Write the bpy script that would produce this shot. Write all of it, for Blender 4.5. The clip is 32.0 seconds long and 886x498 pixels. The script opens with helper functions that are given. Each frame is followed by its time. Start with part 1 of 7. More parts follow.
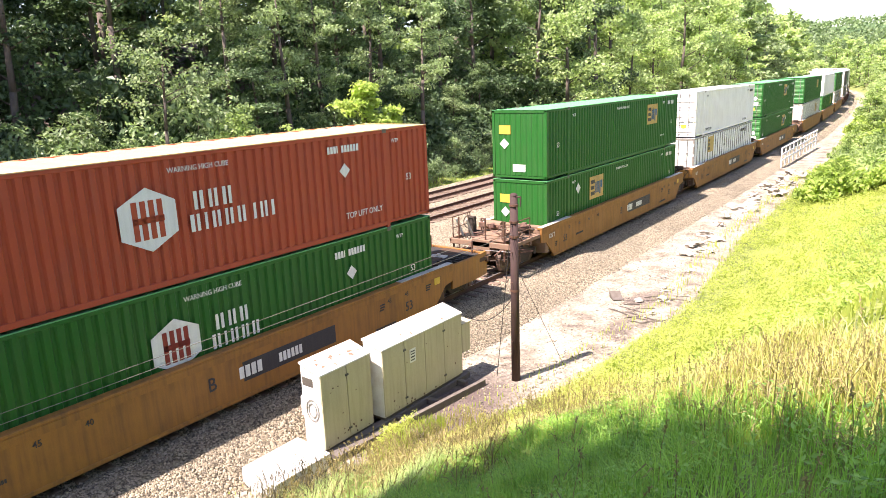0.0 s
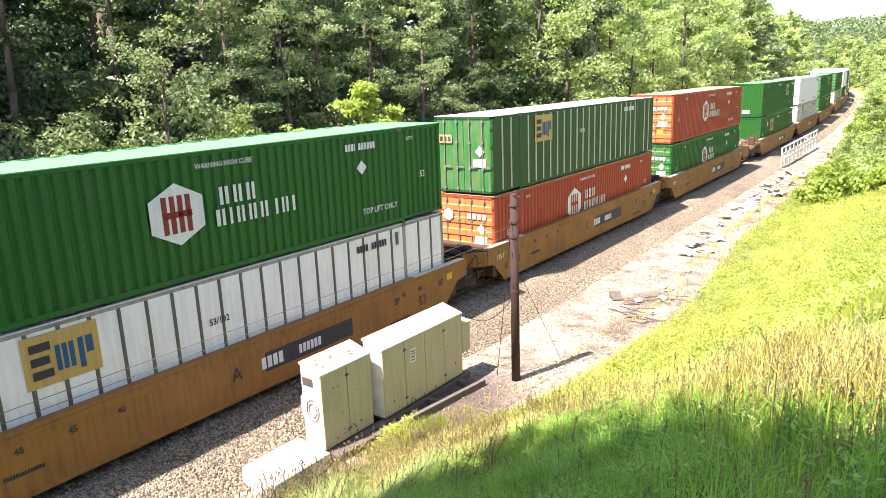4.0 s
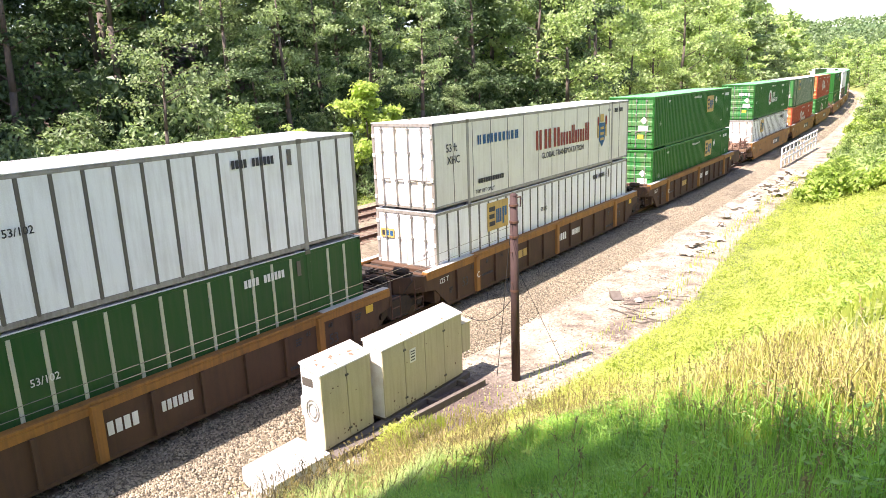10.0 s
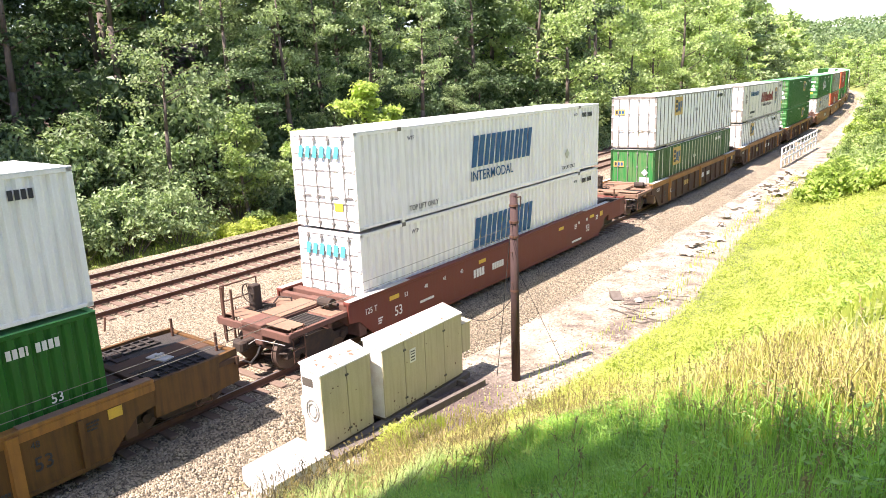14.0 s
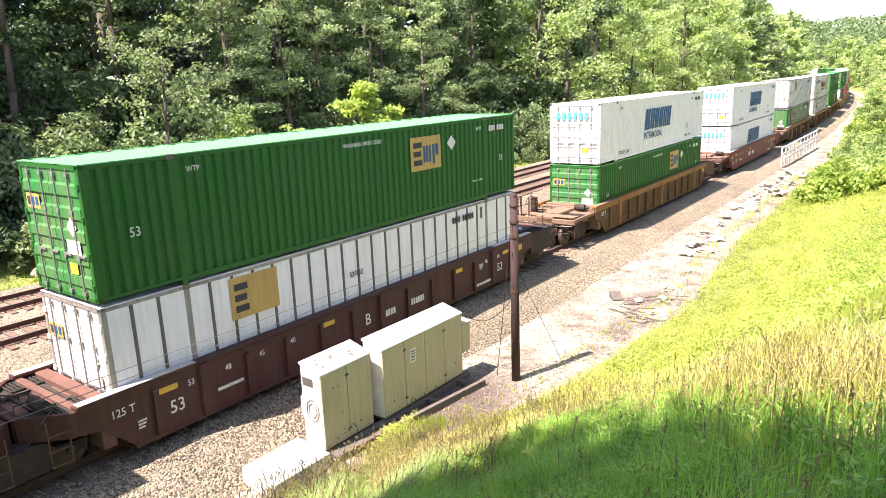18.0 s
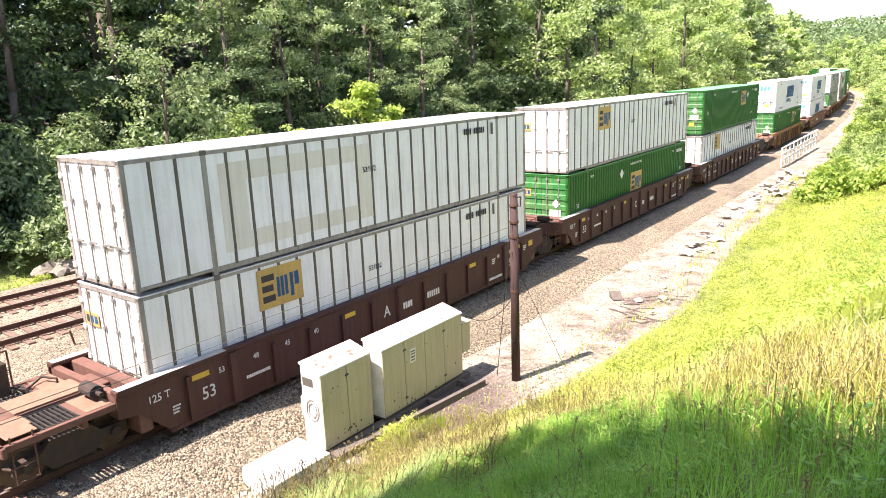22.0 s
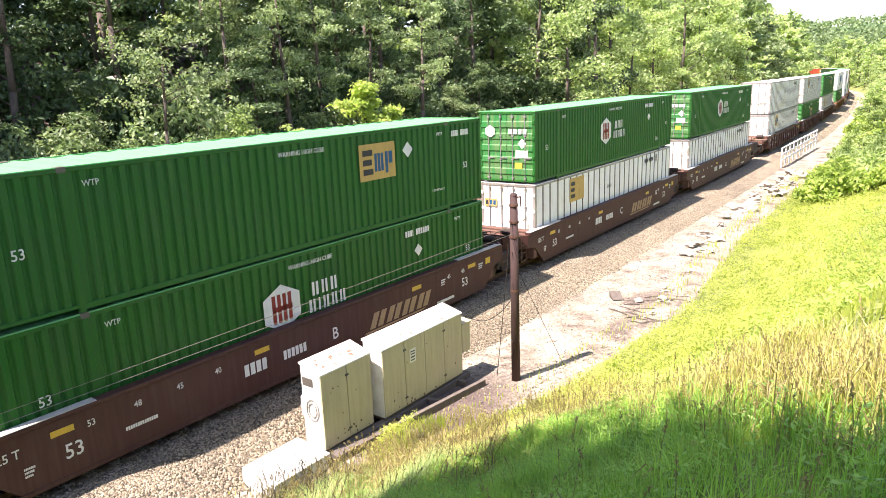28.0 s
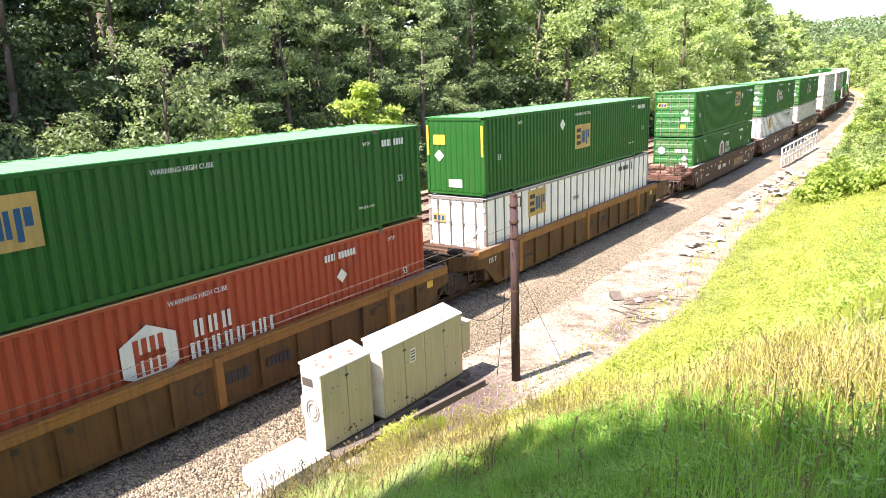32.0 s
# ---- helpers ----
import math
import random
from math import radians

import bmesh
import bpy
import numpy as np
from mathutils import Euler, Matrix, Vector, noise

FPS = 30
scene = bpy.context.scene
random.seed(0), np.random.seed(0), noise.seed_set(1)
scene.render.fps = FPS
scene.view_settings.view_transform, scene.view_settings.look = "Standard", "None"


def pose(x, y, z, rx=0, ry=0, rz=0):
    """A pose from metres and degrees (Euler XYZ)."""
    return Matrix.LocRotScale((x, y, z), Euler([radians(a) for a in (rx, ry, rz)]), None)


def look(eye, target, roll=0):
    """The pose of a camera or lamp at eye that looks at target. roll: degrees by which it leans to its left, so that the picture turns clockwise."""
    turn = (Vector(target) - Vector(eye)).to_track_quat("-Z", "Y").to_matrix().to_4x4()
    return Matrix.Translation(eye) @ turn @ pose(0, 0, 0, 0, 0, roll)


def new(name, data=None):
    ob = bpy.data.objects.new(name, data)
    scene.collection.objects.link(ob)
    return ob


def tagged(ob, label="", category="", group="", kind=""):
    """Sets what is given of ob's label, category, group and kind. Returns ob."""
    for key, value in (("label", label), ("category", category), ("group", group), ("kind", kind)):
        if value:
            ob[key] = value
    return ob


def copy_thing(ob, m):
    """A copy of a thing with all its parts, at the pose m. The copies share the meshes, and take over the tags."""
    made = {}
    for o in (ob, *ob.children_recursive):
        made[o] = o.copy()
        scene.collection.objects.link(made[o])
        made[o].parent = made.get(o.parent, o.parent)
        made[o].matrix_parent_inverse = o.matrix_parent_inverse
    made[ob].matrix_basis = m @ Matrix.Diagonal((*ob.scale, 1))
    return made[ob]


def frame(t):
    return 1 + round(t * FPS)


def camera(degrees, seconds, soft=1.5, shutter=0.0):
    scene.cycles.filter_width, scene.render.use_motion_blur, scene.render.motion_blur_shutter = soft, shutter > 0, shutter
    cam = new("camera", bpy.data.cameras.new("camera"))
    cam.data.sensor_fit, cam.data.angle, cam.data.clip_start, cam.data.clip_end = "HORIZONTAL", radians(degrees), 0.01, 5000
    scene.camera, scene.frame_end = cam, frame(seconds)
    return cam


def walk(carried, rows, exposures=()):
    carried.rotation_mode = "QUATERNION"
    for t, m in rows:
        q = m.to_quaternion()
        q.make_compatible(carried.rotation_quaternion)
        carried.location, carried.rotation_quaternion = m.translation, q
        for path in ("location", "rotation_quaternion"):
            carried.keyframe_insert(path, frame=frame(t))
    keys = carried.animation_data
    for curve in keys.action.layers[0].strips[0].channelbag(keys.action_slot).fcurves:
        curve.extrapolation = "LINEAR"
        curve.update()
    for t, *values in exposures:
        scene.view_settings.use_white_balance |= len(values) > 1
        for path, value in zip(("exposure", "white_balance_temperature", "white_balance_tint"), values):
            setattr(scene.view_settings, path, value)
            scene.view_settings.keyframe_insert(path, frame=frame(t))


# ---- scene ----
# Plan: y runs along the near track away from the camera, x to the right of it, z = 0 on the rail heads.
CX, CZ, YAW, PITCH, ROLL, FOV = 15.023, 7.464, 37.853, -13.700, -2.2, 64.958
_y, _p = radians(YAW), radians(PITCH)
EYE = Vector((CX, 0.0, CZ))
WAY = Vector((-math.sin(_y) * math.cos(_p), math.cos(_y) * math.cos(_p), math.sin(_p)))
cam = camera(FOV, 32.0, soft=0.6, shutter=0.0)
STAND = look(EYE, EYE + WAY, ROLL)
walk(cam, [(0.0, STAND), (32.0, STAND)], exposures=((0.0, 1.68, 6650, 25), (32.0, 1.68, 6650, 25)))

# ---- light ----
SHADE_DIR = Vector((0.16, 0.55, -1.0)).normalized()      # the way sunlight travels
sun_data = bpy.data.lights.new("sun", "SUN")
sun_data.energy, sun_data.angle, sun_data.color = 5.0, radians(0.55), (1.0, 0.95, 0.86)
sun = new("sun", sun_data)
sun.rotation_euler = SHADE_DIR.to_track_quat("-Z", "Y").to_euler()
world = bpy.data.worlds.new("sky")
scene.world = world
world.use_nodes = True
wn = world.node_tree.nodes
sky = wn.new("ShaderNodeTexSky")
sky.sky_type, sky.sun_disc = "NISHITA", False
TO_SUN = -SHADE_DIR
sky.sun_elevation = math.asin(TO_SUN.z)
sky.sun_rotation = math.atan2(TO_SUN.x, TO_SUN.y)
sky.air_density, sky.dust_density, sky.ozone_density = 1.0, 1.0, 1.0
wn["Background"].inputs["Strength"].default_value = 0.103
world.node_tree.links.new(sky.outputs[0], wn["Background"].inputs["Color"])

# ---- track line: gentle left bend, tighter past 220 m, easing again past 400 m ----
PS = np.arange(-400.0, 1000.0, 1.0)
PK = 0.00068 + 0.0042 / (1 + np.exp(-(PS - 240) / 13)) - 0.0042 / (1 + np.exp(-(PS - 400) / 15))
PT = np.concatenate([[0], np.cumsum((PK[1:] + PK[:-1]) / 2)])
PT -= np.interp(0.0, PS, PT)
PX = np.concatenate([[0], np.cumsum(-(np.sin(PT[1:]) + np.sin(PT[:-1])) / 2)])
PY = np.concatenate([[0], np.cumsum((np.cos(PT[1:]) + np.cos(PT[:-1])) / 2)])
PX -= np.interp(0.0, PS, PX)
PY -= np.interp(0.0, PS, PY)


def line(s, off=0.0):
    """Place and heading on the track line s metres on, off metres to its right."""
    th = float(np.interp(s, PS, PT))
    return (float(np.interp(s, PS, PX)) + off * math.cos(th), float(np.interp(s, PS, PY)) + off * math.sin(th), th)


def along(x, y):
    """(s, off) of a place near the track line."""
    s = np.interp(y, PY, PS)
    for _ in range(3):
        th = np.interp(s, PS, PT)
        dx, dy = x - np.interp(s, PS, PX), y - np.interp(s, PS, PY)
        s = s + (-dx * np.sin(th) + dy * np.cos(th))
    th = np.interp(s, PS, PT)
    dx, dy = x - np.interp(s, PS, PX), y - np.interp(s, PS, PY)
    return s, dx * np.cos(th) + dy * np.sin(th)


SPEED, GAIN = 10.03137, 0.01165


def run(t):
    return SPEED * t + 0.5 * GAIN * t * (t - 32.0)


# ---- mesh and material helpers ----
class Geo:
    """Collects vertices and faces of one part."""

    def __init__(self):
        self.v, self.f = [], []

    def face(self, *pts):
        n = len(self.v)
        self.v += [tuple(p) for p in pts]
        self.f.append(tuple(range(n, n + len(pts))))
        return self

    def box(self, x0, x1, y0, y1, z0, z1, c=0.0):
        """A box; c chamfers its edges."""
        n = len(self.v)
        if c <= 0:
            self.v += [(x, y, z) for x in (x0, x1) for y in (y0, y1) for z in (z0, z1)]
            self.f += [tuple(n + i for i in q) for q in ((0, 1, 3, 2), (4, 6, 7, 5), (0, 4, 5, 1), (2, 3, 7, 6), (0, 2, 6, 4), (1, 5, 7, 3))]
            return self
        ring = [(x0 + c, y0), (x1 - c, y0), (x1, y0 + c), (x1, y1 - c), (x1 - c, y1), (x0 + c, y1), (x0, y1 - c), (x0, y0 + c)]
        inner = [(min(max(x, x0 + c), x1 - c), min(max(y, y0 + c), y1 - c)) for x, y in ring]
        self.v += [(x, y, z0) for x, y in inner] + [(x, y, z0 + c) for x, y in ring] + [(x, y, z1 - c) for x, y in ring] + [(x, y, z1) for x, y in inner]
        for k in range(3):
            for i in range(8):
                j = (i + 1) % 8
                a, b, d, e = n + 8 * k + i, n + 8 * k + j, n + 8 * k + 8 + j, n + 8 * k + 8 + i
                self.f.append((a, b, d, e))
        self.f.append(tuple(n + i for i in reversed(range(8))))
        self.f.append(tuple(n + 24 + i for i in range(8)))
        return self

    def prism(self, poly, axis, a, b):
        """A polygon drawn out from a to b along an axis; for x the polygon is (y, z), for y (x, z), for z (x, y)."""
        n, k = len(self.v), len(poly)
        for d in (a, b):
            for p, q in poly:
                self.v.append({"x": (d, p, q), "y": (p, d, q), "z": (p, q, d)}[axis])
        self.f.append(tuple(n + i for i in reversed(range(k))))
        self.f.append(tuple(n + k + i for i in range(k)))
        for i in range(k):
            j = (i + 1) % k
            self.f.append((n + i, n + j, n + k + j, n + k + i))
        return self

    def rod(self, p, q, r, n=8, r2=None):
        """A round bar from p to q."""
        p, q = Vector(p), Vector(q)
        w = (q - p).normalized()
        u = w.orthogonal().normalized()
        t = w.cross(u)
        k = len(self.v)
        for c, rr in ((p, r), (q, r if r2 is None else r2)):
            for i in range(n):
                a = 2 * math.pi * i / n
                self.v.append(tuple(c + (u * math.cos(a) + t * math.sin(a)) * rr))
        for i in range(n):
            j = (i + 1) % n
            self.f.append((k + i, k + j, k + n + j, k + n + i))
        self.f.append(tuple(k + i for i in reversed(range(n))))
        self.f.append(tuple(k + n + i for i in range(n)))
        return self

    def pipe(self, pts, r, n=6):
        for a, b in zip(pts, pts[1:]):
            self.rod(a, b, r, n)
        return self

    def mesh(self, name, mat, smooth=False, flip=False):
        me = bpy.data.meshes.new(name)
        me.from_pydata(self.v, [], self.f)
        if not flip:
            bm = bmesh.new()
            bm.from_mesh(me)
            bmesh.ops.recalc_face_normals(bm, faces=bm.faces)
            bm.to_mesh(me)
            bm.free()
        if mat:
            me.materials.append(mat)
        if smooth:
            me.shade_smooth()
        return me


MESHES = {}


def cached(key, make):
    if key not in MESHES:
        MESHES[key] = make()
    return MESHES[key]


def part(name, me, parent, label="", at=None):
    """Links a mesh as one part under a thing or under a part."""
    ob = new(name, me)
    ob.parent = parent
    if at is not None:
        ob.matrix_basis = at
    if label:
        ob["label"] = label
    return ob


def thing(name, label, category, group="", at=None, me=None, kind=""):
    ob = new(name, me)
    if me is None:
        ob.empty_display_size = 0.3
    if at is not None:
        ob.matrix_basis = at
    return tagged(ob, label, category, group, kind)


def nodes_of(mat):
    mat.use_nodes = True
    nt = mat.node_tree
    return nt, nt.nodes, nt.links, nt.nodes["Principled BSDF"]


MATS = {}


def paint(name, col, rough=0.5, metal=0.0, dirt=(0.12, 0.09, 0.07), wear=0.25, scale=1.0, bump=0.02, var=0.12, streak=True):
    """Weathered paint or plain surface: large stains, vertical streaks, fine grain and a little relief."""
    if name in MATS:
        return MATS[name]
    mat = MATS[name] = bpy.data.materials.new(name)
    nt, n, l, b = nodes_of(mat)
    co = n.new("ShaderNodeTexCoord")
    info = n.new("ShaderNodeObjectInfo")
    add = n.new("ShaderNodeVectorMath")
    add.operation = "MULTIPLY_ADD"
    l.new(info.outputs["Random"], add.inputs[0])
    add.inputs[1].default_value = (37, 53, 71)
    l.new(co.outputs["Object"], add.inputs[2])
    big = n.new("ShaderNodeTexNoise")
    big.inputs["Scale"].default_value, big.inputs["Detail"].default_value, big.inputs["Roughness"].default_value = 0.9 * scale, 6, 0.65
    l.new(add.outputs[0], big.inputs["Vector"])
    mp = n.new("ShaderNodeMapping")
    mp.inputs["Scale"].default_value = (5, 5, 0.35) if streak else (3, 3, 3)
    l.new(add.outputs[0], mp.inputs["Vector"])
    st = n.new("ShaderNodeTexNoise")
    st.inputs["Scale"].default_value, st.inputs["Detail"].default_value = 2.0 * scale, 5
    l.new(mp.outputs[0], st.inputs["Vector"])
    fine = n.new("ShaderNodeTexNoise")
    fine.inputs["Scale"].default_value, fine.inputs["Detail"].default_value = 45 * scale, 3
    l.new(add.outputs[0], fine.inputs["Vector"])
    r1 = n.new("ShaderNodeValToRGB")
    r1.color_ramp.elements[0].position, r1.color_ramp.elements[1].position = 0.48, 0.78
    mul = n.new("ShaderNodeMath")
    mul.operation = "MULTIPLY_ADD"
    l.new(st.outputs["Fac"], mul.inputs[0])
    mul.inputs[1].default_value = 0.6
    sc = n.new("ShaderNodeMath")
    sc.operation = "MULTIPLY"
    l.new(big.outputs["Fac"], sc.inputs[0])
    sc.inputs[1].default_value = 0.5
    l.new(sc.outputs[0], mul.inputs[2])
    l.new(mul.outputs[0], r1.inputs[0])
    fac = n.new("ShaderNodeMath")
    fac.operation = "MULTIPLY"
    l.new(r1.outputs[0], fac.inputs[0])
    fac.inputs[1].default_value = wear
    hue = n.new("ShaderNodeMix")
    hue.data_type = "RGBA"
    hue.inputs[6].default_value = (*[c * (1 - var) for c in col], 1)
    hue.inputs[7].default_value = (*[min(1, c * (1 + var)) for c in col], 1)
    l.new(fine.outputs["Fac"], hue.inputs[0])
    mix = n.new("ShaderNodeMix")
    mix.data_type = "RGBA"
    l.new(fac.outputs[0], mix.inputs[0])
    l.new(hue.outputs[2], mix.inputs[6])
    mix.inputs[7].default_value = (*dirt, 1)
    l.new(mix.outputs[2], b.inputs["Base Color"])
    rr = n.new("ShaderNodeMapRange")
    rr.inputs["To Min"].default_value, rr.inputs["To Max"].default_value = max(0.05, rough - 0.12), min(1, rough + 0.2)
    l.new(big.outputs["Fac"], rr.inputs["Value"])
    l.new(rr.outputs[0], b.inputs["Roughness"])
    b.inputs["Metallic"].default_value = metal
    b.inputs["Specular IOR Level"].default_value = 0.3
    if bump:
        bp = n.new("ShaderNodeBump")
        bp.inputs["Strength"].default_value, bp.inputs["Distance"].default_value = 0.6, bump
        l.new(fine.outputs["Fac"], bp.inputs["Height"])
        l.new(bp.outputs[0], b.inputs["Normal"])
    return mat


def foliage(name, dark, light, trans=0.35, rough=0.55, patch=0.8, gloss=0.18):
    """Leaves: each its own shade, letting some light through."""
    if name in MATS:
        return MATS[name]
    mat = MATS[name] = bpy.data.materials.new(name)
    nt, n, l, b = nodes_of(mat)
    geo = n.new("ShaderNodeNewGeometry")
    info = n.new("ShaderNodeObjectInfo")
    add = n.new("ShaderNodeMath")
    add.operation = "MULTIPLY_ADD"
    l.new(geo.outputs["Random Per Island"], add.inputs[0])
    add.inputs[1].default_value = 0.5
    co = n.new("ShaderNodeTexCoord")
    no = n.new("ShaderNodeTexNoise")
    no.inputs["Scale"].default_value, no.inputs["Detail"].default_value = patch, 4
    l.new(co.outputs["Object"], no.inputs["Vector"])
    spread = n.new("ShaderNodeMapRange")
    spread.inputs["From Min"].default_value, spread.inputs["From Max"].default_value = 0.3, 0.7
    spread.inputs["To Min"].default_value, spread.inputs["To Max"].default_value = -0.15, 0.4
    l.new(no.outputs["Fac"], spread.inputs["Value"])
    m2 = n.new("ShaderNodeMath")
    m2.operation = "MULTIPLY_ADD"
    l.new(info.outputs["Random"], m2.inputs[0])
    m2.inputs[1].default_value = 0.25
    l.new(spread.outputs[0], m2.inputs[2])
    l.new(m2.outputs[0], add.inputs[2])
    ramp = n.new("ShaderNodeValToRGB")
    ramp.color_ramp.elements[0].color = (*dark, 1)
    ramp.color_ramp.elements[1].color = (*light, 1)
    l.new(add.outputs[0], ramp.inputs[0])
    l.new(ramp.outputs[0], b.inputs["Base Color"])
    b.inputs["Roughness"].default_value = rough
    b.inputs["Specular IOR Level"].default_value = gloss
    tr = n.new("ShaderNodeBsdfTranslucent")
    bright = n.new("ShaderNodeMix")
    bright.data_type, bright.blend_type = "RGBA", "MULTIPLY"
    bright.inputs[0].default_value = 1.0
    l.new(ramp.outputs[0], bright.inputs[6])
    bright.inputs[7].default_value = (1.45, 1.6, 1.05, 1)
    l.new(bright.outputs[2], tr.inputs["Color"])
    ms = n.new("ShaderNodeMixShader")
    ms.inputs[0].default_value = trans
    l.new(b.outputs[0], ms.inputs[1])
    l.new(tr.outputs[0], ms.inputs[2])
    l.new(ms.outputs[0], n["Material Output"].inputs["Surface"])
    return mat


def rocky(name, cols, scale=18.0, bump=0.03, rough=0.9):
    """Crushed stone: cells of several shades with dark joints."""
    if name in MATS:
        return MATS[name]
    mat = MATS[name] = bpy.data.materials.new(name)
    nt, n, l, b = nodes_of(mat)
    co = n.new("ShaderNodeTexCoord")
    vo = n.new("ShaderNodeTexVoronoi")
    vo.inputs["Scale"].default_value = scale
    l.new(co.outputs["Object"], vo.inputs["Vector"])
    sep = n.new("ShaderNodeSeparateColor")
    l.new(vo.outputs["Color"], sep.inputs[0])
    ramp = n.new("ShaderNodeValToRGB")
    ramp.color_ramp.elements[0].color, ramp.color_ramp.elements[1].color = (*cols[0], 1), (*cols[2], 1)
    e = ramp.color_ramp.elements.new(0.5)
    e.color = (*cols[1], 1)
    l.new(sep.outputs[0], ramp.inputs[0])
    big = n.new("ShaderNodeTexNoise")
    big.inputs["Scale"].default_value, big.inputs["Detail"].default_value = 0.35, 6
    l.new(co.outputs["Object"], big.inputs["Vector"])
    mr = n.new("ShaderNodeMapRange")
    mr.inputs["From Min"].default_value, mr.inputs["From Max"].default_value = 0.3, 0.7
    mr.inputs["To Min"].default_value, mr.inputs["To Max"].default_value = 0.7, 1.15
    l.new(big.outputs["Fac"], mr.inputs["Value"])
    mix = n.new("ShaderNodeMix")
    mix.data_type, mix.blend_type = "RGBA", "MULTIPLY"
    mix.inputs[0].default_value = 1
    l.new(ramp.outputs[0], mix.inputs[6])
    cc = n.new("ShaderNodeCombineColor")
    for i in range(3):
        l.new(mr.outputs[0], cc.inputs[i])
    l.new(cc.outputs[0], mix.inputs[7])
    l.new(mix.outputs[2], b.inputs["Base Color"])
    b.inputs["Roughness"].default_value = rough
    bp = n.new("ShaderNodeBump")
    bp.inputs["Strength"].default_value, bp.inputs["Distance"].default_value = 1.0, bump
    bp.invert = True
    l.new(vo.outputs["Distance"], bp.inputs["Height"])
    l.new(bp.outputs[0], b.inputs["Normal"])
    return mat


GREEN, DKGREEN, ORANGE, WHITE, CREAM = (0.009, 0.105, 0.013), (0.012, 0.07, 0.016), (0.38, 0.062, 0.025), (0.8, 0.79, 0.77), (0.68, 0.65, 0.56)
m_green = paint("green_container_paint", GREEN, 0.5, wear=0.18, bump=0.004)
m_dkgreen = paint("dark_green_container_paint", DKGREEN, 0.5, wear=0.25, bump=0.004)
m_orange = paint("orange_container_paint", ORANGE, 0.55, wear=0.22, bump=0.004)
# Sun-facing doors: side paint brightened, so sunlight is in the colour.
m_greendoor = paint("sunlit_green_doors", (0.02, 0.18, 0.04), 0.5, dirt=(0.3, 0.2, 0.14), wear=0.5, bump=0.004)
m_orangedoor = paint("sunlit_orange_doors", (0.52, 0.2, 0.06), 0.55, wear=0.3, bump=0.004)
m_white = paint("white_container_paint", WHITE, 0.45, wear=0.36, dirt=(0.38, 0.33, 0.26), bump=0.003)
m_pale = paint("off_white_corrugated_paint", (0.82, 0.79, 0.74), 0.5, wear=0.35, dirt=(0.5, 0.45, 0.37), bump=0.003)
m_whitedoor = paint("rust_stained_white_doors", WHITE, 0.45, wear=0.75, dirt=(0.58, 0.4, 0.11), bump=0.003, scale=0.7)
# Pale grey of worn metal, lightened to carry sunlight on the car ledges.
m_ledge = paint("pale_worn_sunlit_ledge", (0.5, 0.47, 0.42), 0.6, wear=0.3, streak=False)
m_cream = paint("cream_container_paint", CREAM, 0.5, wear=0.3, dirt=(0.35, 0.27, 0.16), bump=0.003)
m_alloy = paint("dull_alloy_frame", (0.32, 0.3, 0.265), 0.5, 0.2, dirt=(0.1, 0.07, 0.05), wear=0.75)
# Green and orange roofs are lightened to put the sun's glare into them.
m_roofgreen = paint("sun_glare_green_roof", (0.13, 0.45, 0.17), 0.5, wear=0.25, streak=False)
m_rooforange = paint("sun_glare_orange_roof", (0.62, 0.42, 0.2), 0.5, wear=0.2, streak=False)
m_roofwhite = paint("white_roof", (0.74, 0.74, 0.72), 0.5, wear=0.2, dirt=(0.4, 0.38, 0.33), streak=False)
m_postgrey = paint("grey_post", (0.13, 0.118, 0.1), 0.5, 0.3, wear=0.3)
m_postpale = paint("pale_post", (0.48, 0.48, 0.38), 0.5, 0.2, wear=0.3)
m_steel = paint("galvanised_rod", (0.27, 0.26, 0.24), 0.5, 0.4, wear=0.3)
m_yellowcar = paint("faded_yellow_car_paint", (0.29, 0.13, 0.03), 0.6, dirt=(0.1, 0.055, 0.03), wear=0.7, bump=0.006)
m_browncar = paint("brown_grime_on_car_side", (0.085, 0.046, 0.027), 0.75, dirt=(0.04, 0.03, 0.025), wear=0.6, bump=0.006)
m_maroon = paint("dark_maroon_car_paint", (0.062, 0.023, 0.018), 0.6, dirt=(0.12, 0.08, 0.06), wear=0.35, bump=0.006)
m_redcar = paint("red_car_paint", (0.15, 0.036, 0.024), 0.6, dirt=(0.12, 0.07, 0.05), wear=0.35, bump=0.006)
m_deck = paint("worn_rusty_deck", (0.23, 0.145, 0.095), 0.8, dirt=(0.12, 0.07, 0.05), wear=0.6, bump=0.01, streak=False)
m_grate = paint("dark_steel_grating", (0.04, 0.037, 0.034), 0.7, 0.2, wear=0.4, streak=False)
m_truck = paint("grimy_cast_steel", (0.05, 0.04, 0.034), 0.8, 0.2, dirt=(0.12, 0.07, 0.04), wear=0.5, bump=0.01, streak=False)
m_rustred = paint("worn_rust_red_end_frame", (0.15, 0.075, 0.055), 0.75, dirt=(0.07, 0.045, 0.035), wear=0.7, bump=0.008, streak=False)
m_gear = paint("rust_brown_pipework", (0.17, 0.095, 0.07), 0.75, 0.1, dirt=(0.05, 0.035, 0.03), wear=0.8, bump=0.01, scale=2.0, streak=False)
m_wheel = paint("worn_wheel_steel", (0.14, 0.1, 0.08), 0.6, 0.5, dirt=(0.1, 0.05, 0.03), wear=0.4, streak=False)
m_rail = paint("rusty_rail", (0.12, 0.062, 0.042), 0.7, 0.2, dirt=(0.06, 0.035, 0.025), wear=0.5, bump=0.004, streak=False)
m_railtop = paint("polished_rail_head", (0.45, 0.42, 0.4), 0.35, 0.8, dirt=(0.2, 0.14, 0.1), wear=0.4, streak=False)
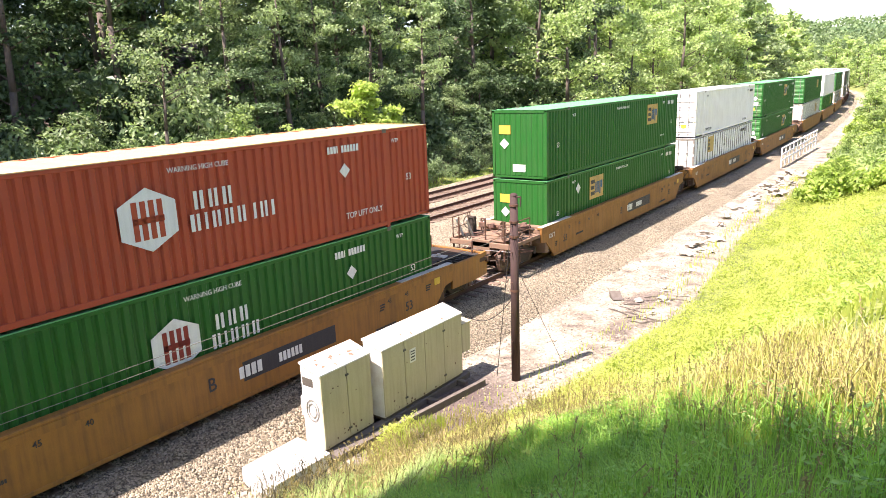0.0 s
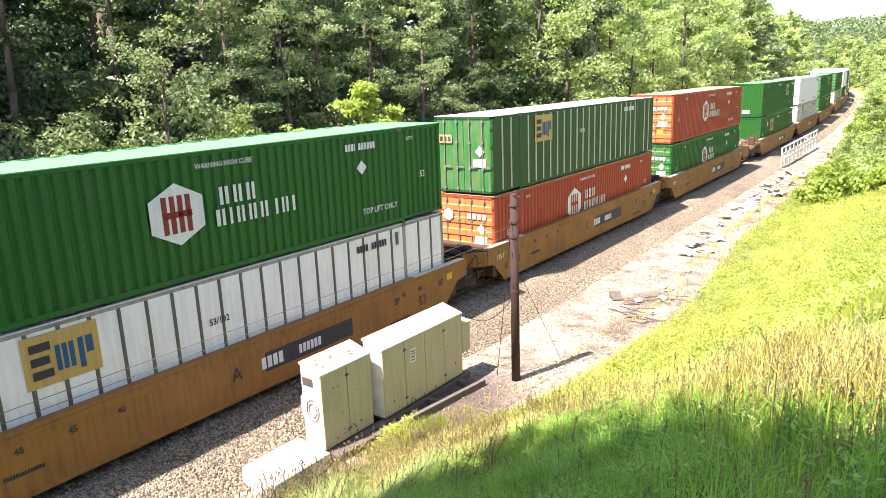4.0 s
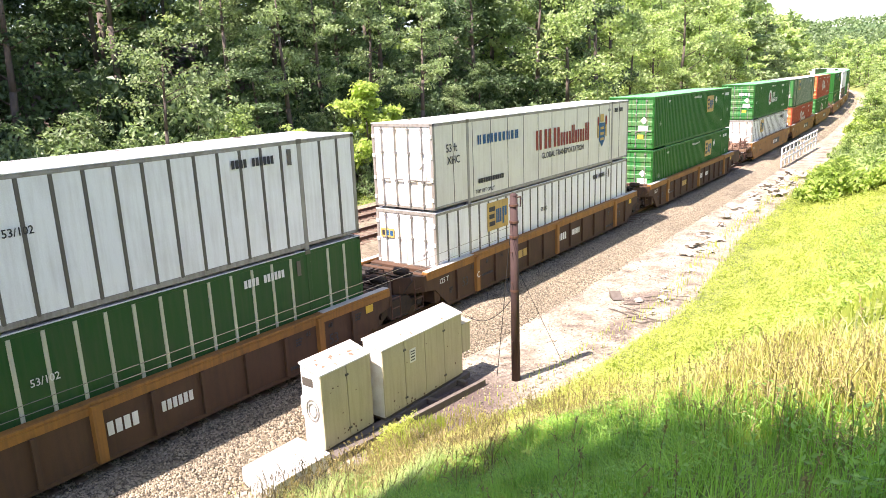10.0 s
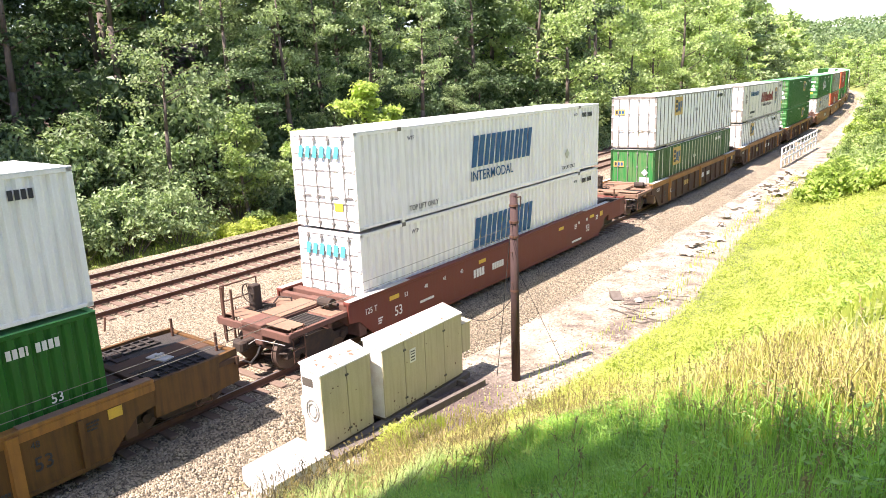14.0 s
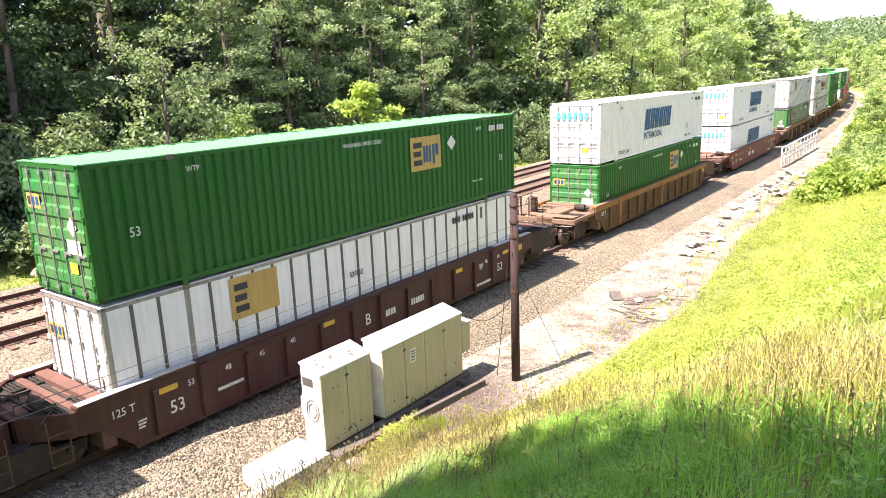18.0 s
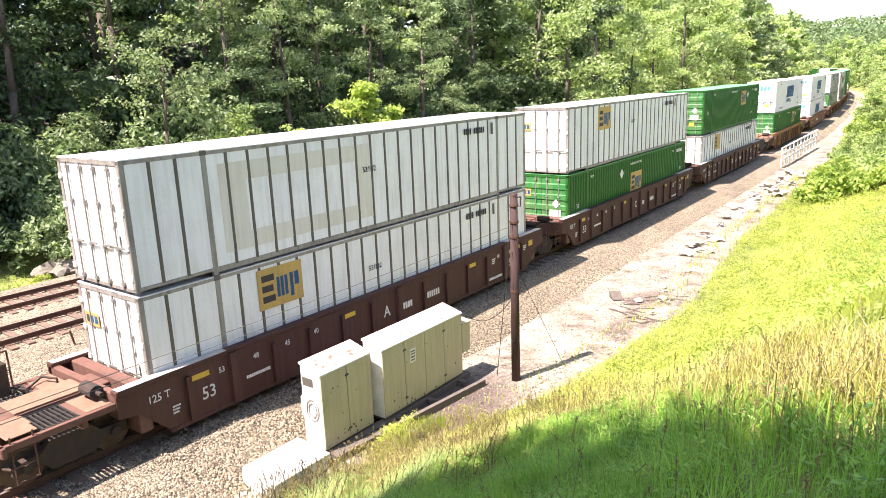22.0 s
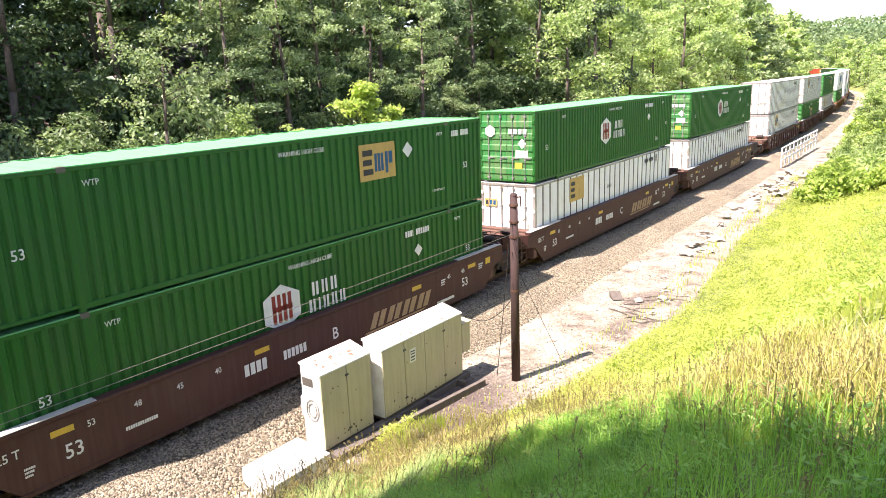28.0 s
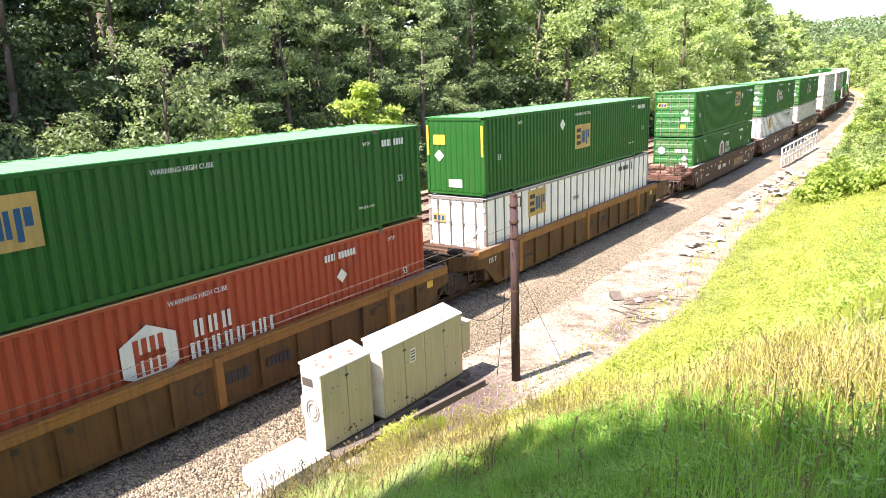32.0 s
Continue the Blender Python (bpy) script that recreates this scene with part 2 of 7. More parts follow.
m_tie = paint("weathered_tie_timber", (0.18, 0.128, 0.095), 0.9, dirt=(0.07, 0.05, 0.04), wear=0.5, bump=0.02, scale=2.0, streak=False)
m_ballast = rocky("limestone_ballast", ((0.07, 0.056, 0.036), (0.25, 0.205, 0.135), (0.44, 0.37, 0.26)), 24.0, 0.04)
m_yellow = paint("yellow_sticker", (0.62, 0.4, 0.05), 0.5, wear=0.2)
m_mark = paint("white_lettering", (0.7, 0.7, 0.66), 0.5, wear=0.3, dirt=(0.3, 0.28, 0.24))
m_markdark = paint("black_lettering", (0.035, 0.035, 0.04), 0.5, wear=0.15)
m_blue = paint("blue_lettering", (0.009, 0.085, 0.2), 0.5, wear=0.15)
m_cyan = paint("pale_blue_lettering", (0.08, 0.45, 0.6), 0.5, wear=0.2)
m_redmark = paint("dark_red_lettering", (0.24, 0.03, 0.02), 0.5, wear=0.15)
m_logoyellow = paint("yellow_logo_panel", (0.52, 0.34, 0.1), 0.5, wear=0.4)
m_wire = paint("weathered_bare_wire", (0.22, 0.2, 0.16), 0.5, 0.4, wear=0.3)
m_hose = paint("black_cable", (0.03, 0.028, 0.025), 0.7, wear=0.1)
m_pole = paint("dark_creosoted_steel", (0.06, 0.034, 0.03), 0.75, dirt=(0.03, 0.02, 0.018), wear=0.5, bump=0.02)
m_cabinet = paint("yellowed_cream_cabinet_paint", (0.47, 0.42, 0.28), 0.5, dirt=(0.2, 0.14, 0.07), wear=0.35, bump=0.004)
# Sunlight is in this white, for the cabinets' sun-facing lids and ends.
m_cabwhite = paint("sunlit_white_cabinet_paint", (0.74, 0.73, 0.68), 0.5, dirt=(0.34, 0.2, 0.12), wear=0.35, bump=0.004, streak=False)
m_concretepale = paint("lime_white_concrete", (0.66, 0.64, 0.6), 0.9, dirt=(0.3, 0.26, 0.2), wear=0.6, bump=0.02, scale=2.0, streak=False)
m_timber = paint("old_grey_timber", (0.14, 0.118, 0.1), 0.9, dirt=(0.06, 0.045, 0.035), wear=0.5, bump=0.02, streak=False)
m_rock = paint("pale_broken_rock", (0.43, 0.39, 0.33), 0.9, dirt=(0.16, 0.13, 0.11), wear=0.7, scale=2.5, bump=0.05, streak=False)
m_boulder = paint("lichened_grey_stone", (0.27, 0.24, 0.19), 0.9, dirt=(0.1, 0.09, 0.07), wear=0.7, scale=2.0, bump=0.05, streak=False)
m_bark = paint("grey_brown_bark", (0.13, 0.105, 0.085), 0.9, dirt=(0.06, 0.05, 0.04), wear=0.6, scale=3.0, bump=0.05)
m_fence = paint("white_fence_paint", (0.75, 0.75, 0.73), 0.5, dirt=(0.3, 0.27, 0.22), wear=0.25)
# Light is partly in these colours: c for shaded wood, e and f sunlit.
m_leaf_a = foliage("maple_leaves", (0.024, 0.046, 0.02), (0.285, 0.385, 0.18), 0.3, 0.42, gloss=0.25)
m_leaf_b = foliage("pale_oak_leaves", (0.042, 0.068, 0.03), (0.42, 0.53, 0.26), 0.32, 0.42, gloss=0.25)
m_leaf_c = foliage("shade_dark_green_leaves", (0.013, 0.029, 0.013), (0.185, 0.275, 0.13), 0.3, 0.42, gloss=0.25)
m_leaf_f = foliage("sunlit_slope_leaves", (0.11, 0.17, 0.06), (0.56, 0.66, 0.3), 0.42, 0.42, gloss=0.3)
m_leaf_d = foliage("yellow_green_leaves", (0.15, 0.22, 0.05), (0.54, 0.64, 0.17), 0.45, 0.5)
# Sun is in this yellow; m_grassdeep is the green for shaded grass.
m_grass = foliage("sunlit_meadow_grass", (0.22, 0.28, 0.05), (0.58, 0.6, 0.17), 0.45, patch=1.2)
m_grassdry = foliage("dry_grass_stalks", (0.09, 0.07, 0.032), (0.42, 0.35, 0.15), 0.25)
m_grassdeep = foliage("shaded_lush_grass", (0.06, 0.18, 0.025), (0.44, 0.68, 0.13), 0.45, 0.4, patch=1.6, gloss=0.35)
m_weedleaf = foliage("broad_weed_leaves", (0.07, 0.19, 0.03), (0.42, 0.64, 0.18), 0.4, 0.4, patch=2.5, gloss=0.4)
m_ochrecar = paint("grimy_ochre_car_paint", (0.12, 0.058, 0.017), 0.65, dirt=(0.035, 0.024, 0.016), wear=0.85, bump=0.006)
m_darkstalk = foliage("dark_weathered_stalks", (0.035, 0.032, 0.018), (0.13, 0.11, 0.06), 0.15)
m_straw = foliage("straw_grass", (0.42, 0.38, 0.11), (0.7, 0.64, 0.3), 0.4, patch=1.2)
m_faded = paint("faded_orange_lettering", (0.36, 0.24, 0.13), 0.6, wear=0.35)
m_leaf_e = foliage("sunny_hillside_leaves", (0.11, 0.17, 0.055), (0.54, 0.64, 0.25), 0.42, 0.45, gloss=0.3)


def ground_material():
    mat = bpy.data.materials.new("dirt_and_meadow_soil")
    nt, n, l, b = nodes_of(mat)
    co = n.new("ShaderNodeTexCoord")
    at = n.new("ShaderNodeAttribute")
    at.attribute_name = "grassy"
    vo = n.new("ShaderNodeTexVoronoi")
    vo.inputs["Scale"].default_value = 13
    l.new(co.outputs["Object"], vo.inputs["Vector"])
    no = n.new("ShaderNodeTexNoise")
    no.inputs["Scale"].default_value, no.inputs["Detail"].default_value, no.inputs["Roughness"].default_value = 0.8, 8, 0.7
    l.new(co.outputs["Object"], no.inputs["Vector"])
    r1 = n.new("ShaderNodeValToRGB")
    els = r1.color_ramp.elements
    els[0].position, els[0].color = 0.36, (0.13, 0.1, 0.08, 1)
    els[1].position, els[1].color = 0.62, (0.39, 0.345, 0.27, 1)
    e = els.new(0.47)
    e.color = (0.275, 0.235, 0.175, 1)
    l.new(no.outputs["Fac"], r1.inputs[0])
    sep = n.new("ShaderNodeSeparateColor")
    l.new(vo.outputs["Color"], sep.inputs[0])
    mr = n.new("ShaderNodeMapRange")
    mr.inputs["To Min"].default_value, mr.inputs["To Max"].default_value = 0.6, 1.25
    l.new(sep.outputs[1], mr.inputs["Value"])
    cc = n.new("ShaderNodeCombineColor")
    for i in range(3):
        l.new(mr.outputs[0], cc.inputs[i])
    mu = n.new("ShaderNodeMix")
    mu.data_type, mu.blend_type = "RGBA", "MULTIPLY"
    mu.inputs[0].default_value = 1
    l.new(r1.outputs[0], mu.inputs[6])
    l.new(cc.outputs[0], mu.inputs[7])
    r2 = n.new("ShaderNodeValToRGB")
    r2.color_ramp.elements[0].position, r2.color_ramp.elements[0].color = 0.35, (0.09, 0.12, 0.03, 1)
    r2.color_ramp.elements[1].position, r2.color_ramp.elements[1].color = 0.65, (0.26, 0.29, 0.07, 1)
    l.new(no.outputs["Fac"], r2.inputs[0])
    ed = n.new("ShaderNodeMath")
    ed.operation = "MULTIPLY_ADD"
    l.new(no.outputs["Fac"], ed.inputs[0])
    ed.inputs[1].default_value = 0.9
    sb = n.new("ShaderNodeMath")
    sb.operation = "SUBTRACT"
    l.new(at.outputs["Fac"], sb.inputs[0])
    sb.inputs[1].default_value = 0.45
    l.new(sb.outputs[0], ed.inputs[2])
    st = n.new("ShaderNodeMapRange")
    st.inputs["From Min"].default_value, st.inputs["From Max"].default_value = 0.4, 0.6
    l.new(ed.outputs[0], st.inputs["Value"])
    mix = n.new("ShaderNodeMix")
    mix.data_type = "RGBA"
    l.new(st.outputs[0], mix.inputs[0])
    l.new(mu.outputs[2], mix.inputs[6])
    l.new(r2.outputs[0], mix.inputs[7])
    soil = n.new("ShaderNodeAttribute")
    soil.attribute_name = "soil"
    sm = n.new("ShaderNodeMath")
    sm.operation = "MULTIPLY_ADD"
    l.new(no.outputs["Fac"], sm.inputs[0])
    sm.inputs[1].default_value = 1.2
    s2 = n.new("ShaderNodeMath")
    s2.operation = "SUBTRACT"
    l.new(soil.outputs["Fac"], s2.inputs[0])
    s2.inputs[1].default_value = 0.6
    l.new(s2.outputs[0], sm.inputs[2])
    s3 = n.new("ShaderNodeMapRange")
    s3.inputs["From Min"].default_value, s3.inputs["From Max"].default_value = 0.35, 0.75
    s3.inputs["To Max"].default_value = 0.9
    l.new(sm.outputs[0], s3.inputs["Value"])
    earth = n.new("ShaderNodeMix")
    earth.data_type = "RGBA"
    l.new(s3.outputs[0], earth.inputs[0])
    l.new(mix.outputs[2], earth.inputs[6])
    earth.inputs[7].default_value = (0.1, 0.07, 0.06, 1)
    l.new(earth.outputs[2], b.inputs["Base Color"])
    b.inputs["Roughness"].default_value = 0.95
    bp = n.new("ShaderNodeBump")
    bp.inputs["Strength"].default_value, bp.inputs["Distance"].default_value = 0.9, 0.05
    l.new(vo.outputs["Distance"], bp.inputs["Height"])
    l.new(bp.outputs[0], b.inputs["Normal"])
    return mat


# ---- ground ----
def smooth(a, b, x):
    t = np.clip((x - a) / (b - a), 0, 1)
    return t * t * (3 - 2 * t)


def foot(s):
    """Where the grass bank begins, metres to the right of the track."""
    return np.interp(s, [-20, 6, 8, 9.5, 11.5, 15, 19, 24, 35, 50, 80, 140, 300], [3.7, 3.9, 4.2, 4.9, 5.5, 6.7, 7.1, 7.5, 6.5, 6.4, 6.0, 5.5, 5.5])


def closing(s):
    """How far the outer tracks have drawn in towards the main track."""
    return 4.6 * smooth(50, 190, s)


def height(x, y):
    """Ground height; takes numbers or arrays."""
    s, off = along(x, y)
    bumps = 0.10 * np.sin(0.9 * x + 0.6 * y) * np.sin(0.7 * y - 0.5 * x) + 0.05 * np.sin(2.3 * x) * np.sin(1.9 * y + 0.8 * x)
    z = -0.85 + 0.25 * bumps
    d = off - foot(s)
    deep = np.interp(s, [-30, 15, 30, 45, 70], [11.2, 11.2, 15.0, 18.0, 16.0])
    dd = np.maximum(d, 0)
    bank = 6.55 * (np.minimum(dd, deep) / deep) ** 1.3 + 0.12 * np.clip(dd - deep, 0, 60)
    z = z + bank + 1.2 * bumps * smooth(0.5, 3, d)
    left = -off - 16.5 + closing(s)
    z = z + smooth(0, 4, left) * 0.35 + np.clip(left - 3.5, 0, 42) * 0.33 + bumps * smooth(2, 6, left)
    return z


def build_ground():
    def steps(*pairs):
        out = [pairs[0][0]]
        for (a, _), (b, n) in zip(pairs, pairs[1:]):
            out += list(np.linspace(a, b, n + 1)[1:])
        return np.array(out)
    xs = steps((-700, 0), (-120, 12), (-40, 26), (-17, 20), (3, 14), (24, 50), (70, 22), (700, 12))
    ys = steps((-500, 0), (-30, 8), (-6, 16), (45, 90), (130, 50), (420, 50), (1600, 14))
    X, Y = np.meshgrid(xs, ys)
    Z = height(X, Y)
    Z = np.where(np.abs(X) > 300, np.minimum(Z, 40), np.minimum(Z, 60))
    s, off = along(X, Y)
    grassy = smooth(-0.7, 0.7, off - foot(s)) + smooth(16.6, 17.6, -off + closing(s)) * (1 - smooth(20.5, 23.0, -off + closing(s)))
    nx, ny = len(xs), len(ys)
    vs = np.stack([X, Y, Z], -1).reshape(-1, 3)
    i = np.arange(nx * ny).reshape(ny, nx)
    fs = np.stack([i[:-1, :-1], i[:-1, 1:], i[1:, 1:], i[1:, :-1]], -1).reshape(-1, 4)
    me = bpy.data.meshes.new("ground")
    me.from_pydata(vs.tolist(), [], fs.tolist())
    at = me.attributes.new("grassy", "FLOAT", "POINT")
    at.data.foreach_set("value", grassy.reshape(-1).astype(np.float32))
    patch = np.exp(-(((X - 4.9) / 1.6) ** 2 + ((Y - 13.0) / 3.2) ** 2)) + 0.7 * np.exp(-(((X - 5.9) / 0.9) ** 2 + ((Y - 24.5) / 2.0) ** 2)) + 0.7 * np.exp(-(((X - 6.0) / 0.6) ** 2 + ((Y - 21) / 1.2) ** 2))
    patch = patch + 1.2 * smooth(21.0, 23.5, -off + closing(s))
    at = me.attributes.new("soil", "FLOAT", "POINT")
    at.data.foreach_set("value", patch.reshape(-1).astype(np.float32))
    me.materials.append(ground_material())
    me.shade_smooth()
    thing("ground", "pale stony dirt rising to a yellow-green grass bank", "ground", me=me, kind="structure")


build_ground()

BED = ((-16.9, -0.9), (-15.9, -0.24), (-7.1, -0.22), (-5.9, -0.42), (-2.9, -0.40), (-2.1, -0.22), (2.0, -0.22), (2.5, -0.36), (3.4, -0.86))


def bed_height(off):
    return np.interp(off, [p[0] for p in BED], [p[1] for p in BED])


def sweep(profile, s0, s1, step, name, mat, jitter=0.0, closed=False):
    """A profile of (off, z) swept along the track line."""
    rng = random.Random(7)
    ss = np.arange(s0, s1 + step, step)
    vs, fs, k = [], [], len(profile)
    for s in ss:
        for off, z in profile:
            x, y, _ = line(s, off + (float(closing(s)) if off < -4 else 0.0))
            vs.append((x, y, z + rng.uniform(-jitter, jitter)))
    for i in range(len(ss) - 1):
        for j in range(k if closed else k - 1):
            jj = (j + 1) % k
            fs.append((i * k + j, i * k + jj, (i + 1) * k + jj, (i + 1) * k + j))
    if closed:
        fs += [tuple(range(k)), tuple(len(vs) - k + j for j in reversed(range(k)))]
    me = bpy.data.meshes.new(name)
    me.from_pydata(vs, [], fs)
    me.materials.append(mat)
    return me


fine = []
for (a, za), (b, zb) in zip(BED, BED[1:]):
    n = max(1, int((b - a) / 0.5))
    fine += [(a + (b - a) * i / n, za + (zb - za) * i / n) for i in range(n)]
fine.append(BED[-1])
ballast = thing("ballast", "pale crushed limestone ballast under the tracks", "ballast", me=sweep(fine, -50, 470, 1.0, "ballast", m_ballast, 0.02), kind="structure")
ballast.data.shade_smooth()

# ---- tracks ----
RAIL = [(-0.065, -0.17), (0.065, -0.17), (0.065, -0.155), (0.012, -0.13), (0.012, -0.05), (0.036, -0.035), (0.036, -0.004), (0.028, 0.0), (-0.028, 0.0), (-0.036, -0.004), (-0.036, -0.035), (-0.012, -0.05), (-0.012, -0.13), (-0.065, -0.155)]


def build_track(center, label, s0, s1, tie0, tie1):
    ob = thing("railway_track", label, "track", "railway tracks", kind="structure")
    for side in (-0.755, 0.755):
        me = sweep([(center + side + a, z) for a, z in RAIL], s0, s1, 2.0, "rail", m_rail, closed=True)
        r = part("rail", me, ob)
        part("rail_head", sweep([(center + side - 0.028, 0.003), (center + side + 0.028, 0.003)], s0, s1, 2.0, "rail_head", m_railtop), r, "polished running surface")
    rng = random.Random(int(center * 10))
    tie = cached("tie", lambda: Geo().box(-1.3, 1.3, -0.115, 0.115, -0.16, 0.0, 0.012).mesh("tie", m_tie))
    plate = cached("tie_plate", lambda: Geo().box(-0.18, 0.18, -0.09, 0.09, 0.0, 0.018).mesh("tie_plate", m_rail))
    s = tie0
    while s < tie1:
        x, y, th = line(s, center + (float(closing(s)) if center < -4 else 0.0) + rng.uniform(-0.04, 0.04))
        t = part("tie", tie, ob, at=Matrix.Translation((x, y, -0.172 + rng.uniform(-0.012, 0.008))) @ Matrix.Rotation(th + rng.uniform(-0.02, 0.02), 4, "Z"))
        if center < -5 and s < 45:
            for px in (-0.755, 0.755):
                part("tie_plate", plate, t, at=Matrix.Translation((px, 0, 0)))
        s += 0.53
    return ob


build_track(0.0, "main track under the passing train", -40, 470, -2, 60)
build_track(-9.45, "rusty far track on worn timber ties", -40, 470, 0, 90)
build_track(-13.35, "second far track on worn timber ties", -40, 470, 0, 90)


def stones(name, label, count, place, sizes, mat, seed):
    """Loose stones joined into one object."""
    rng = random.Random(seed)
    vs, fs = [], []
    base = [Vector(v) for v in ((0, 0, 1), (1, 0, 0), (0, 1, 0), (-1, 0, 0), (0, -1, 0), (0, 0, -1))]
    tri = ((0, 1, 2), (0, 2, 3), (0, 3, 4), (0, 4, 1), (5, 2, 1), (5, 3, 2), (5, 4, 3), (5, 1, 4))
    for _ in range(count):
        x, y, z = place(rng)
        r = rng.uniform(*sizes)
        rot = Euler((rng.uniform(0, 6), rng.uniform(0, 6), rng.uniform(0, 6))).to_matrix()
        n = len(vs)
        for v in base:
            w = rot @ Vector((v.x * rng.uniform(0.6, 1.2), v.y * rng.uniform(0.6, 1.2), v.z * rng.uniform(0.6, 1.1))) * r
            vs.append((x + w.x, y + w.y, z + w.z + r * 0.2))
        fs += [tuple(n + i for i in q) for q in tri]
    me = bpy.data.meshes.new(name)
    me.from_pydata(vs, [], fs)
    me.materials.append(mat)
    return thing(name, label, "stones", me=me, kind="stuff")


def island_stone():
    mat = bpy.data.materials.new("loose_stone")
    nt, n, l, b = nodes_of(mat)
    geo = n.new("ShaderNodeNewGeometry")
    ramp = n.new("ShaderNodeValToRGB")
    ramp.color_ramp.elements[0].color, ramp.color_ramp.elements[1].color = (0.075, 0.062, 0.05, 1), (0.42, 0.352, 0.255, 1)
    e = ramp.color_ramp.elements.new(0.5)
    e.color = (0.25, 0.208, 0.148, 1)
    l.new(geo.outputs["Random Per Island"], ramp.inputs[0])
    l.new(ramp.outputs[0], b.inputs["Base Color"])
    b.inputs["Roughness"].default_value = 0.9
    return mat


m_stone = island_stone()


def bed_spot(rng):
    while True:
        s = 3 + 52 * rng.random() ** 1.5
        off = rng.uniform(0.9, 3.5) if rng.random() < 0.68 else rng.uniform(-8.0, -2.0)
        x, y, _ = line(s, off)
        return x, y, float(bed_height(off))


def verge_spot(rng):
    s = 5 + 60 * rng.random() ** 1.3
    off = rng.uniform(3.0, float(foot(s)) + 0.3)
    x, y, _ = line(s, off)
    return x, y, float(height(x, y))


stones("ballast_stones", "loose angular limestone ballast stones", 26000, bed_spot, (0.018, 0.042), m_stone, 3)
stones("verge_gravel", "scattered gravel on pale trackside dirt", 6000, verge_spot, (0.012, 0.045), m_stone, 4)

# ---- lettering ----
TEXTS = {}


def letters(words, mat):
    """A flat mesh of words, 1 m high capitals, starting at its origin."""
    key = (words, mat.name)
    if key not in TEXTS:
        cu = bpy.data.curves.new("letters", "FONT")
        cu.body, cu.size, cu.resolution_u, cu.extrude, cu.offset = words, 1.4, 2, 0.002, 0.012
        ob = bpy.data.objects.new("letters", cu)
        scene.collection.objects.link(ob)
        dg = bpy.context.evaluated_depsgraph_get()
        me = bpy.data.meshes.new_from_object(ob.evaluated_get(dg))
        bpy.data.objects.remove(ob)
        me.materials.clear()
        me.materials.append(mat)
        TEXTS[key] = me
    return TEXTS[key]


for words in ("WARNING HIGH CUBE", "53", "WTP", "TOP LIFT ONLY", "DA", "125 T", "A", "B", "C", "20", "40", "45", "48", "INTERMODAL"):
    letters(words, m_mark)
for words in ("WTP", "TOP LIFT ONLY", "53 ft", "XHC", "53/102", "INTERMODAL", "GLOBAL TRANSPORTATION"):
    letters(words, m_markdark)
letters("INTERMODAL", m_blue)

NEAR = Matrix(((0, 0, 1, 0), (1, 0, 0, 0), (0, 1, 0, 0), (0, 0, 0, 1)))      # lettering on the side towards +x


def write(words, mat, parent, x, y, z, size, label="painted lettering"):
    sc = Matrix.Diagonal((size * 0.9, size, 1, 1))
    return tagged(part("lettering", letters(words, mat), parent, label, Matrix.Translation((x, y, z)) @ NEAR @ sc), kind="stuff")


def bars(parent, x, y, z, size, widths, mat, name="lettering", label="painted code"):
    """Plain upright bars in place of a code or name."""
    g, at = Geo(), 0.0
    for w in widths:
        if w > 0:
            g.box(-0.003, 0.003, at, at + w * size, 0, size)
        at += abs(w) * size + 0.16 * size
    return tagged(part(name, g.mesh("bars", mat), parent, label, Matrix.Translation((x, y, z))), kind="stuff")


def flat_side(poly, mat, parent, x, name="marking", label=""):
    """A thin painted shape on the near side; poly of (y, z)."""
    return part(name, Geo().prism(poly, "x", x - 0.003, x + 0.003).mesh(name, mat), parent, label)


def flat_end(poly, mat, parent, y, name="marking", label=""):
    return part(name, Geo().prism(poly, "y", y - 0.003, y + 0.003).mesh(name, mat), parent, label)


def rect(a, b, w, h):
    return [(a, b), (a + w, b), (a + w, b + h), (a, b + h)]


def diamond(a, b, r):
    return [(a - r, b), (a, b - r), (a + r, b), (a, b + r)]


# ---- containers ----
CL, CW, CHT = 16.154, 2.59, 2.896
HL, HW = CL / 2, CW / 2
POST = HL - 1.98


def corrugated(x, y0, y1, z0, z1, pitch, depth, sign, folds=(0.46, 0.6, 0.84)):
    """A sheet with upright folds between y0 and y1."""
    g = Geo()
    n = max(1, round((y1 - y0) / pitch))
    p = (y1 - y0) / n
    prof = []
    for i in range(n):
        a = y0 + i * p
        prof += [(a, 0.0), (a + p * folds[0], 0.0), (a + p * folds[1], depth), (a + p * folds[2], depth)]
    prof.append((y1, 0.0))
    for (a, da), (b, db) in zip(prof, prof[1:]):
        g.face((x - sign * da, a, z0), (x - sign * db, b, z0), (x - sign * db, b, z1), (x - sign * da, a, z1))
    return g


def side_mesh(kind, mat, sign):
    def make():
        x = sign * (HW - 0.012)
        if kind == "corr":
            g = Geo()
            for a, b in ((-HL + 0.12, -POST - 0.07), (-POST + 0.07, POST - 0.07), (POST + 0.07, HL - 0.12)):
                c = corrugated(x, a, b, 0.15, CHT - 0.1, 0.29, 0.065, sign, (0.36, 0.58, 0.82)) if mat is m_pale else corrugated(x, a, b, 0.15, CHT - 0.1, 0.27, 0.05, sign)
                n = len(g.v)
                g.v += c.v
                g.f += [tuple(n + i for i in f) for f in c.f]
            return g.mesh("side_wall", mat, flip=True)
        return Geo().box(min(x, x - sign * 0.04), max(x, x - sign * 0.04), -HL + 0.1, HL - 0.1, 0.13, CHT - 0.09).mesh("side_wall", mat)
    return cached(("side", kind, mat.name, sign), make)


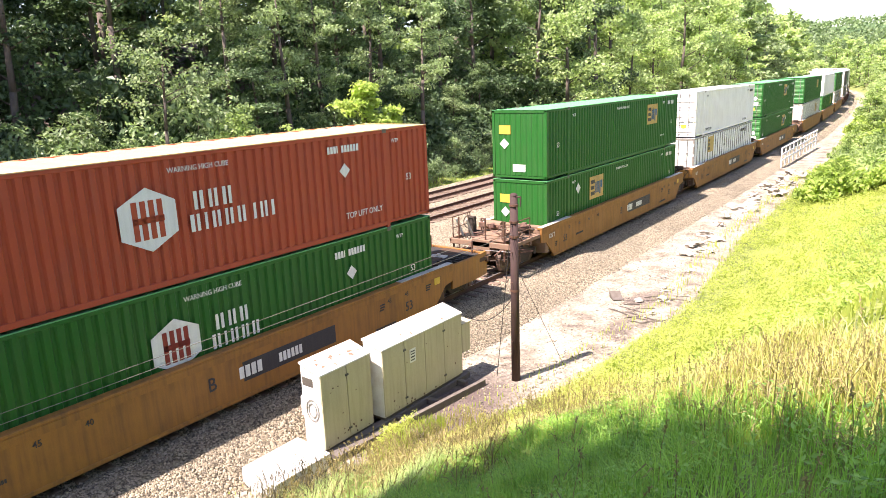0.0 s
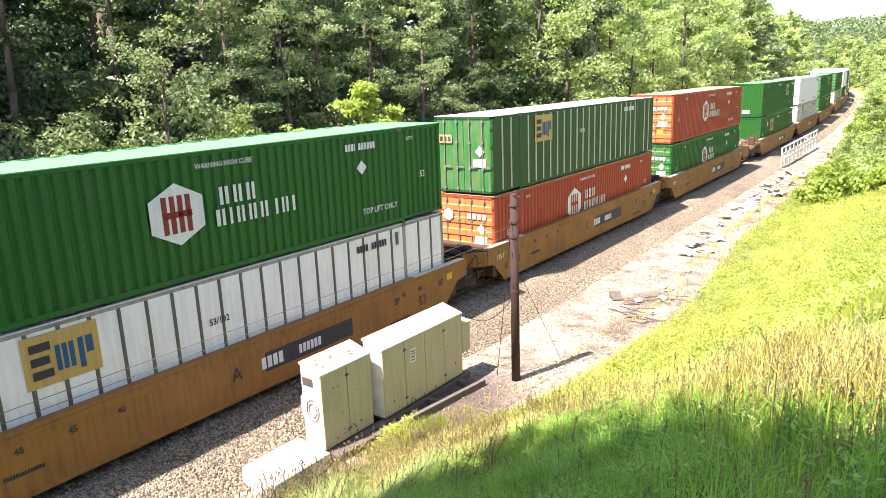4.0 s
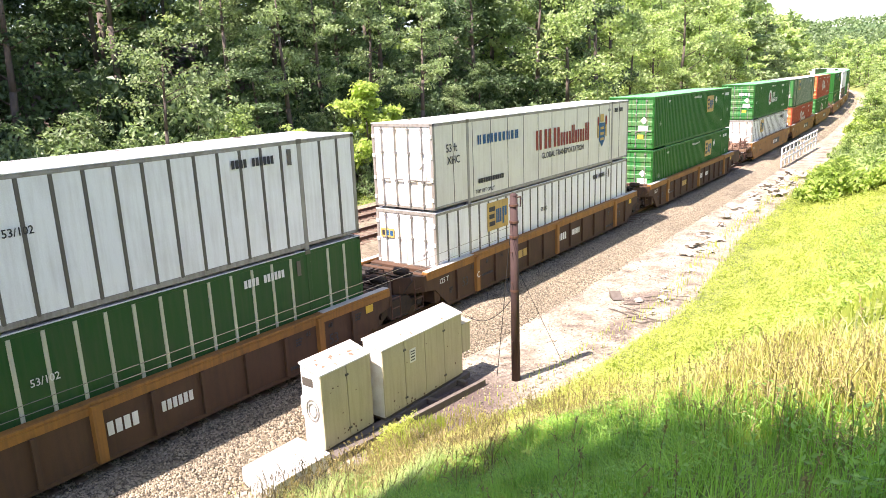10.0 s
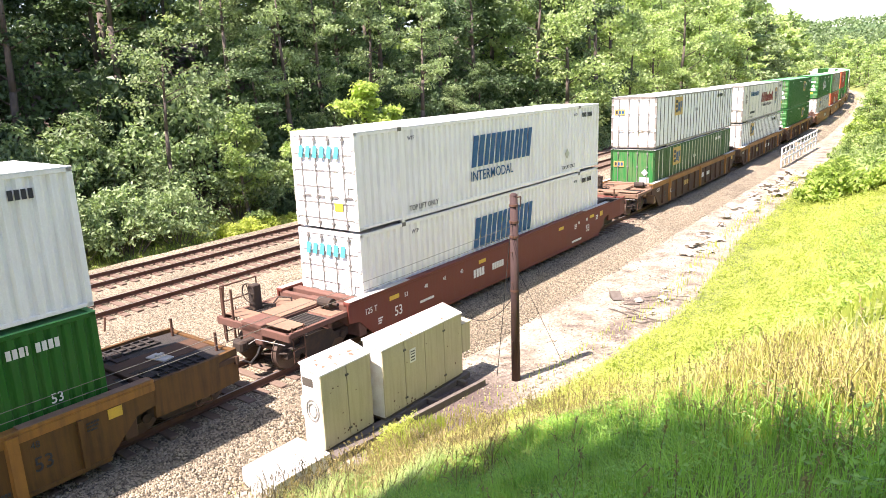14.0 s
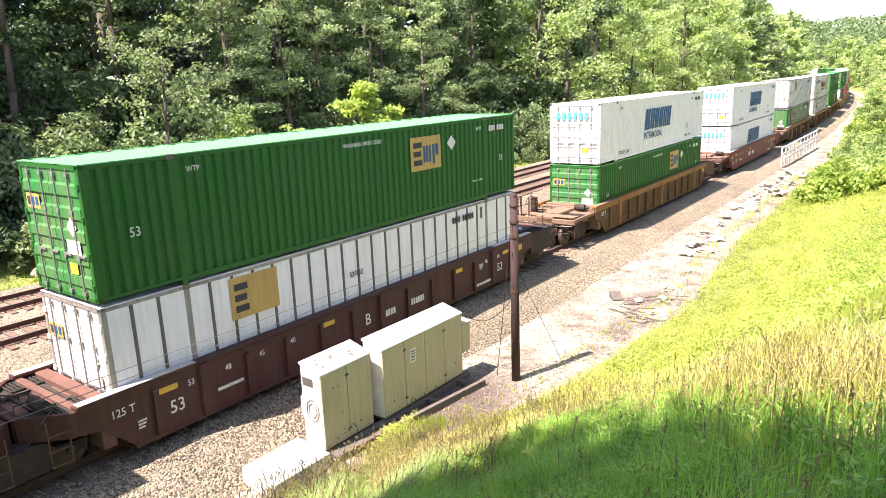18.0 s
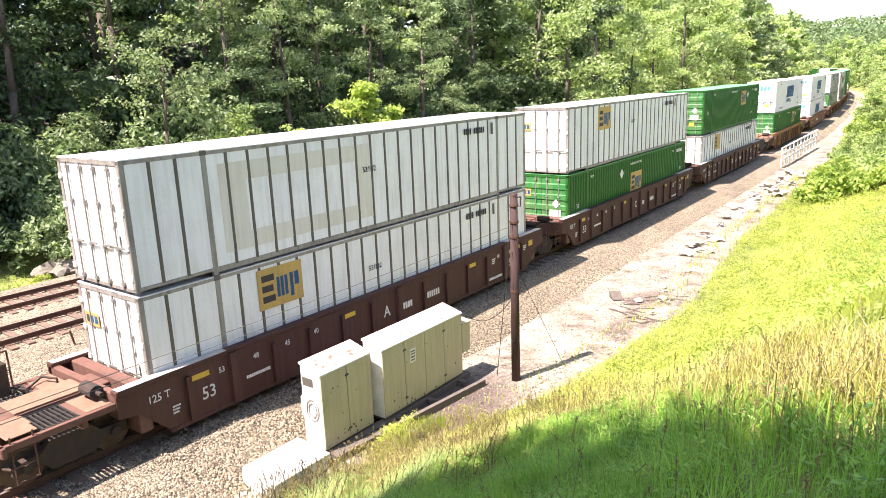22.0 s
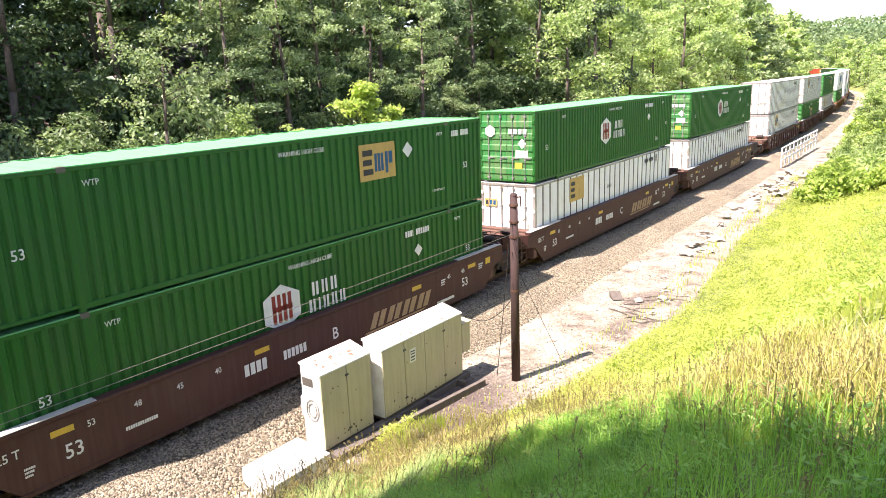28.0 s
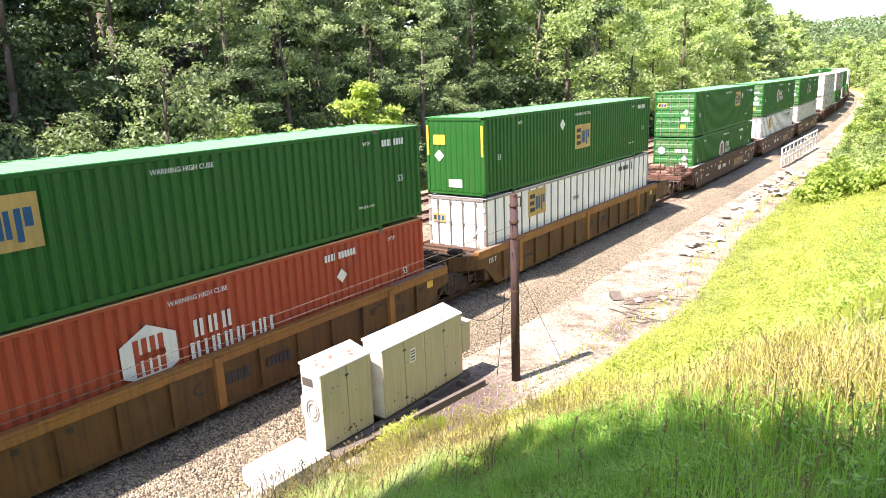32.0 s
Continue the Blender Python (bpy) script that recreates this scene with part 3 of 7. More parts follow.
def frame_mesh(mat):
    def make():
        g = Geo()
        for sx in (-1, 1):
            a, b = sorted((sx * (HW - 0.1), sx * HW))
            g.box(a, b, -POST, POST, 0.06, 0.19, 0.01)
            g.box(a, b, -HL, -POST, 0.11, 0.19, 0.01)
            g.box(a, b, POST, HL, 0.11, 0.19, 0.01)
            g.box(a, b, -HL, HL, CHT - 0.11, CHT - 0.012, 0.01)
            for y in (-HL, HL - 0.13):
                g.box(a - 0.02 * (sx > 0), b + 0.02 * (sx < 0), y, y + 0.13, 0.09, CHT - 0.012, 0.012)
            for y in (-POST, POST):
                g.box(a, b + 0.004 * (sx > 0), y - 0.07, y + 0.07, 0.0, CHT - 0.02, 0.012)
        for y in (-HL, HL - 0.1):
            g.box(-HW + 0.08, HW - 0.08, y, y + 0.1, 0.09, 0.16)
            g.box(-HW + 0.08, HW - 0.08, y, y + 0.1, CHT - 0.12, CHT - 0.012)
        return g.mesh("frame", mat)
    return cached(("frame", mat.name), make)


def roof_mesh(mat):
    def make():
        g = Geo()
        n = 27
        for i in range(n):
            a = -HL + 0.1 + (CL - 0.2) * i / n
            b = -HL + 0.1 + (CL - 0.2) * (i + 1) / n
            c = (a + b) / 2
            g.face((-HW + 0.03, a, CHT - 0.03), (HW - 0.03, a, CHT - 0.03), (HW - 0.03, c, CHT - 0.008), (-HW + 0.03, c, CHT - 0.008))
            g.face((-HW + 0.03, c, CHT - 0.008), (HW - 0.03, c, CHT - 0.008), (HW - 0.03, b, CHT - 0.03), (-HW + 0.03, b, CHT - 0.03))
        g.box(-HW, HW, -HL, -HL + 0.12, CHT - 0.03, CHT)
        g.box(-HW, HW, HL - 0.12, HL, CHT - 0.03, CHT)
        for sx in (-1, 1):
            a, b = sorted((sx * (HW - 0.05), sx * HW))
            g.box(a, b, -HL + 0.12, HL - 0.12, CHT - 0.03, CHT - 0.002)
        return g.mesh("roof", mat, flip=False)
    return cached(("roof", mat.name), make)


def door_mesh(mat, ribbed):
    """One door leaf, hinged at x = 0 and 1.18 m wide, its face at y = 0."""
    def make():
        if not ribbed:
            return Geo().box(0.0, 1.185, 0.0, 0.05, 0.16, CHT - 0.13, 0.006).mesh("door", mat)
        poly = [(0.05, 0.16), (0.0, 0.16)]
        for k in range(5):
            z = 0.34 + k * 0.47
            poly += [(0.0, z), (-0.032, z + 0.05), (-0.032, z + 0.25), (0.0, z + 0.3)]
        g = Geo().prism(poly + [(0.0, CHT - 0.13), (0.05, CHT - 0.13)], "x", 0.0, 1.185)
        return g.mesh("door", mat)
    return cached(("door", mat.name, ribbed), make)


def lock_rod_mesh():
    def make():
        g = Geo().rod((0, 0, 0.1), (0, 0, CHT - 0.1), 0.019, 8)
        for z in (0.2, 0.95, 1.9, CHT - 0.25):
            g.box(-0.05, 0.05, -0.02, 0.045, z, z + 0.07)
        g.box(-0.012, 0.3, -0.03, -0.012, 1.02, 1.07)
        return g.mesh("lock_rod", m_steel)
    return cached("lock_rod", make)


def hex_logo(ob, x, y, z, size, mat_h, inc):
    """White six-sided badge with bars in it, and two lines of plain white bars."""
    r = size / 2
    flat_side([(y + r * math.sin(a) * 1.1, z + r * math.cos(a)) for a in [math.pi / 3 * i for i in range(6)]][::-1], m_mark, ob, x, "badge", "white hexagon badge")
    for dy in (-0.42, -0.14, 0.14, 0.42):
        flat_side(rect(y + dy * r - 0.055 * size, z - 0.3 * size, 0.09 * size, 0.6 * size), mat_h, ob, x + 0.006, "badge_bar")
    flat_side(rect(y - 0.26 * size, z - 0.05 * size, 0.52 * size, 0.1 * size), mat_h, ob, x + 0.006, "badge_bar")
    bars(ob, x, y + r + 0.42, z + 0.03, 0.3 * size, [0.22, 0.22, -0.02, 0.2, 0.2, -0.02, 0.22, 0.2], m_mark, label="plain white bars of a company name")
    bars(ob, x, y + r + 0.28, z - 0.33 * size, 0.28 * size, [0.26, 0.2, -0.02, 0.18, -0.02, 0.2, 0.2, -0.02, 0.2, 0.2, -0.02, 0.2, 0.2] + ([-0.3, 0.2, -0.02, 0.18, 0.2, -0.02, 0.22] if inc else []), m_mark, label="plain white bars of a company name")


def amber_logo(ob, x, y, z, w, h, half=False):
    """Yellow panel with dark and blue block shapes."""
    flat_side(rect(y, z, w, h), m_logoyellow, ob, x, "logo_panel", "yellow logo panel")
    e = x + 0.006
    for a, b, c, d in ((0.09, 0.68, 0.27, 0.16), (0.09, 0.42, 0.24, 0.16), (0.09, 0.16, 0.27, 0.16)):
        flat_side(rect(y + a * w, z + b * h, c * w, d * h), m_markdark, ob, e, "logo_bar")
    if not half:
        for a, b, c, d in ((0.41, 0.22, 0.065, 0.5), (0.5, 0.22, 0.065, 0.5), (0.59, 0.22, 0.065, 0.5), (0.71, 0.14, 0.075, 0.6), (0.815, 0.4, 0.1, 0.34)):
            flat_side(rect(y + a * w, z + b * h, c * w, d * h), m_blue, ob, e, "logo_bar")


def slanted_name(ob, x, y, z, size, mat):
    """Heavy leaning blocks in place of a company name, with a tagline below."""
    at = y
    for w in (0.95, 0.8, 0.8, 0.7, 0.7, 0.8):
        ww = w * size * 0.68
        k = 0.2 * size
        flat_side([(at, z), (at + ww * 0.43, z), (at + ww * 0.43 + k, z + size), (at + k, z + size)], mat, ob, x, "name_block")
        flat_side([(at + ww * 0.57, z), (at + ww, z), (at + ww + k, z + size), (at + ww * 0.57 + k, z + size)], mat, ob, x, "name_block")
        at += ww + 0.1 * size


LIFT = 0.33      # height of a container's floor over the rails
STYLES = {
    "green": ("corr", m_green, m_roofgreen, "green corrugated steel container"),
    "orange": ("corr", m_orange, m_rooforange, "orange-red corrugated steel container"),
    "pale": ("corr", m_pale, m_roofwhite, "off-white corrugated steel container"),
    "white": ("post", m_white, m_roofwhite, "white container with grey upright posts"),
    "darkpost": ("post", m_dkgreen, m_roofwhite, "dark green container with pale upright posts"),
    "reefer": ("reefer", m_cream, m_roofwhite, "white insulated container with flat panels"),
}


def container(style, mark, level, nose="", near=True, logo_y=None):
    kind, mat, roof, label = STYLES[style]
    words = {"hex": "with a white hexagon badge", "hexlong": "with a white hexagon badge", "amber": "with a yellow logo panel", "amberhalf": "with a worn yellow logo panel",
             "slant": "with leaning blue name blocks", "patch": "with a yellowed patch", "crest": "with a crest", "plain": "with painted codes"}[mark]
    ob = thing("container", f"{label} {words}", "container", "double-stacked containers")
    part("frame", frame_mesh(m_alloy if style in ("white", "reefer") else mat), ob)
    part("roof", roof_mesh(roof), ob, "pale sunlit roof")
    for sign in (1, -1):
        part("side_wall", side_mesh("corr" if kind == "corr" else "flat", mat, sign), ob)
    part("end_wall", cached(("endwall", mat.name), lambda: Geo().box(-HW + 0.1, HW - 0.1, HL - 0.07, HL - 0.02, 0.15, CHT - 0.12).mesh("end_wall", mat)), ob)
    if nose:
        def nose_wall():
            g = Geo()
            g.box(-HW + 0.1, HW - 0.1, -HL + 0.03, -HL + 0.08, 0.15, CHT - 0.12)
            return g.mesh("nose_wall", mat)
        wall = part("nose_wall", cached(("nose", mat.name), nose_wall), ob)
        p = (CW - 0.3) / 9
        rib = cached(("noserib", mat.name), lambda: Geo().prism([(-p * 0.4, -HL + 0.03), (-p * 0.25, -HL + 0.005), (p * 0.25, -HL + 0.005), (p * 0.4, -HL + 0.03)], "z", 0.2, CHT - 0.16).mesh("rib", mat))
        for i in range(9):
            part("rib", rib, wall, at=Matrix.Translation((-HW + 0.15 + (i + 0.5) * p, 0, 0)))
        flat_end(rect(-0.95, 1.9, 0.55, 0.36), m_yellow, ob, -HL - 0.001, "sticker", "yellow sticker")
        flat_end(diamond(-0.7, 1.5, 0.22), m_mark, ob, -HL - 0.001, "placard", "white diamond placard")
        flat_end(rect(-0.3, 0.35, 0.6, 0.3), m_mark, ob, -HL - 0.001, "sticker", "white sticker")
        for sx in (-1, 1) if nose == "striped" else ():
            flat_end(rect(sx * 1.2 - 0.05, 1.5, 0.1, 1.1), m_yellow, ob, -HL - 0.004, "stripe", "yellow edge stripe")
    else:
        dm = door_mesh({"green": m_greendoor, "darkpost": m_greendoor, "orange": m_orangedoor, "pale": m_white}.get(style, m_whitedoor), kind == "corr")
        part("door", dm, ob, at=Matrix.Translation((-HW + 0.1, -HL + 0.02, 0)))
        part("door", dm, ob, at=Matrix.Translation((0.005, -HL + 0.02, 0)))
        for x in (-0.85, -0.28, 0.28, 0.85):
            part("lock_rod", lock_rod_mesh(), ob, "galvanised lock rod", Matrix.Translation((x, -HL - 0.02, 0)))
        hinge = cached(("hinge", mat.name), lambda: Geo().box(-0.05, 0.05, -0.03, 0.03, 0.0, 0.13, 0.008).mesh("hinge", mat))
        for sx in (-1, 1):
            for z in (0.35, 1.0, 1.75, 2.4):
                part("hinge", hinge, ob, at=Matrix.Translation((sx * (HW - 0.07), -HL, z)))
        if near:
            flat_end(diamond(0.72, 1.62, 0.2), m_mark, ob, -HL - 0.014, "placard", "white diamond placard")
            flat_end(rect(0.42, 1.05, 0.55, 0.3), m_mark if style != "white" else m_ledge, ob, -HL - 0.014, "sticker", "pale data sticker")
            if kind == "corr":
                flat_end(rect(0.38, 0.62, 0.34, 0.24), m_yellow, ob, -HL - 0.014, "sticker", "yellow sticker")
            if mark.startswith("amber"):
                flat_end(rect(-1.1, 1.9, 0.6, 0.32), m_logoyellow, ob, -HL - 0.014, "sticker", "small yellow logo sticker")
                for k in range(3):
                    flat_end(rect(-1.04 + k * 0.18, 1.97, 0.12, 0.18), m_markdark if k == 0 else m_blue, ob, -HL - 0.018, "logo_bar")
            if mark == "slant":
                for k in range(6):
                    flat_end([(-0.95 + k * 0.29, 2.15), (-0.78 + k * 0.29, 2.15), (-0.72 + k * 0.29, 2.5), (-0.89 + k * 0.29, 2.5)], m_cyan, ob, -HL - 0.05, "name_block")
            if mark.startswith("hex"):
                flat_end([(-0.75 + 0.25 * math.sin(a), 2.1 + 0.25 * math.cos(a)) for a in [math.pi / 3 * i for i in range(6)]], m_mark, ob, -HL - 0.05, "badge", "white hexagon badge")
                for k in range(4):
                    flat_end(rect(0.12 + 0.22 * k, 2.0, 0.16, 0.2), m_mark, ob, -HL - 0.05, "name_block")
    # corner castings
    cast = cached("casting", lambda: Geo().box(-0.09, 0.09, -0.09, 0.09, 0, 0.12, 0.01).mesh("casting", m_postgrey))
    for sx in (-1, 1):
        for y in (-POST, POST):
            part("corner_casting", cast, ob, "steel lifting casting", Matrix.Translation((sx * (HW - 0.08), y, CHT - 0.118)))
    x = HW + 0.007
    dark = kind != "corr" and style != "darkpost" or style == "pale"
    mk = m_markdark if dark else m_mark
    if kind == "post":
        pm = m_postgrey if style == "white" else m_postpale
        post = cached(("post", pm.name), lambda: Geo().prism([(-0.045, 0), (-0.03, 0.022), (0.03, 0.022), (0.045, 0)], "z", 0.16, CHT - 0.11).mesh("post", pm))
        turn = Matrix.Rotation(-math.pi / 2, 4, "Z")
        ys = [-HL + 0.66, -HL + 1.28] + [-POST + 0.6 + i * (2 * POST - 1.2) / 18 for i in range(19)] + [HL - 1.28, HL - 0.66]
        for y in ys:
            part("post", post, ob, at=Matrix.Translation((HW - 0.014, y, 0)) @ turn)
    if kind == "reefer":
        seam = cached("seam", lambda: Geo().box(-0.006, 0.006, -0.012, 0.012, 0.16, CHT - 0.11).mesh("seam", m_postgrey))
        for i in range(-6, 7):
            part("seam", seam, ob, at=Matrix.Translation((HW - 0.01, i * 1.16, 0)))
        # open frame of the cooling unit at the front end
        g = Geo()
        for sx in (-1, 1):
            g.rod((sx * 0.9, HL + 0.05, 0.3), (sx * 0.9, HL + 0.05, CHT - 0.2), 0.03)
            g.rod((sx * 0.9, HL + 0.05, 0.9), (0, HL + 0.05, 2.2), 0.025)
        g.box(-0.9, 0.9, HL - 0.02, HL + 0.12, 1.4, CHT - 0.3, 0.02)
        part("cooling_unit", g.mesh("cooling_unit", m_steel), ob, "bare metal cooling unit")
    if not near:
        if mark.startswith("amber"):
            amber_logo(ob, x, 3.0, 1.5, 1.5, 0.95, True)
        return ob
    # lettering
    if kind == "corr":
        write("WTP", mk, ob, x, -POST + 0.35, CHT - 0.42, 0.125)
    if kind == "post":
        bars(ob, x + 0.016, POST - 2.1, CHT - 0.52, 0.2, [0.42, 0.42, 0.42, 0.42, -0.5, 0.4, 0.4, 0.4, 0.4, 0.4, 0.4], mk)
        flat_side(rect(POST - 0.42, CHT - 0.62, 0.13, 0.4), m_postgrey, ob, x + 0.004, "plate", "small grey data plate")
    else:
        hexed = mark.startswith("hex")
        bars(ob, x, POST - 2.3 if hexed else HL - 1.72, CHT - 0.5, 0.19, [0.45, 0.45, 0.45, 0.2, -0.4, 0.45, 0.45, 0.45, 0.45, 0.45, 0.45][:11 if hexed else 9], mk)
        write("WTP", mk, ob, x, HL - 1.7 if hexed else POST - 0.55, CHT - 0.42, 0.12)
    if kind == "corr":
        if style != "pale":
            write("53", mk, ob, x, -HL + 0.85, 1.3, 0.21)
            write("53", mk, ob, x, HL - 1.1, 1.3, 0.2)
            write("WARNING HIGH CUBE", mk, ob, x, -0.9, CHT - 0.4, 0.12)
            if mark.startswith("hex"):
                write("TOP LIFT ONLY" if mark == "hexlong" else "DA", mk, ob, x, POST - (1.75 if mark == "hexlong" else 0.6), 0.55, 0.17 if mark == "hexlong" else 0.2)
            else:
                write("TOP LIFT ONLY", mk, ob, x, POST - 0.85, 0.72, 0.075)
        else:
            write("TOP LIFT ONLY", mk, ob, x, -POST + 0.3, 0.3, 0.17)
            write("TOP LIFT ONLY", mk, ob, x, POST - 1.7, 0.32, 0.14)
    if kind == "post":
        write("53/102", mk, ob, x, -1.0, 1.75, 0.16)
    if mark in ("amber", "amberhalf"):
        y, z = (1.97, 1.48) if kind == "corr" else (-5.0, 1.68)
        if logo_y is not None:
            y = logo_y
            z = 1.05 if -1.5 < y < 0 else z
        amber_logo(ob, x, y, z, 1.53 if kind == "corr" else 1.45, 1.04, mark == "amberhalf")
        if kind == "corr":
            flat_side(diamond(4.1 if y > 1 else y - 1.2, 2.2, 0.24), m_mark, ob, x, "placard", "white diamond placard")
    if mark.startswith("hex"):
        hex_logo(ob, x, -1.45 if mark == "hexlong" else -1.2, 1.58, 1.38 if mark == "hexlong" else 1.25, m_redmark if style == "green" else m_orange, mark == "hexlong")
        flat_side(diamond(4.4, 1.9, 0.2), m_mark, ob, x, "placard", "white diamond placard")
    if mark == "slant":
        slanted_name(ob, x, -2.35, 1.22, 1.08, m_blue)
        write("INTERMODAL", m_blue, ob, x, -2.4, 0.74, 0.36)
        flat_side(diamond(4.9, 0.95, 0.22), m_postpale, ob, x, "placard", "grey diamond placard")
    if mark == "patch":
        for a, b, c, d in ((-5.75, 0.45, 0.75, 2.1), (-1.25, 0.45, 0.7, 2.1), (-5.0, 0.45, 3.75, 0.42), (-5.0, 2.1, 3.75, 0.45)):
            flat_side(rect(a, b, c, d), m_cream, ob, HW - 0.008, "stain", "yellowed outline of removed lettering")
    if mark == "crest":
        at = -1.35
        for w, tall in ((0.5, 1), (-0.1, 0), (0.6, 1), (-0.1, 0), (0.56, 1), (0.46, 0), (0.46, 0), (0.3, 1), (0.42, 0), (0.46, 0), (0.44, 1)):
            if w > 0:
                for k in (0.0, 0.56):
                    flat_side(rect(at + k * w, 1.35, w * 0.36, 0.78 if tall else 0.54), m_redmark, ob, x, "name_block", "dark red block of a company name")
            at += abs(w) + 0.05
        write("GLOBAL TRANSPORTATION", m_markdark, ob, x, -0.9, 0.98, 0.24)
        bars(ob, x, -5.5, 1.98, 0.32, [0.3, 0.2, -0.1, 0.5, -0.05, 0.3, 0.2, 0.3, -0.05, 0.5, -0.05, 0.5, -0.05, 0.5, -0.05, 0.3, 0.2, -0.05, 0.5, -0.05, 0.3, 0.25], m_blue, label="plain dark bars of a product name")
        bars(ob, x, -5.5, 0.62, 0.17, [0.75] * 11, m_markdark)
        write("53 ft", m_markdark, ob, x, -HL + 0.7, 1.9, 0.27)
        write("XHC", m_markdark, ob, x, -HL + 0.75, 1.5, 0.27)
        write("TOP LIFT ONLY", m_markdark, ob, x, -POST + 0.4, 0.28, 0.14)
        flat_side([(4.57, 2.0), (4.62, 1.2), (4.92, 0.9), (5.22, 1.2), (5.27, 2.0)], m_blue, ob, x, "crest", "blue shield crest")
        for a, b, c, d in ((4.72, 2.05, 0.4, 0.35), (4.42, 1.35, 0.14, 0.75), (5.3, 1.35, 0.14, 0.75)):
            flat_side(rect(a, b, c, d), m_logoyellow, ob, x + 0.004, "crest_piece")
        for b in (1.2, 1.45, 1.7):
            flat_side(rect(4.74, b, 0.36, 0.12), m_logoyellow, ob, x + 0.006, "crest_piece")
        for a in (4.42, 5.3):
            flat_side(rect(a, 1.9, 0.14, 0.4), m_redmark, ob, x + 0.007, "crest_piece")
    return ob

# ---- well cars ----
WHEEL_R = 0.455
WHEELS = []
TRAIN = []      # (thing, metres along the line at 0 s, height)


def truck(parent, y):
    """Two-axle truck under a car end, or shared between two bodies."""
    def frame_geo():
        g = Geo()
        for sx in (-1, 1):
            a, b = sorted((sx * 0.9, sx * 1.08))
            g.prism([(-1.15, 0.38), (-1.15, 0.6), (-0.6, 0.62), (-0.4, 0.82), (0.4, 0.82), (0.6, 0.62), (1.15, 0.6), (1.15, 0.38), (0.6, 0.4), (0.42, 0.2), (-0.42, 0.2), (-0.6, 0.4)], "x", a, b)
            for yy in (-0.2, 0.0, 0.2):
                g.rod((sx * 1.0, yy, 0.3), (sx * 1.0, yy, 0.7), 0.075, 8)
            for yy in (-0.88, 0.88):
                g.rod((sx * 0.9, yy, 0.46), (sx * 1.16, yy, 0.46), 0.11, 10)
        g.box(-0.95, 0.95, -0.25, 0.25, 0.5, 0.86, 0.03)
        return g.mesh("truck", m_truck)
    t = part("truck", cached("truck", frame_geo), parent, "grimy cast steel truck", Matrix.Translation((0, y, 0)))
    def set_geo():
        g = Geo()
        for sx in (-1, 1):
            a, b = sorted((sx * 0.7, sx * 0.83))
            g.rod((a, 0, 0), (b, 0, 0), WHEEL_R, 24)
            g.rod((sx * 0.672, 0, 0), (sx * 0.7, 0, 0), WHEEL_R + 0.026, 24)
            g.rod((sx * 0.83, 0, 0), (sx * 0.845, 0, 0), 0.3, 16)
            for i in range(3):
                an = i * 2.094
                g.rod((sx * 0.84, 0.19 * math.cos(an), 0.19 * math.sin(an)), (sx * 0.875, 0.19 * math.cos(an), 0.19 * math.sin(an)), 0.035, 6)
        g.rod((-0.7, 0, 0), (0.7, 0, 0), 0.085, 10)
        return g.mesh("wheelset", m_wheel)
    for yy in (-0.88, 0.88):
        w = part("wheelset", cached("wheelset", set_geo), t, "worn steel wheels")
        w.matrix_parent_inverse = Matrix.Translation((0, yy, WHEEL_R))
        WHEELS.append(w)
    return t


CARS = {
    "yellow_smooth": (m_yellowcar, m_yellowcar, False, "faded yellow smooth-sided double-stack well car"),
    "yellow_ribbed": (m_browncar, m_yellowcar, True, "rusty yellow rib-sided double-stack well car"),
    "ochre_ribbed": (m_ochrecar, m_yellowcar, True, "ochre yellow rib-sided double-stack well car"),
    "maroon_ribbed": (m_maroon, m_maroon, True, "dark maroon rib-sided double-stack well car"),
    "maroon_smooth": (m_maroon, m_maroon, False, "dark brown smooth-sided double-stack well car"),
    "red_smooth": (m_redcar, m_redcar, False, "red smooth-sided double-stack well car"),
}
SX = 1.5
TOPZ = 1.40
ART, END = 9.85, 11.6


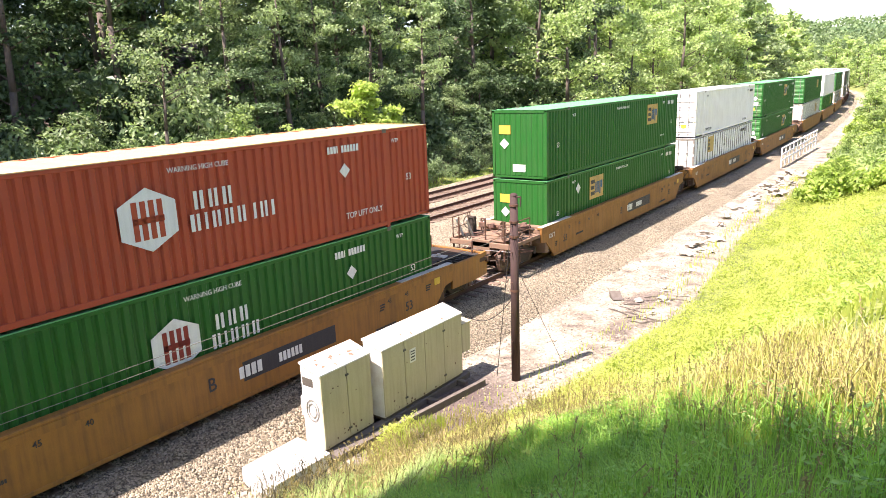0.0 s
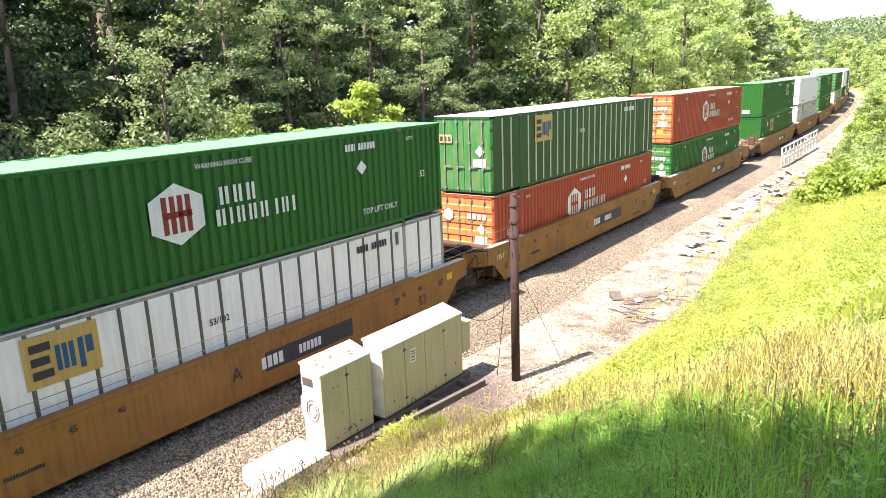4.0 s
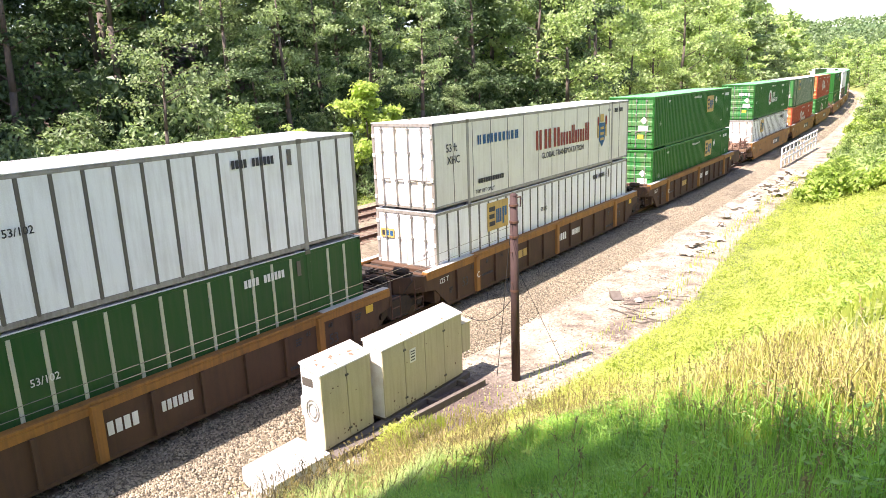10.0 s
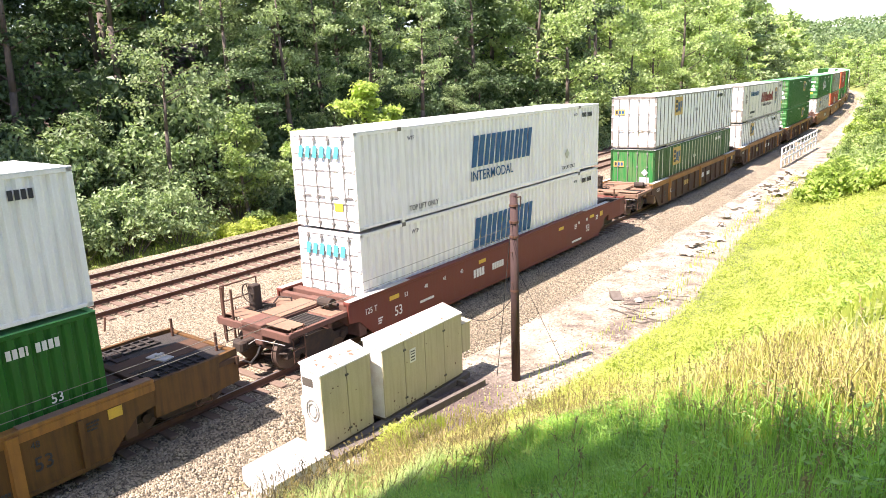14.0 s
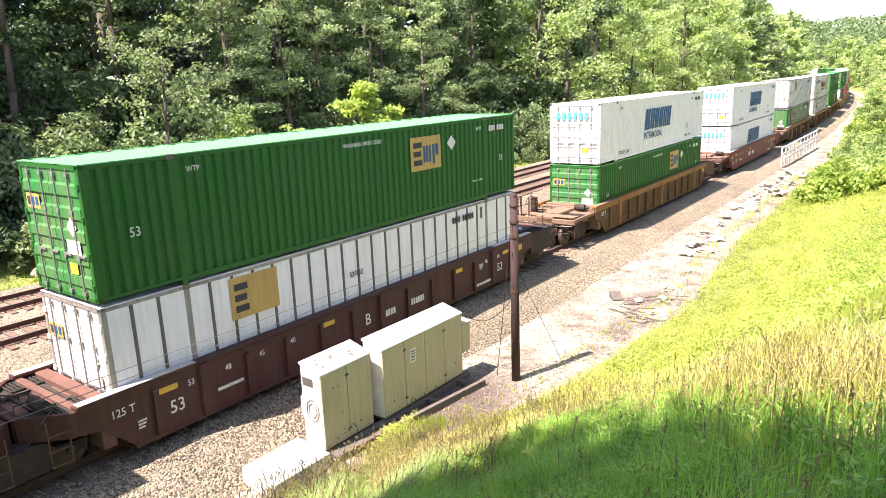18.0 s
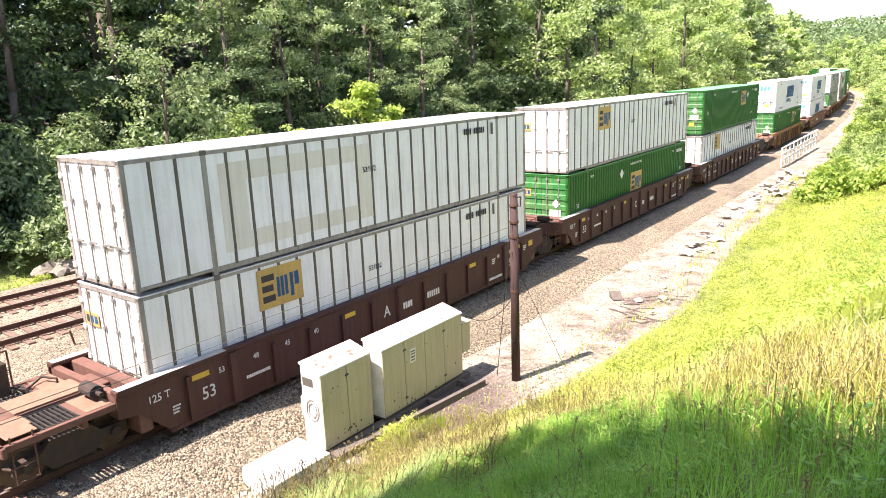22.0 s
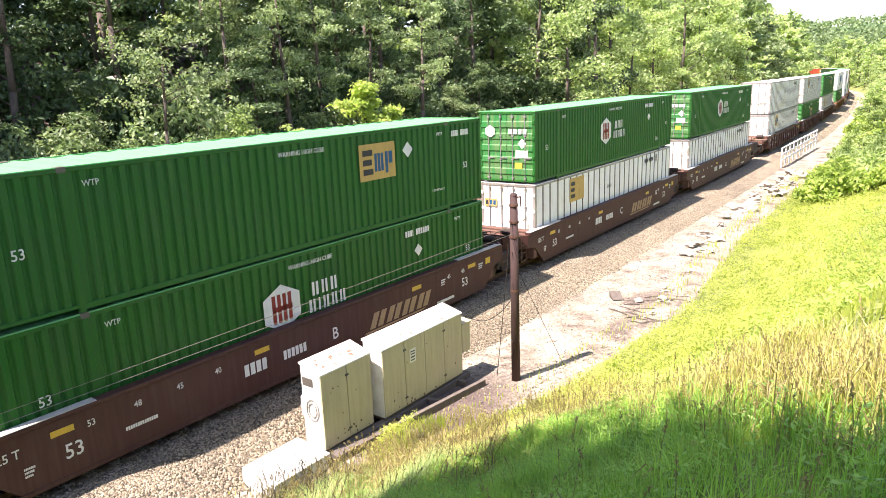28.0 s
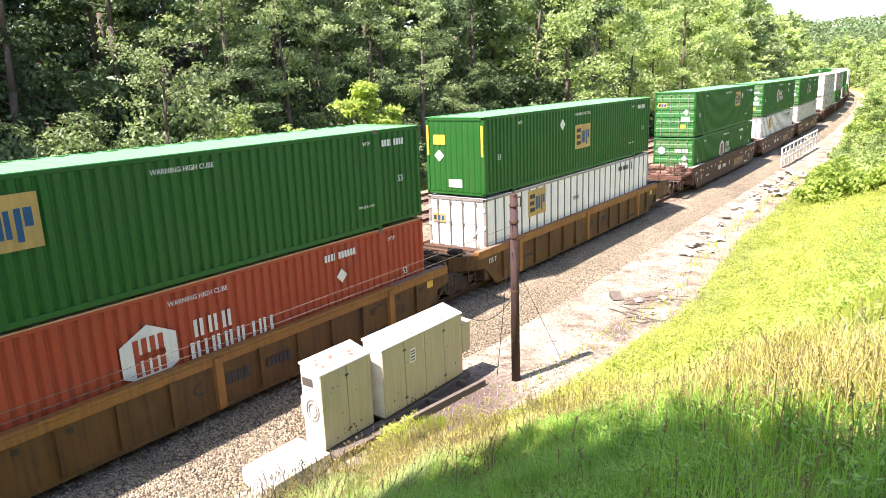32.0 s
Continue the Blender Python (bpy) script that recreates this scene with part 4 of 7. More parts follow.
def well_car(style, rear, front, letter, near=True, number="53"):
    side, chord, ribbed, label = CARS[style]
    ledge = m_deck if style == "ochre_ribbed" else m_ledge
    ob = thing("well_car", label + " under containers", "rail car", "well cars of the train")
    def side_geo(sign):
        g = Geo()
        a, b = sorted((sign * (SX - 0.06), sign * SX))
        e = 8.95
        g.prism([(-7.85, 0.14), (7.85, 0.14), (8.5, 0.78), (e, 0.85), (e, TOPZ), (-e, TOPZ), (-e, 0.85), (-8.5, 0.78)], "x", a, b)
        return g.mesh("side", side)
    for sign in (1, -1):
        s = part("side", cached(("carside", side.name, sign), lambda: side_geo(sign)), ob)
        a, b = sorted((sign * (SX - 0.2), sign * (SX + 0.035)))
        part("top_chord", cached(("chord", chord.name, sign), lambda: Geo().box(a, b, -8.95, 8.95, TOPZ - 0.03, TOPZ + 0.06, 0.015).box(*sorted((sign * SX, sign * (SX + 0.03))), -8.95, 8.95, TOPZ - 0.2 if ribbed else TOPZ - 0.05, TOPZ - 0.03).mesh("top_chord", chord)), s, "sunlit top edge")
        # Added strips on the chord ends put sunlight there into the colour.
        for yy in (-8.9, 6.25):
            part("ledge", cached(("ledge", ledge.name, sign, yy), lambda: Geo().box(*sorted((sign * (SX - 0.19), sign * (SX + 0.03))), yy, yy + 2.65, TOPZ + 0.062, TOPZ + 0.075).mesh("ledge", ledge)), s, "worn ledge strip in sunlit colour")
        part("bottom_chord", cached(("bchord", side.name, sign), lambda: Geo().box(*sorted((sign * (SX - 0.15), sign * (SX + 0.02))), -7.85, 7.85, 0.06, 0.16, 0.01).mesh("bottom_chord", side)), s)
        if ribbed:
            rib = cached(("rib", side.name), lambda: Geo().prism([(-0.05, 0.0), (-0.05, 0.09), (0.05, 0.09), (0.05, 0.0)], "z", 0.16, TOPZ - 0.2).mesh("rib", side))
            wide = cached(("wrib", chord.name), lambda: Geo().prism([(-0.13, 0.0), (-0.1, 0.1), (0.1, 0.1), (0.13, 0.0)], "z", 0.12, TOPZ - 0.02).mesh("rib", chord))
            turn = Matrix.Rotation(-sign * math.pi / 2, 4, "Z")
            for i in range(-6, 7):
                part("rib", wide if abs(i) in (0, 5) else rib, s, at=Matrix.Translation((sign * SX, i * 1.22, 0)) @ turn)
    # container support floor of the well, seen at its ends
    sill = cached(("wellfloor", side.name), lambda: Geo().box(-SX + 0.1, SX - 0.1, -0.35, 0.35, 0.16, LIFT).mesh("floor_sill", side))
    for y in (-POST, 0.0, POST):
        part("floor_sill", sill, ob, at=Matrix.Translation((0, y, 0)))
    for sgn, kind in ((-1, rear), (1, front)):
        def P(y0, y1):
            return sorted((sgn * y0, sgn * y1))
        e = ART - 0.25 if kind == "art" else END - 0.45
        hw = 1.5 if kind == "end" else 1.42
        def deck_geo():
            g = Geo()
            g.box(-SX + 0.05, SX - 0.05, *P(8.2, 8.5), 0.3, TOPZ, 0.02)
            g.box(-0.42, 0.42, *P(8.5, e), 0.72, TOPZ - 0.1, 0.02)
            g.box(-1.42, 1.42, *P(8.75, 8.92), 0.8, TOPZ - 0.02, 0.02)
            if kind == "end":
                g.box(-hw, hw, *P(e - 0.1, e), 1.0, 1.22, 0.02)
                for x in (-hw, hw - 0.14):
                    g.box(x, x + 0.1, *P(8.95, e), 1.08, 1.22, 0.01)
                g.box(-hw + 0.14, -0.42, *P(9.5, 9.62), 0.9, 1.2)
                g.box(0.42, hw - 0.14, *P(9.5, 9.62), 0.9, 1.2)
            else:
                for x in (-0.8, 0.5):
                    g.box(x, x + 0.3, *P(8.95, e), 0.84, TOPZ - 0.18, 0.02)
            return g.mesh("end_frame", m_browncar if style.startswith(("yellow", "ochre")) and (kind == "art" or sgn > 0) else m_deck if style.startswith(("yellow", "ochre")) else m_rustred)
        part("end_frame", cached(("endframe", style, sgn, kind), deck_geo), ob, "welded end frame over the truck")
        if kind == "end" and sgn > 0:
            dark_platform(ob, m_truck if style.startswith("maroon") else side, sgn, e, ((1.44, 8.5), (1.44, 10.3), (1.3, e + 0.02)))
            part("ladder", cached(("fladder", sgn), lambda: step_ladder(1.46, sgn * 9.9, sgn * 10.3)), ob, "side steps")
            for x in (-1.0, 0.9):
                part("end_post", cached("shortstake", lambda: Geo().rod((0, 0, 0.6), (0, 0, 1.75), 0.035, 8).mesh("end_post", m_rail)), ob, at=Matrix.Translation((x, sgn * 10.95, 0.0)))
            part("coupler", cached(("coupler", sgn), lambda: Geo().box(-0.11, 0.11, *P(END - 0.5, END - 0.06), 0.66, 0.9, 0.03).box(-0.2, 0.2, *P(END - 0.16, END + 0.08), 0.62, 0.94, 0.06).mesh("coupler", m_truck)), ob, "rusty knuckle coupler")
            part("air_hose", cached(("hose", sgn), lambda: Geo().pipe([(0.3, sgn * 11.1, 0.75), (0.34, sgn * 11.3, 0.5), (0.3, sgn * 11.5, 0.34), (0.2, sgn * 11.68, 0.45)], 0.03).mesh("air_hose", m_hose)), ob)
            for i, (x, y) in enumerate(((-0.7, 9.3), (0.15, 9.9), (0.75, 9.15))):
                part("hatch_cover", cached(("hcover", i), lambda: Geo().box(-0.3, 0.3, -0.16, 0.16, 0, 0.05, 0.01).box(-0.05, 0.05, -0.1, 0.1, 0.05, 0.12).mesh("hatch_cover", (m_truck, m_ledge, m_truck)[i])), ob, at=Matrix.Translation((x, sgn * y, TOPZ - 0.119)) @ Matrix.Rotation(0.2 * i, 4, "Z"))
            truck(ob, sgn * 9.75)
        elif kind == "end":
            plate = cached(("deck", sgn), lambda: Geo().box(-1.36, -0.44, *P(8.97, 9.5), 1.18, 1.23, 0.008).box(0.44, 1.36, *P(8.97, 9.5), 1.18, 1.23, 0.008).box(-0.35, 0.9, *P(10.35, 10.95), 1.225, 1.265, 0.008).box(-0.4, 0.4, *P(8.97, 10.45), TOPZ - 0.098, TOPZ - 0.06, 0.01).mesh("deck_plate", m_deck))
            part("deck_plate", plate, ob, "worn walkway plates")
            part("grating", cached(("grate", sgn), lambda: grating(sgn * 9.65, sgn * 10.4, -1.34, -0.46)), ob, "open steel grating")
            part("grating", cached(("grate2", sgn), lambda: grating(sgn * 9.65, sgn * 10.4, 0.46, 1.34)), ob, "open steel grating")
            calm = ribbed or style == "red_smooth"
            if calm:
                part("walkway", cached(("walkway", sgn), lambda: Geo().box(-1.34, 1.34, *P(10.42, 10.98), 1.268, 1.29, 0.006).mesh("walkway", m_deck)), ob, "worn flat walkway plate")
            def rails(x):
                g = Geo()
                y0, y1 = sgn * 9.75, sgn * 11.0
                g.pipe([(x, y0, 0.9), (x, y0, 2.05), (x, y1, 2.05), (x, y1, 0.5)], 0.022)
                g.pipe([(x, y0, 1.6), (x, y1, 1.6)], 0.018)
                return g.mesh("handrail", m_rail)
            for x in (-1.42,) if calm else (-1.42, 1.42):
                part("handrail", cached(("rail", sgn, x), lambda: rails(x)), ob)
            for x in (-1.42, 1.42):
                part("ladder", cached(("ladder", sgn, x), lambda: step_ladder(x, sgn * 10.55, sgn * 10.95)), ob, "side steps")
            part("coupler", cached(("coupler", sgn), lambda: Geo().box(-0.11, 0.11, *P(END - 0.5, END - 0.06), 0.66, 0.9, 0.03).box(-0.2, 0.2, *P(END - 0.16, END + 0.08), 0.62, 0.94, 0.06).mesh("coupler", m_truck)), ob, "rusty knuckle coupler")
            rr = random.Random(5 + sgn)
            for i in range(6 if near and not calm else 2 if near else 0):
                x, y, z = rr.uniform(-1.2, 1.2), sgn * rr.uniform(9.0, 10.4), rr.uniform(1.25, 1.5)
                pts = [(x, y, 1.1), (x, y, z), (x + rr.uniform(-0.6, 0.6), y + sgn * rr.uniform(0.1, 0.7), z), (x + rr.uniform(-0.3, 0.3), y + sgn * rr.uniform(0.5, 1.0), rr.uniform(0.8, 1.2))]
                r = rr.uniform(0.014, 0.03)
                part("brake_pipe", cached(("pipe", sgn, i), lambda: Geo().pipe(pts, r).mesh("brake_pipe", m_truck)), ob)
            if near and not calm:
                tagged(part("valve_gear", cached(("valves", sgn), lambda: valve_gear(sgn)), ob, "rusty pipes, valves and levers"), kind="stuff")
                for x in (-1.25, -0.75):
                    part("strut", cached(("strut", sgn, x), lambda: Geo().prism([(sgn * 10.5, 1.22), (sgn * 10.62, 1.22), (sgn * 11.06, 2.0), (sgn * 11.0, 2.02)], "x", x, x + 0.05).mesh("strut", m_ledge)), ob, "pale diagonal strut")
            for x in (-1.1, 0.9):
                part("brace", cached(("brace", sgn, x), lambda: Geo().pipe([(x, sgn * 9.2, 0.8), (x + 0.2, sgn * 10.9, 0.55), (x * 0.3, sgn * 11.1, 0.45)], 0.03).mesh("brace", m_truck)), ob)
            part("brake_cylinder", cached(("cyl", sgn), lambda: Geo().rod((0.55, sgn * 9.1, 1.42), (1.05, sgn * 9.1, 1.42), 0.15, 12).rod((1.05, sgn * 9.1, 1.42), (1.25, sgn * 9.1, 1.42), 0.05, 8).mesh("brake_cylinder", m_truck)), ob, "grimy brake cylinder")
            stake = cached("endstake", lambda: Geo().rod((0, 0, 0.5), (0, 0, 2.1), 0.035, 8).mesh("end_post", m_rail))
            for x in ((-1.2, -0.8) if calm else (-1.05, 0.2, 1.05)) if near else ():
                part("end_post", stake, ob, at=Matrix.Translation((x, sgn * 11.1, 0.0)))
            part("cut_lever", cached(("lever", sgn), lambda: Geo().pipe([(1.4, sgn * 11.2, 0.95), (0.3, sgn * 11.25, 0.92), (0.15, sgn * 11.4, 0.8)], 0.014).mesh("cut_lever", m_steel)), ob)
            part("air_hose", cached(("hose", sgn), lambda: Geo().pipe([(0.3, sgn * 11.1, 0.75), (0.34, sgn * 11.3, 0.5), (0.3, sgn * 11.5, 0.34), (0.2, sgn * 11.68, 0.45)], 0.03).mesh("air_hose", m_hose)), ob)
            def brake():
                g = Geo().box(-1.2, -0.95, -10.25, -9.95, 1.2, 1.95, 0.03)
                n = 14
                pts = [(-1.08 + 0.27 * math.cos(2 * math.pi * i / n), -10.32, 1.75 + 0.27 * math.sin(2 * math.pi * i / n)) for i in range(n + 1)]
                g.pipe(pts, 0.018, 6)
                for k in range(0, n, 4):
                    g.rod(pts[k], (-1.08, -10.3, 1.75), 0.014, 5)
                return g.mesh("brake_stand", m_truck)
            part("brake_stand", cached("brake", brake), ob, "brake stand with hand wheel")
            if not calm:
                part("air_tank", cached("tank", lambda: Geo().rod((-0.9, -9.35, 1.5), (-0.1, -9.35, 1.5), 0.19, 12).rod((-0.98, -9.35, 1.5), (-0.9, -9.35, 1.5), 0.1, 12, 0.19).mesh("air_tank", m_deck)), ob, "brown air tank")
            truck(ob, sgn * 9.75)
        else:
            dark_platform(ob, side, sgn, e, ((1.44, 8.5), (1.44, 9.05), (0.72, e + 0.2)))
            part("hatch_frame", cached(("hatch", sgn), lambda: Geo().box(-0.62, 0.62, *P(8.62, 8.7), TOPZ - 0.118, TOPZ - 0.06).box(-0.62, 0.62, *P(9.3, 9.38), TOPZ - 0.118, TOPZ - 0.06).box(-0.62, -0.54, *P(8.7, 9.3), TOPZ - 0.118, TOPZ - 0.06).box(0.54, 0.62, *P(8.7, 9.3), TOPZ - 0.118, TOPZ - 0.06).mesh("hatch_frame", m_truck)), ob, "raised hatch frame")
            part("ladder", cached(("aladder", sgn), lambda: step_ladder(1.44, sgn * 9.1, sgn * 9.5)), ob, "side steps")
            rr = random.Random(9 + sgn)
            for i in range(5 if near else 0):
                a, b, z = rr.uniform(-1.2, 1.0), sgn * rr.uniform(8.95, 9.3), rr.uniform(1.32, 1.5)
                pts = [(a, b, 1.0), (a, b, z), (a + rr.uniform(-0.5, 0.6), sgn * rr.uniform(9.4, 9.7), z), (a + rr.uniform(-0.2, 0.4), sgn * rr.uniform(9.6, 9.9), rr.uniform(0.7, 1.1))]
                r = rr.uniform(0.014, 0.028)
                part("brake_pipe", cached(("apipe", sgn, i), lambda: Geo().pipe(pts, r).mesh("brake_pipe", m_truck)), ob)
            part("brake_cylinder", cached(("acyl", sgn), lambda: Geo().rod((0.5, sgn * 9.3, 1.5), (1.0, sgn * 9.3, 1.5), 0.13, 12).rod((1.0, sgn * 9.3, 1.5), (1.2, sgn * 9.3, 1.5), 0.045, 8).mesh("brake_cylinder", m_truck)), ob, "grimy brake cylinder")
            if sgn < 0:
                part("pivot", cached("pivot", lambda: Geo().rod((0, -ART, 0.75), (0, -ART, 1.2), 0.32, 14).box(-0.3, 0.3, -10.2, -9.5, 0.86, 1.06, 0.03).mesh("pivot", m_truck)), ob, "articulated joint")
                truck(ob, -ART)
    if near:
        x = SX + 0.008 + (0.1 if ribbed else 0.0)
        mk = m_mark if style.startswith(("maroon", "red")) else m_markdark
        if style in ("maroon_ribbed", "ochre_ribbed", "yellow_ribbed"):
            x = SX + 0.012
        write("125 T", m_mark, ob, x, -8.3, 0.92, 0.18)
        write(number, mk, ob, x, -7.0, 0.5, 0.31)
        write(number, mk, ob, x, 6.4, 0.5, 0.3)
        smooth_side = style in ("maroon_smooth", "red_smooth")
        if letter:
            write(letter, mk, ob, x, 0.25 if smooth_side else -0.7, 0.6, 0.34)
        for k, w in ((-6.5, "53"), (-5.5, "48"), (-4.5, "45"), (-3.5, "40"), (5.6, "45"), (6.4, "48")):
            write(w, mk, ob, x, k, TOPZ - 0.42, 0.14)
        k = -2.7 if smooth_side else 0.18
        sz = 0.2 if style == "maroon_ribbed" else 0.3
        bars(ob, x + 0.006, k, 0.6, sz, [0.44, 0.44, 0.44, 0.44], m_mark if style != "ochre_ribbed" else mk)
        bars(ob, x + 0.006, k + 1.22, 0.62, min(sz, 0.24), [0.4, 0.4, 0.4, 0.4, 0.4, 0.4], m_mark if style != "ochre_ribbed" else mk)
        if style == "yellow_smooth":
            flat_side(rect(0.3, 0.5, 3.1, 0.5), m_markdark, ob, SX + 0.004, "panel", "dark painted number panel")
        bars(ob, x, 5.0, 0.25, 0.09, [0.5] * 16, mk)
        bars(ob, x, -5.75, 0.55, 0.08, [0.5] * 14, mk)
        if style == "maroon_smooth":
            # leaning blocks of a company mark, with a sweep under it
            for i in range(4):
                a = 1.75 + i * 0.72
                for b, w in ((0.0, 0.24), (0.33, 0.24)):
                    flat_side([(a + b, 0.4), (a + b + w, 0.4), (a + b + w + 0.22, 0.86), (a + b + 0.22, 0.86)], m_faded, ob, x, "name_block", "faded orange block of a company mark")
            flat_side([(1.5, 0.3), (4.2, 0.3), (4.4, 0.35), (1.6, 0.35)], m_faded, ob, x, "name_block")
        for a, b, c in ((7.45, 1.02, 9), (-7.75, 0.62, 7), (5.25, 0.98, 8)):
            for j in range(3):
                bars(ob, x, a, b - j * 0.075, 0.045, [0.5] * (c - j), mk, label="small painted notes")
        if style == "yellow_ribbed":
            write("C", m_mark, ob, SX + 0.104, -6.2, 0.62, 0.22)
            for k, w in ((-3.55, 0.3), (-3.18, 0.3), (-2.8, 0.28)):
                flat_side(rect(k, 0.62, w, 0.3), m_logoyellow, ob, x, "name_block", "faded yellow block of a company name")
        if style.startswith(("maroon", "red")):
            for k in (-7.2, -2.35, 3.75, 6.8):
                flat_side(rect(k, TOPZ - 0.36, 0.45, 0.13), m_yellow, ob, x, "reflector", "yellow reflector strip")
        for k in (7.9,):
            flat_side(rect(k, 0.95, 0.3, 0.22), m_yellow, ob, x, "sticker", "yellow sticker")
    return ob


def dark_platform(ob, side, sgn, e, half):
    """Grimy flat deck over a car end, narrowing outwards, with walkways and a raised edge; half is one side's outline."""
    plan = list(half) + [(-x, y) for x, y in reversed(half)]
    key = (sgn, half[-1])
    part("deck_plate", cached(("adeck", *key), lambda: Geo().prism([(x, sgn * y) for x, y in plan], "z", TOPZ - 0.17, TOPZ - 0.12).mesh("deck_plate", m_grate)), ob, "dark steel end platform")
    (ax, ay), (bx, by), (cx, cy) = half
    for sx in (-1, 1):
        rim = [(sx * x, sgn * y) for x, y in ((bx - 0.04, ay + 0.42), (bx + 0.06, ay + 0.42), (bx + 0.06, by + 0.01), (cx + 0.08, cy), (cx - 0.02, cy), (bx - 0.04, by - 0.01))]
        part("end_rim", cached(("rim", side.name, sx, *key), lambda: Geo().prism(rim, "z", 0.55 if cx > 1 else 0.86, TOPZ - 0.02).mesh("end_rim", side)), ob, "tapered platform edge")
        part("grating", cached(("agrate", sx, *key), lambda: grating(sgn * 8.56, sgn * (by + 0.15), *sorted((sx * 0.75, sx * 1.34)), TOPZ - 0.08)), ob, "open steel grating")
    part("end_sill", cached(("esill", side.name, *key), lambda: Geo().box(-cx, cx, *sorted((sgn * (cy - 0.1), sgn * (cy + 0.02))), 0.84, TOPZ - 0.06, 0.015).mesh("end_sill", side)), ob)


def valve_gear(sgn):
    """Pipes, valve boxes and levers crowded over an open car end."""
    rr = random.Random(40 + sgn)
    g = Geo()
    for _ in range(13):
        x, y, z = rr.uniform(-1.25, 1.3), rr.uniform(8.98, 10.9), rr.uniform(1.25, 1.75)
        pts = [(x, sgn * y, 1.05), (x, sgn * y, z), (x + rr.uniform(-0.7, 0.7), sgn * y, z), (x + rr.uniform(-0.4, 0.4), sgn * (y + rr.uniform(-0.5, 0.4)), z - rr.uniform(0.1, 0.5))]
        g.pipe(pts, rr.uniform(0.014, 0.034), 6)
    for _ in range(7):
        x, y, z = rr.uniform(-1.0, 1.1), rr.uniform(9.0, 10.2), rr.uniform(1.24, 1.5)
        w, d, h = rr.uniform(0.07, 0.17), rr.uniform(0.06, 0.14), rr.uniform(0.1, 0.26)
        g.box(x - w, x + w, *sorted((sgn * (y - d), sgn * (y + d))), z, z + h, 0.02)
    for _ in range(12):
        x, y, z = rr.uniform(-1.3, 1.3), rr.uniform(9.2, 11.1), rr.uniform(0.5, 1.15)
        g.pipe([(x, sgn * y, z), (x + rr.uniform(-0.6, 0.6), sgn * (y + rr.uniform(-0.4, 0.4)), z + rr.uniform(-0.15, 0.25)), (x + rr.uniform(-0.6, 0.6), sgn * min(11.3, y + rr.uniform(-0.2, 0.6)), rr.uniform(0.45, 1.1))], rr.uniform(0.016, 0.04), 6)
    for x in (1.3, 0.95):
        g.rod((x, sgn * 10.85, 0.45), (x, sgn * 10.85, 2.05), 0.028, 6)
    for z in (0.7, 1.0, 1.3, 1.6, 1.9):
        g.rod((0.95, sgn * 10.85, z), (1.3, sgn * 10.85, z), 0.018, 6)
    return g.mesh("valve_gear", m_gear)


def grating(y0, y1, x0, x1, z=1.2):
    g = Geo()
    a, b = sorted((y0, y1))
    n = 9
    for i in range(n):
        y = a + (b - a) * i / (n - 1)
        g.box(x0, x1, y - 0.016, y + 0.016, z - 0.03, z + 0.02)
    for x in (x0, (x0 + x1) / 2, x1 - 0.03):
        g.box(x, x + 0.03, a, b, z - 0.03, z + 0.012)
    return g.mesh("grating", m_grate)


def step_ladder(x, y0, y1):
    g = Geo()
    for y in (y0, y1):
        g.rod((x, y, 0.38), (x, y, 1.35), 0.018, 6)
    for z in (0.4, 0.72, 1.04):
        g.rod((x, y0, z), (x, y1, z), 0.018, 6)
    return g.mesh("ladder", m_rail)


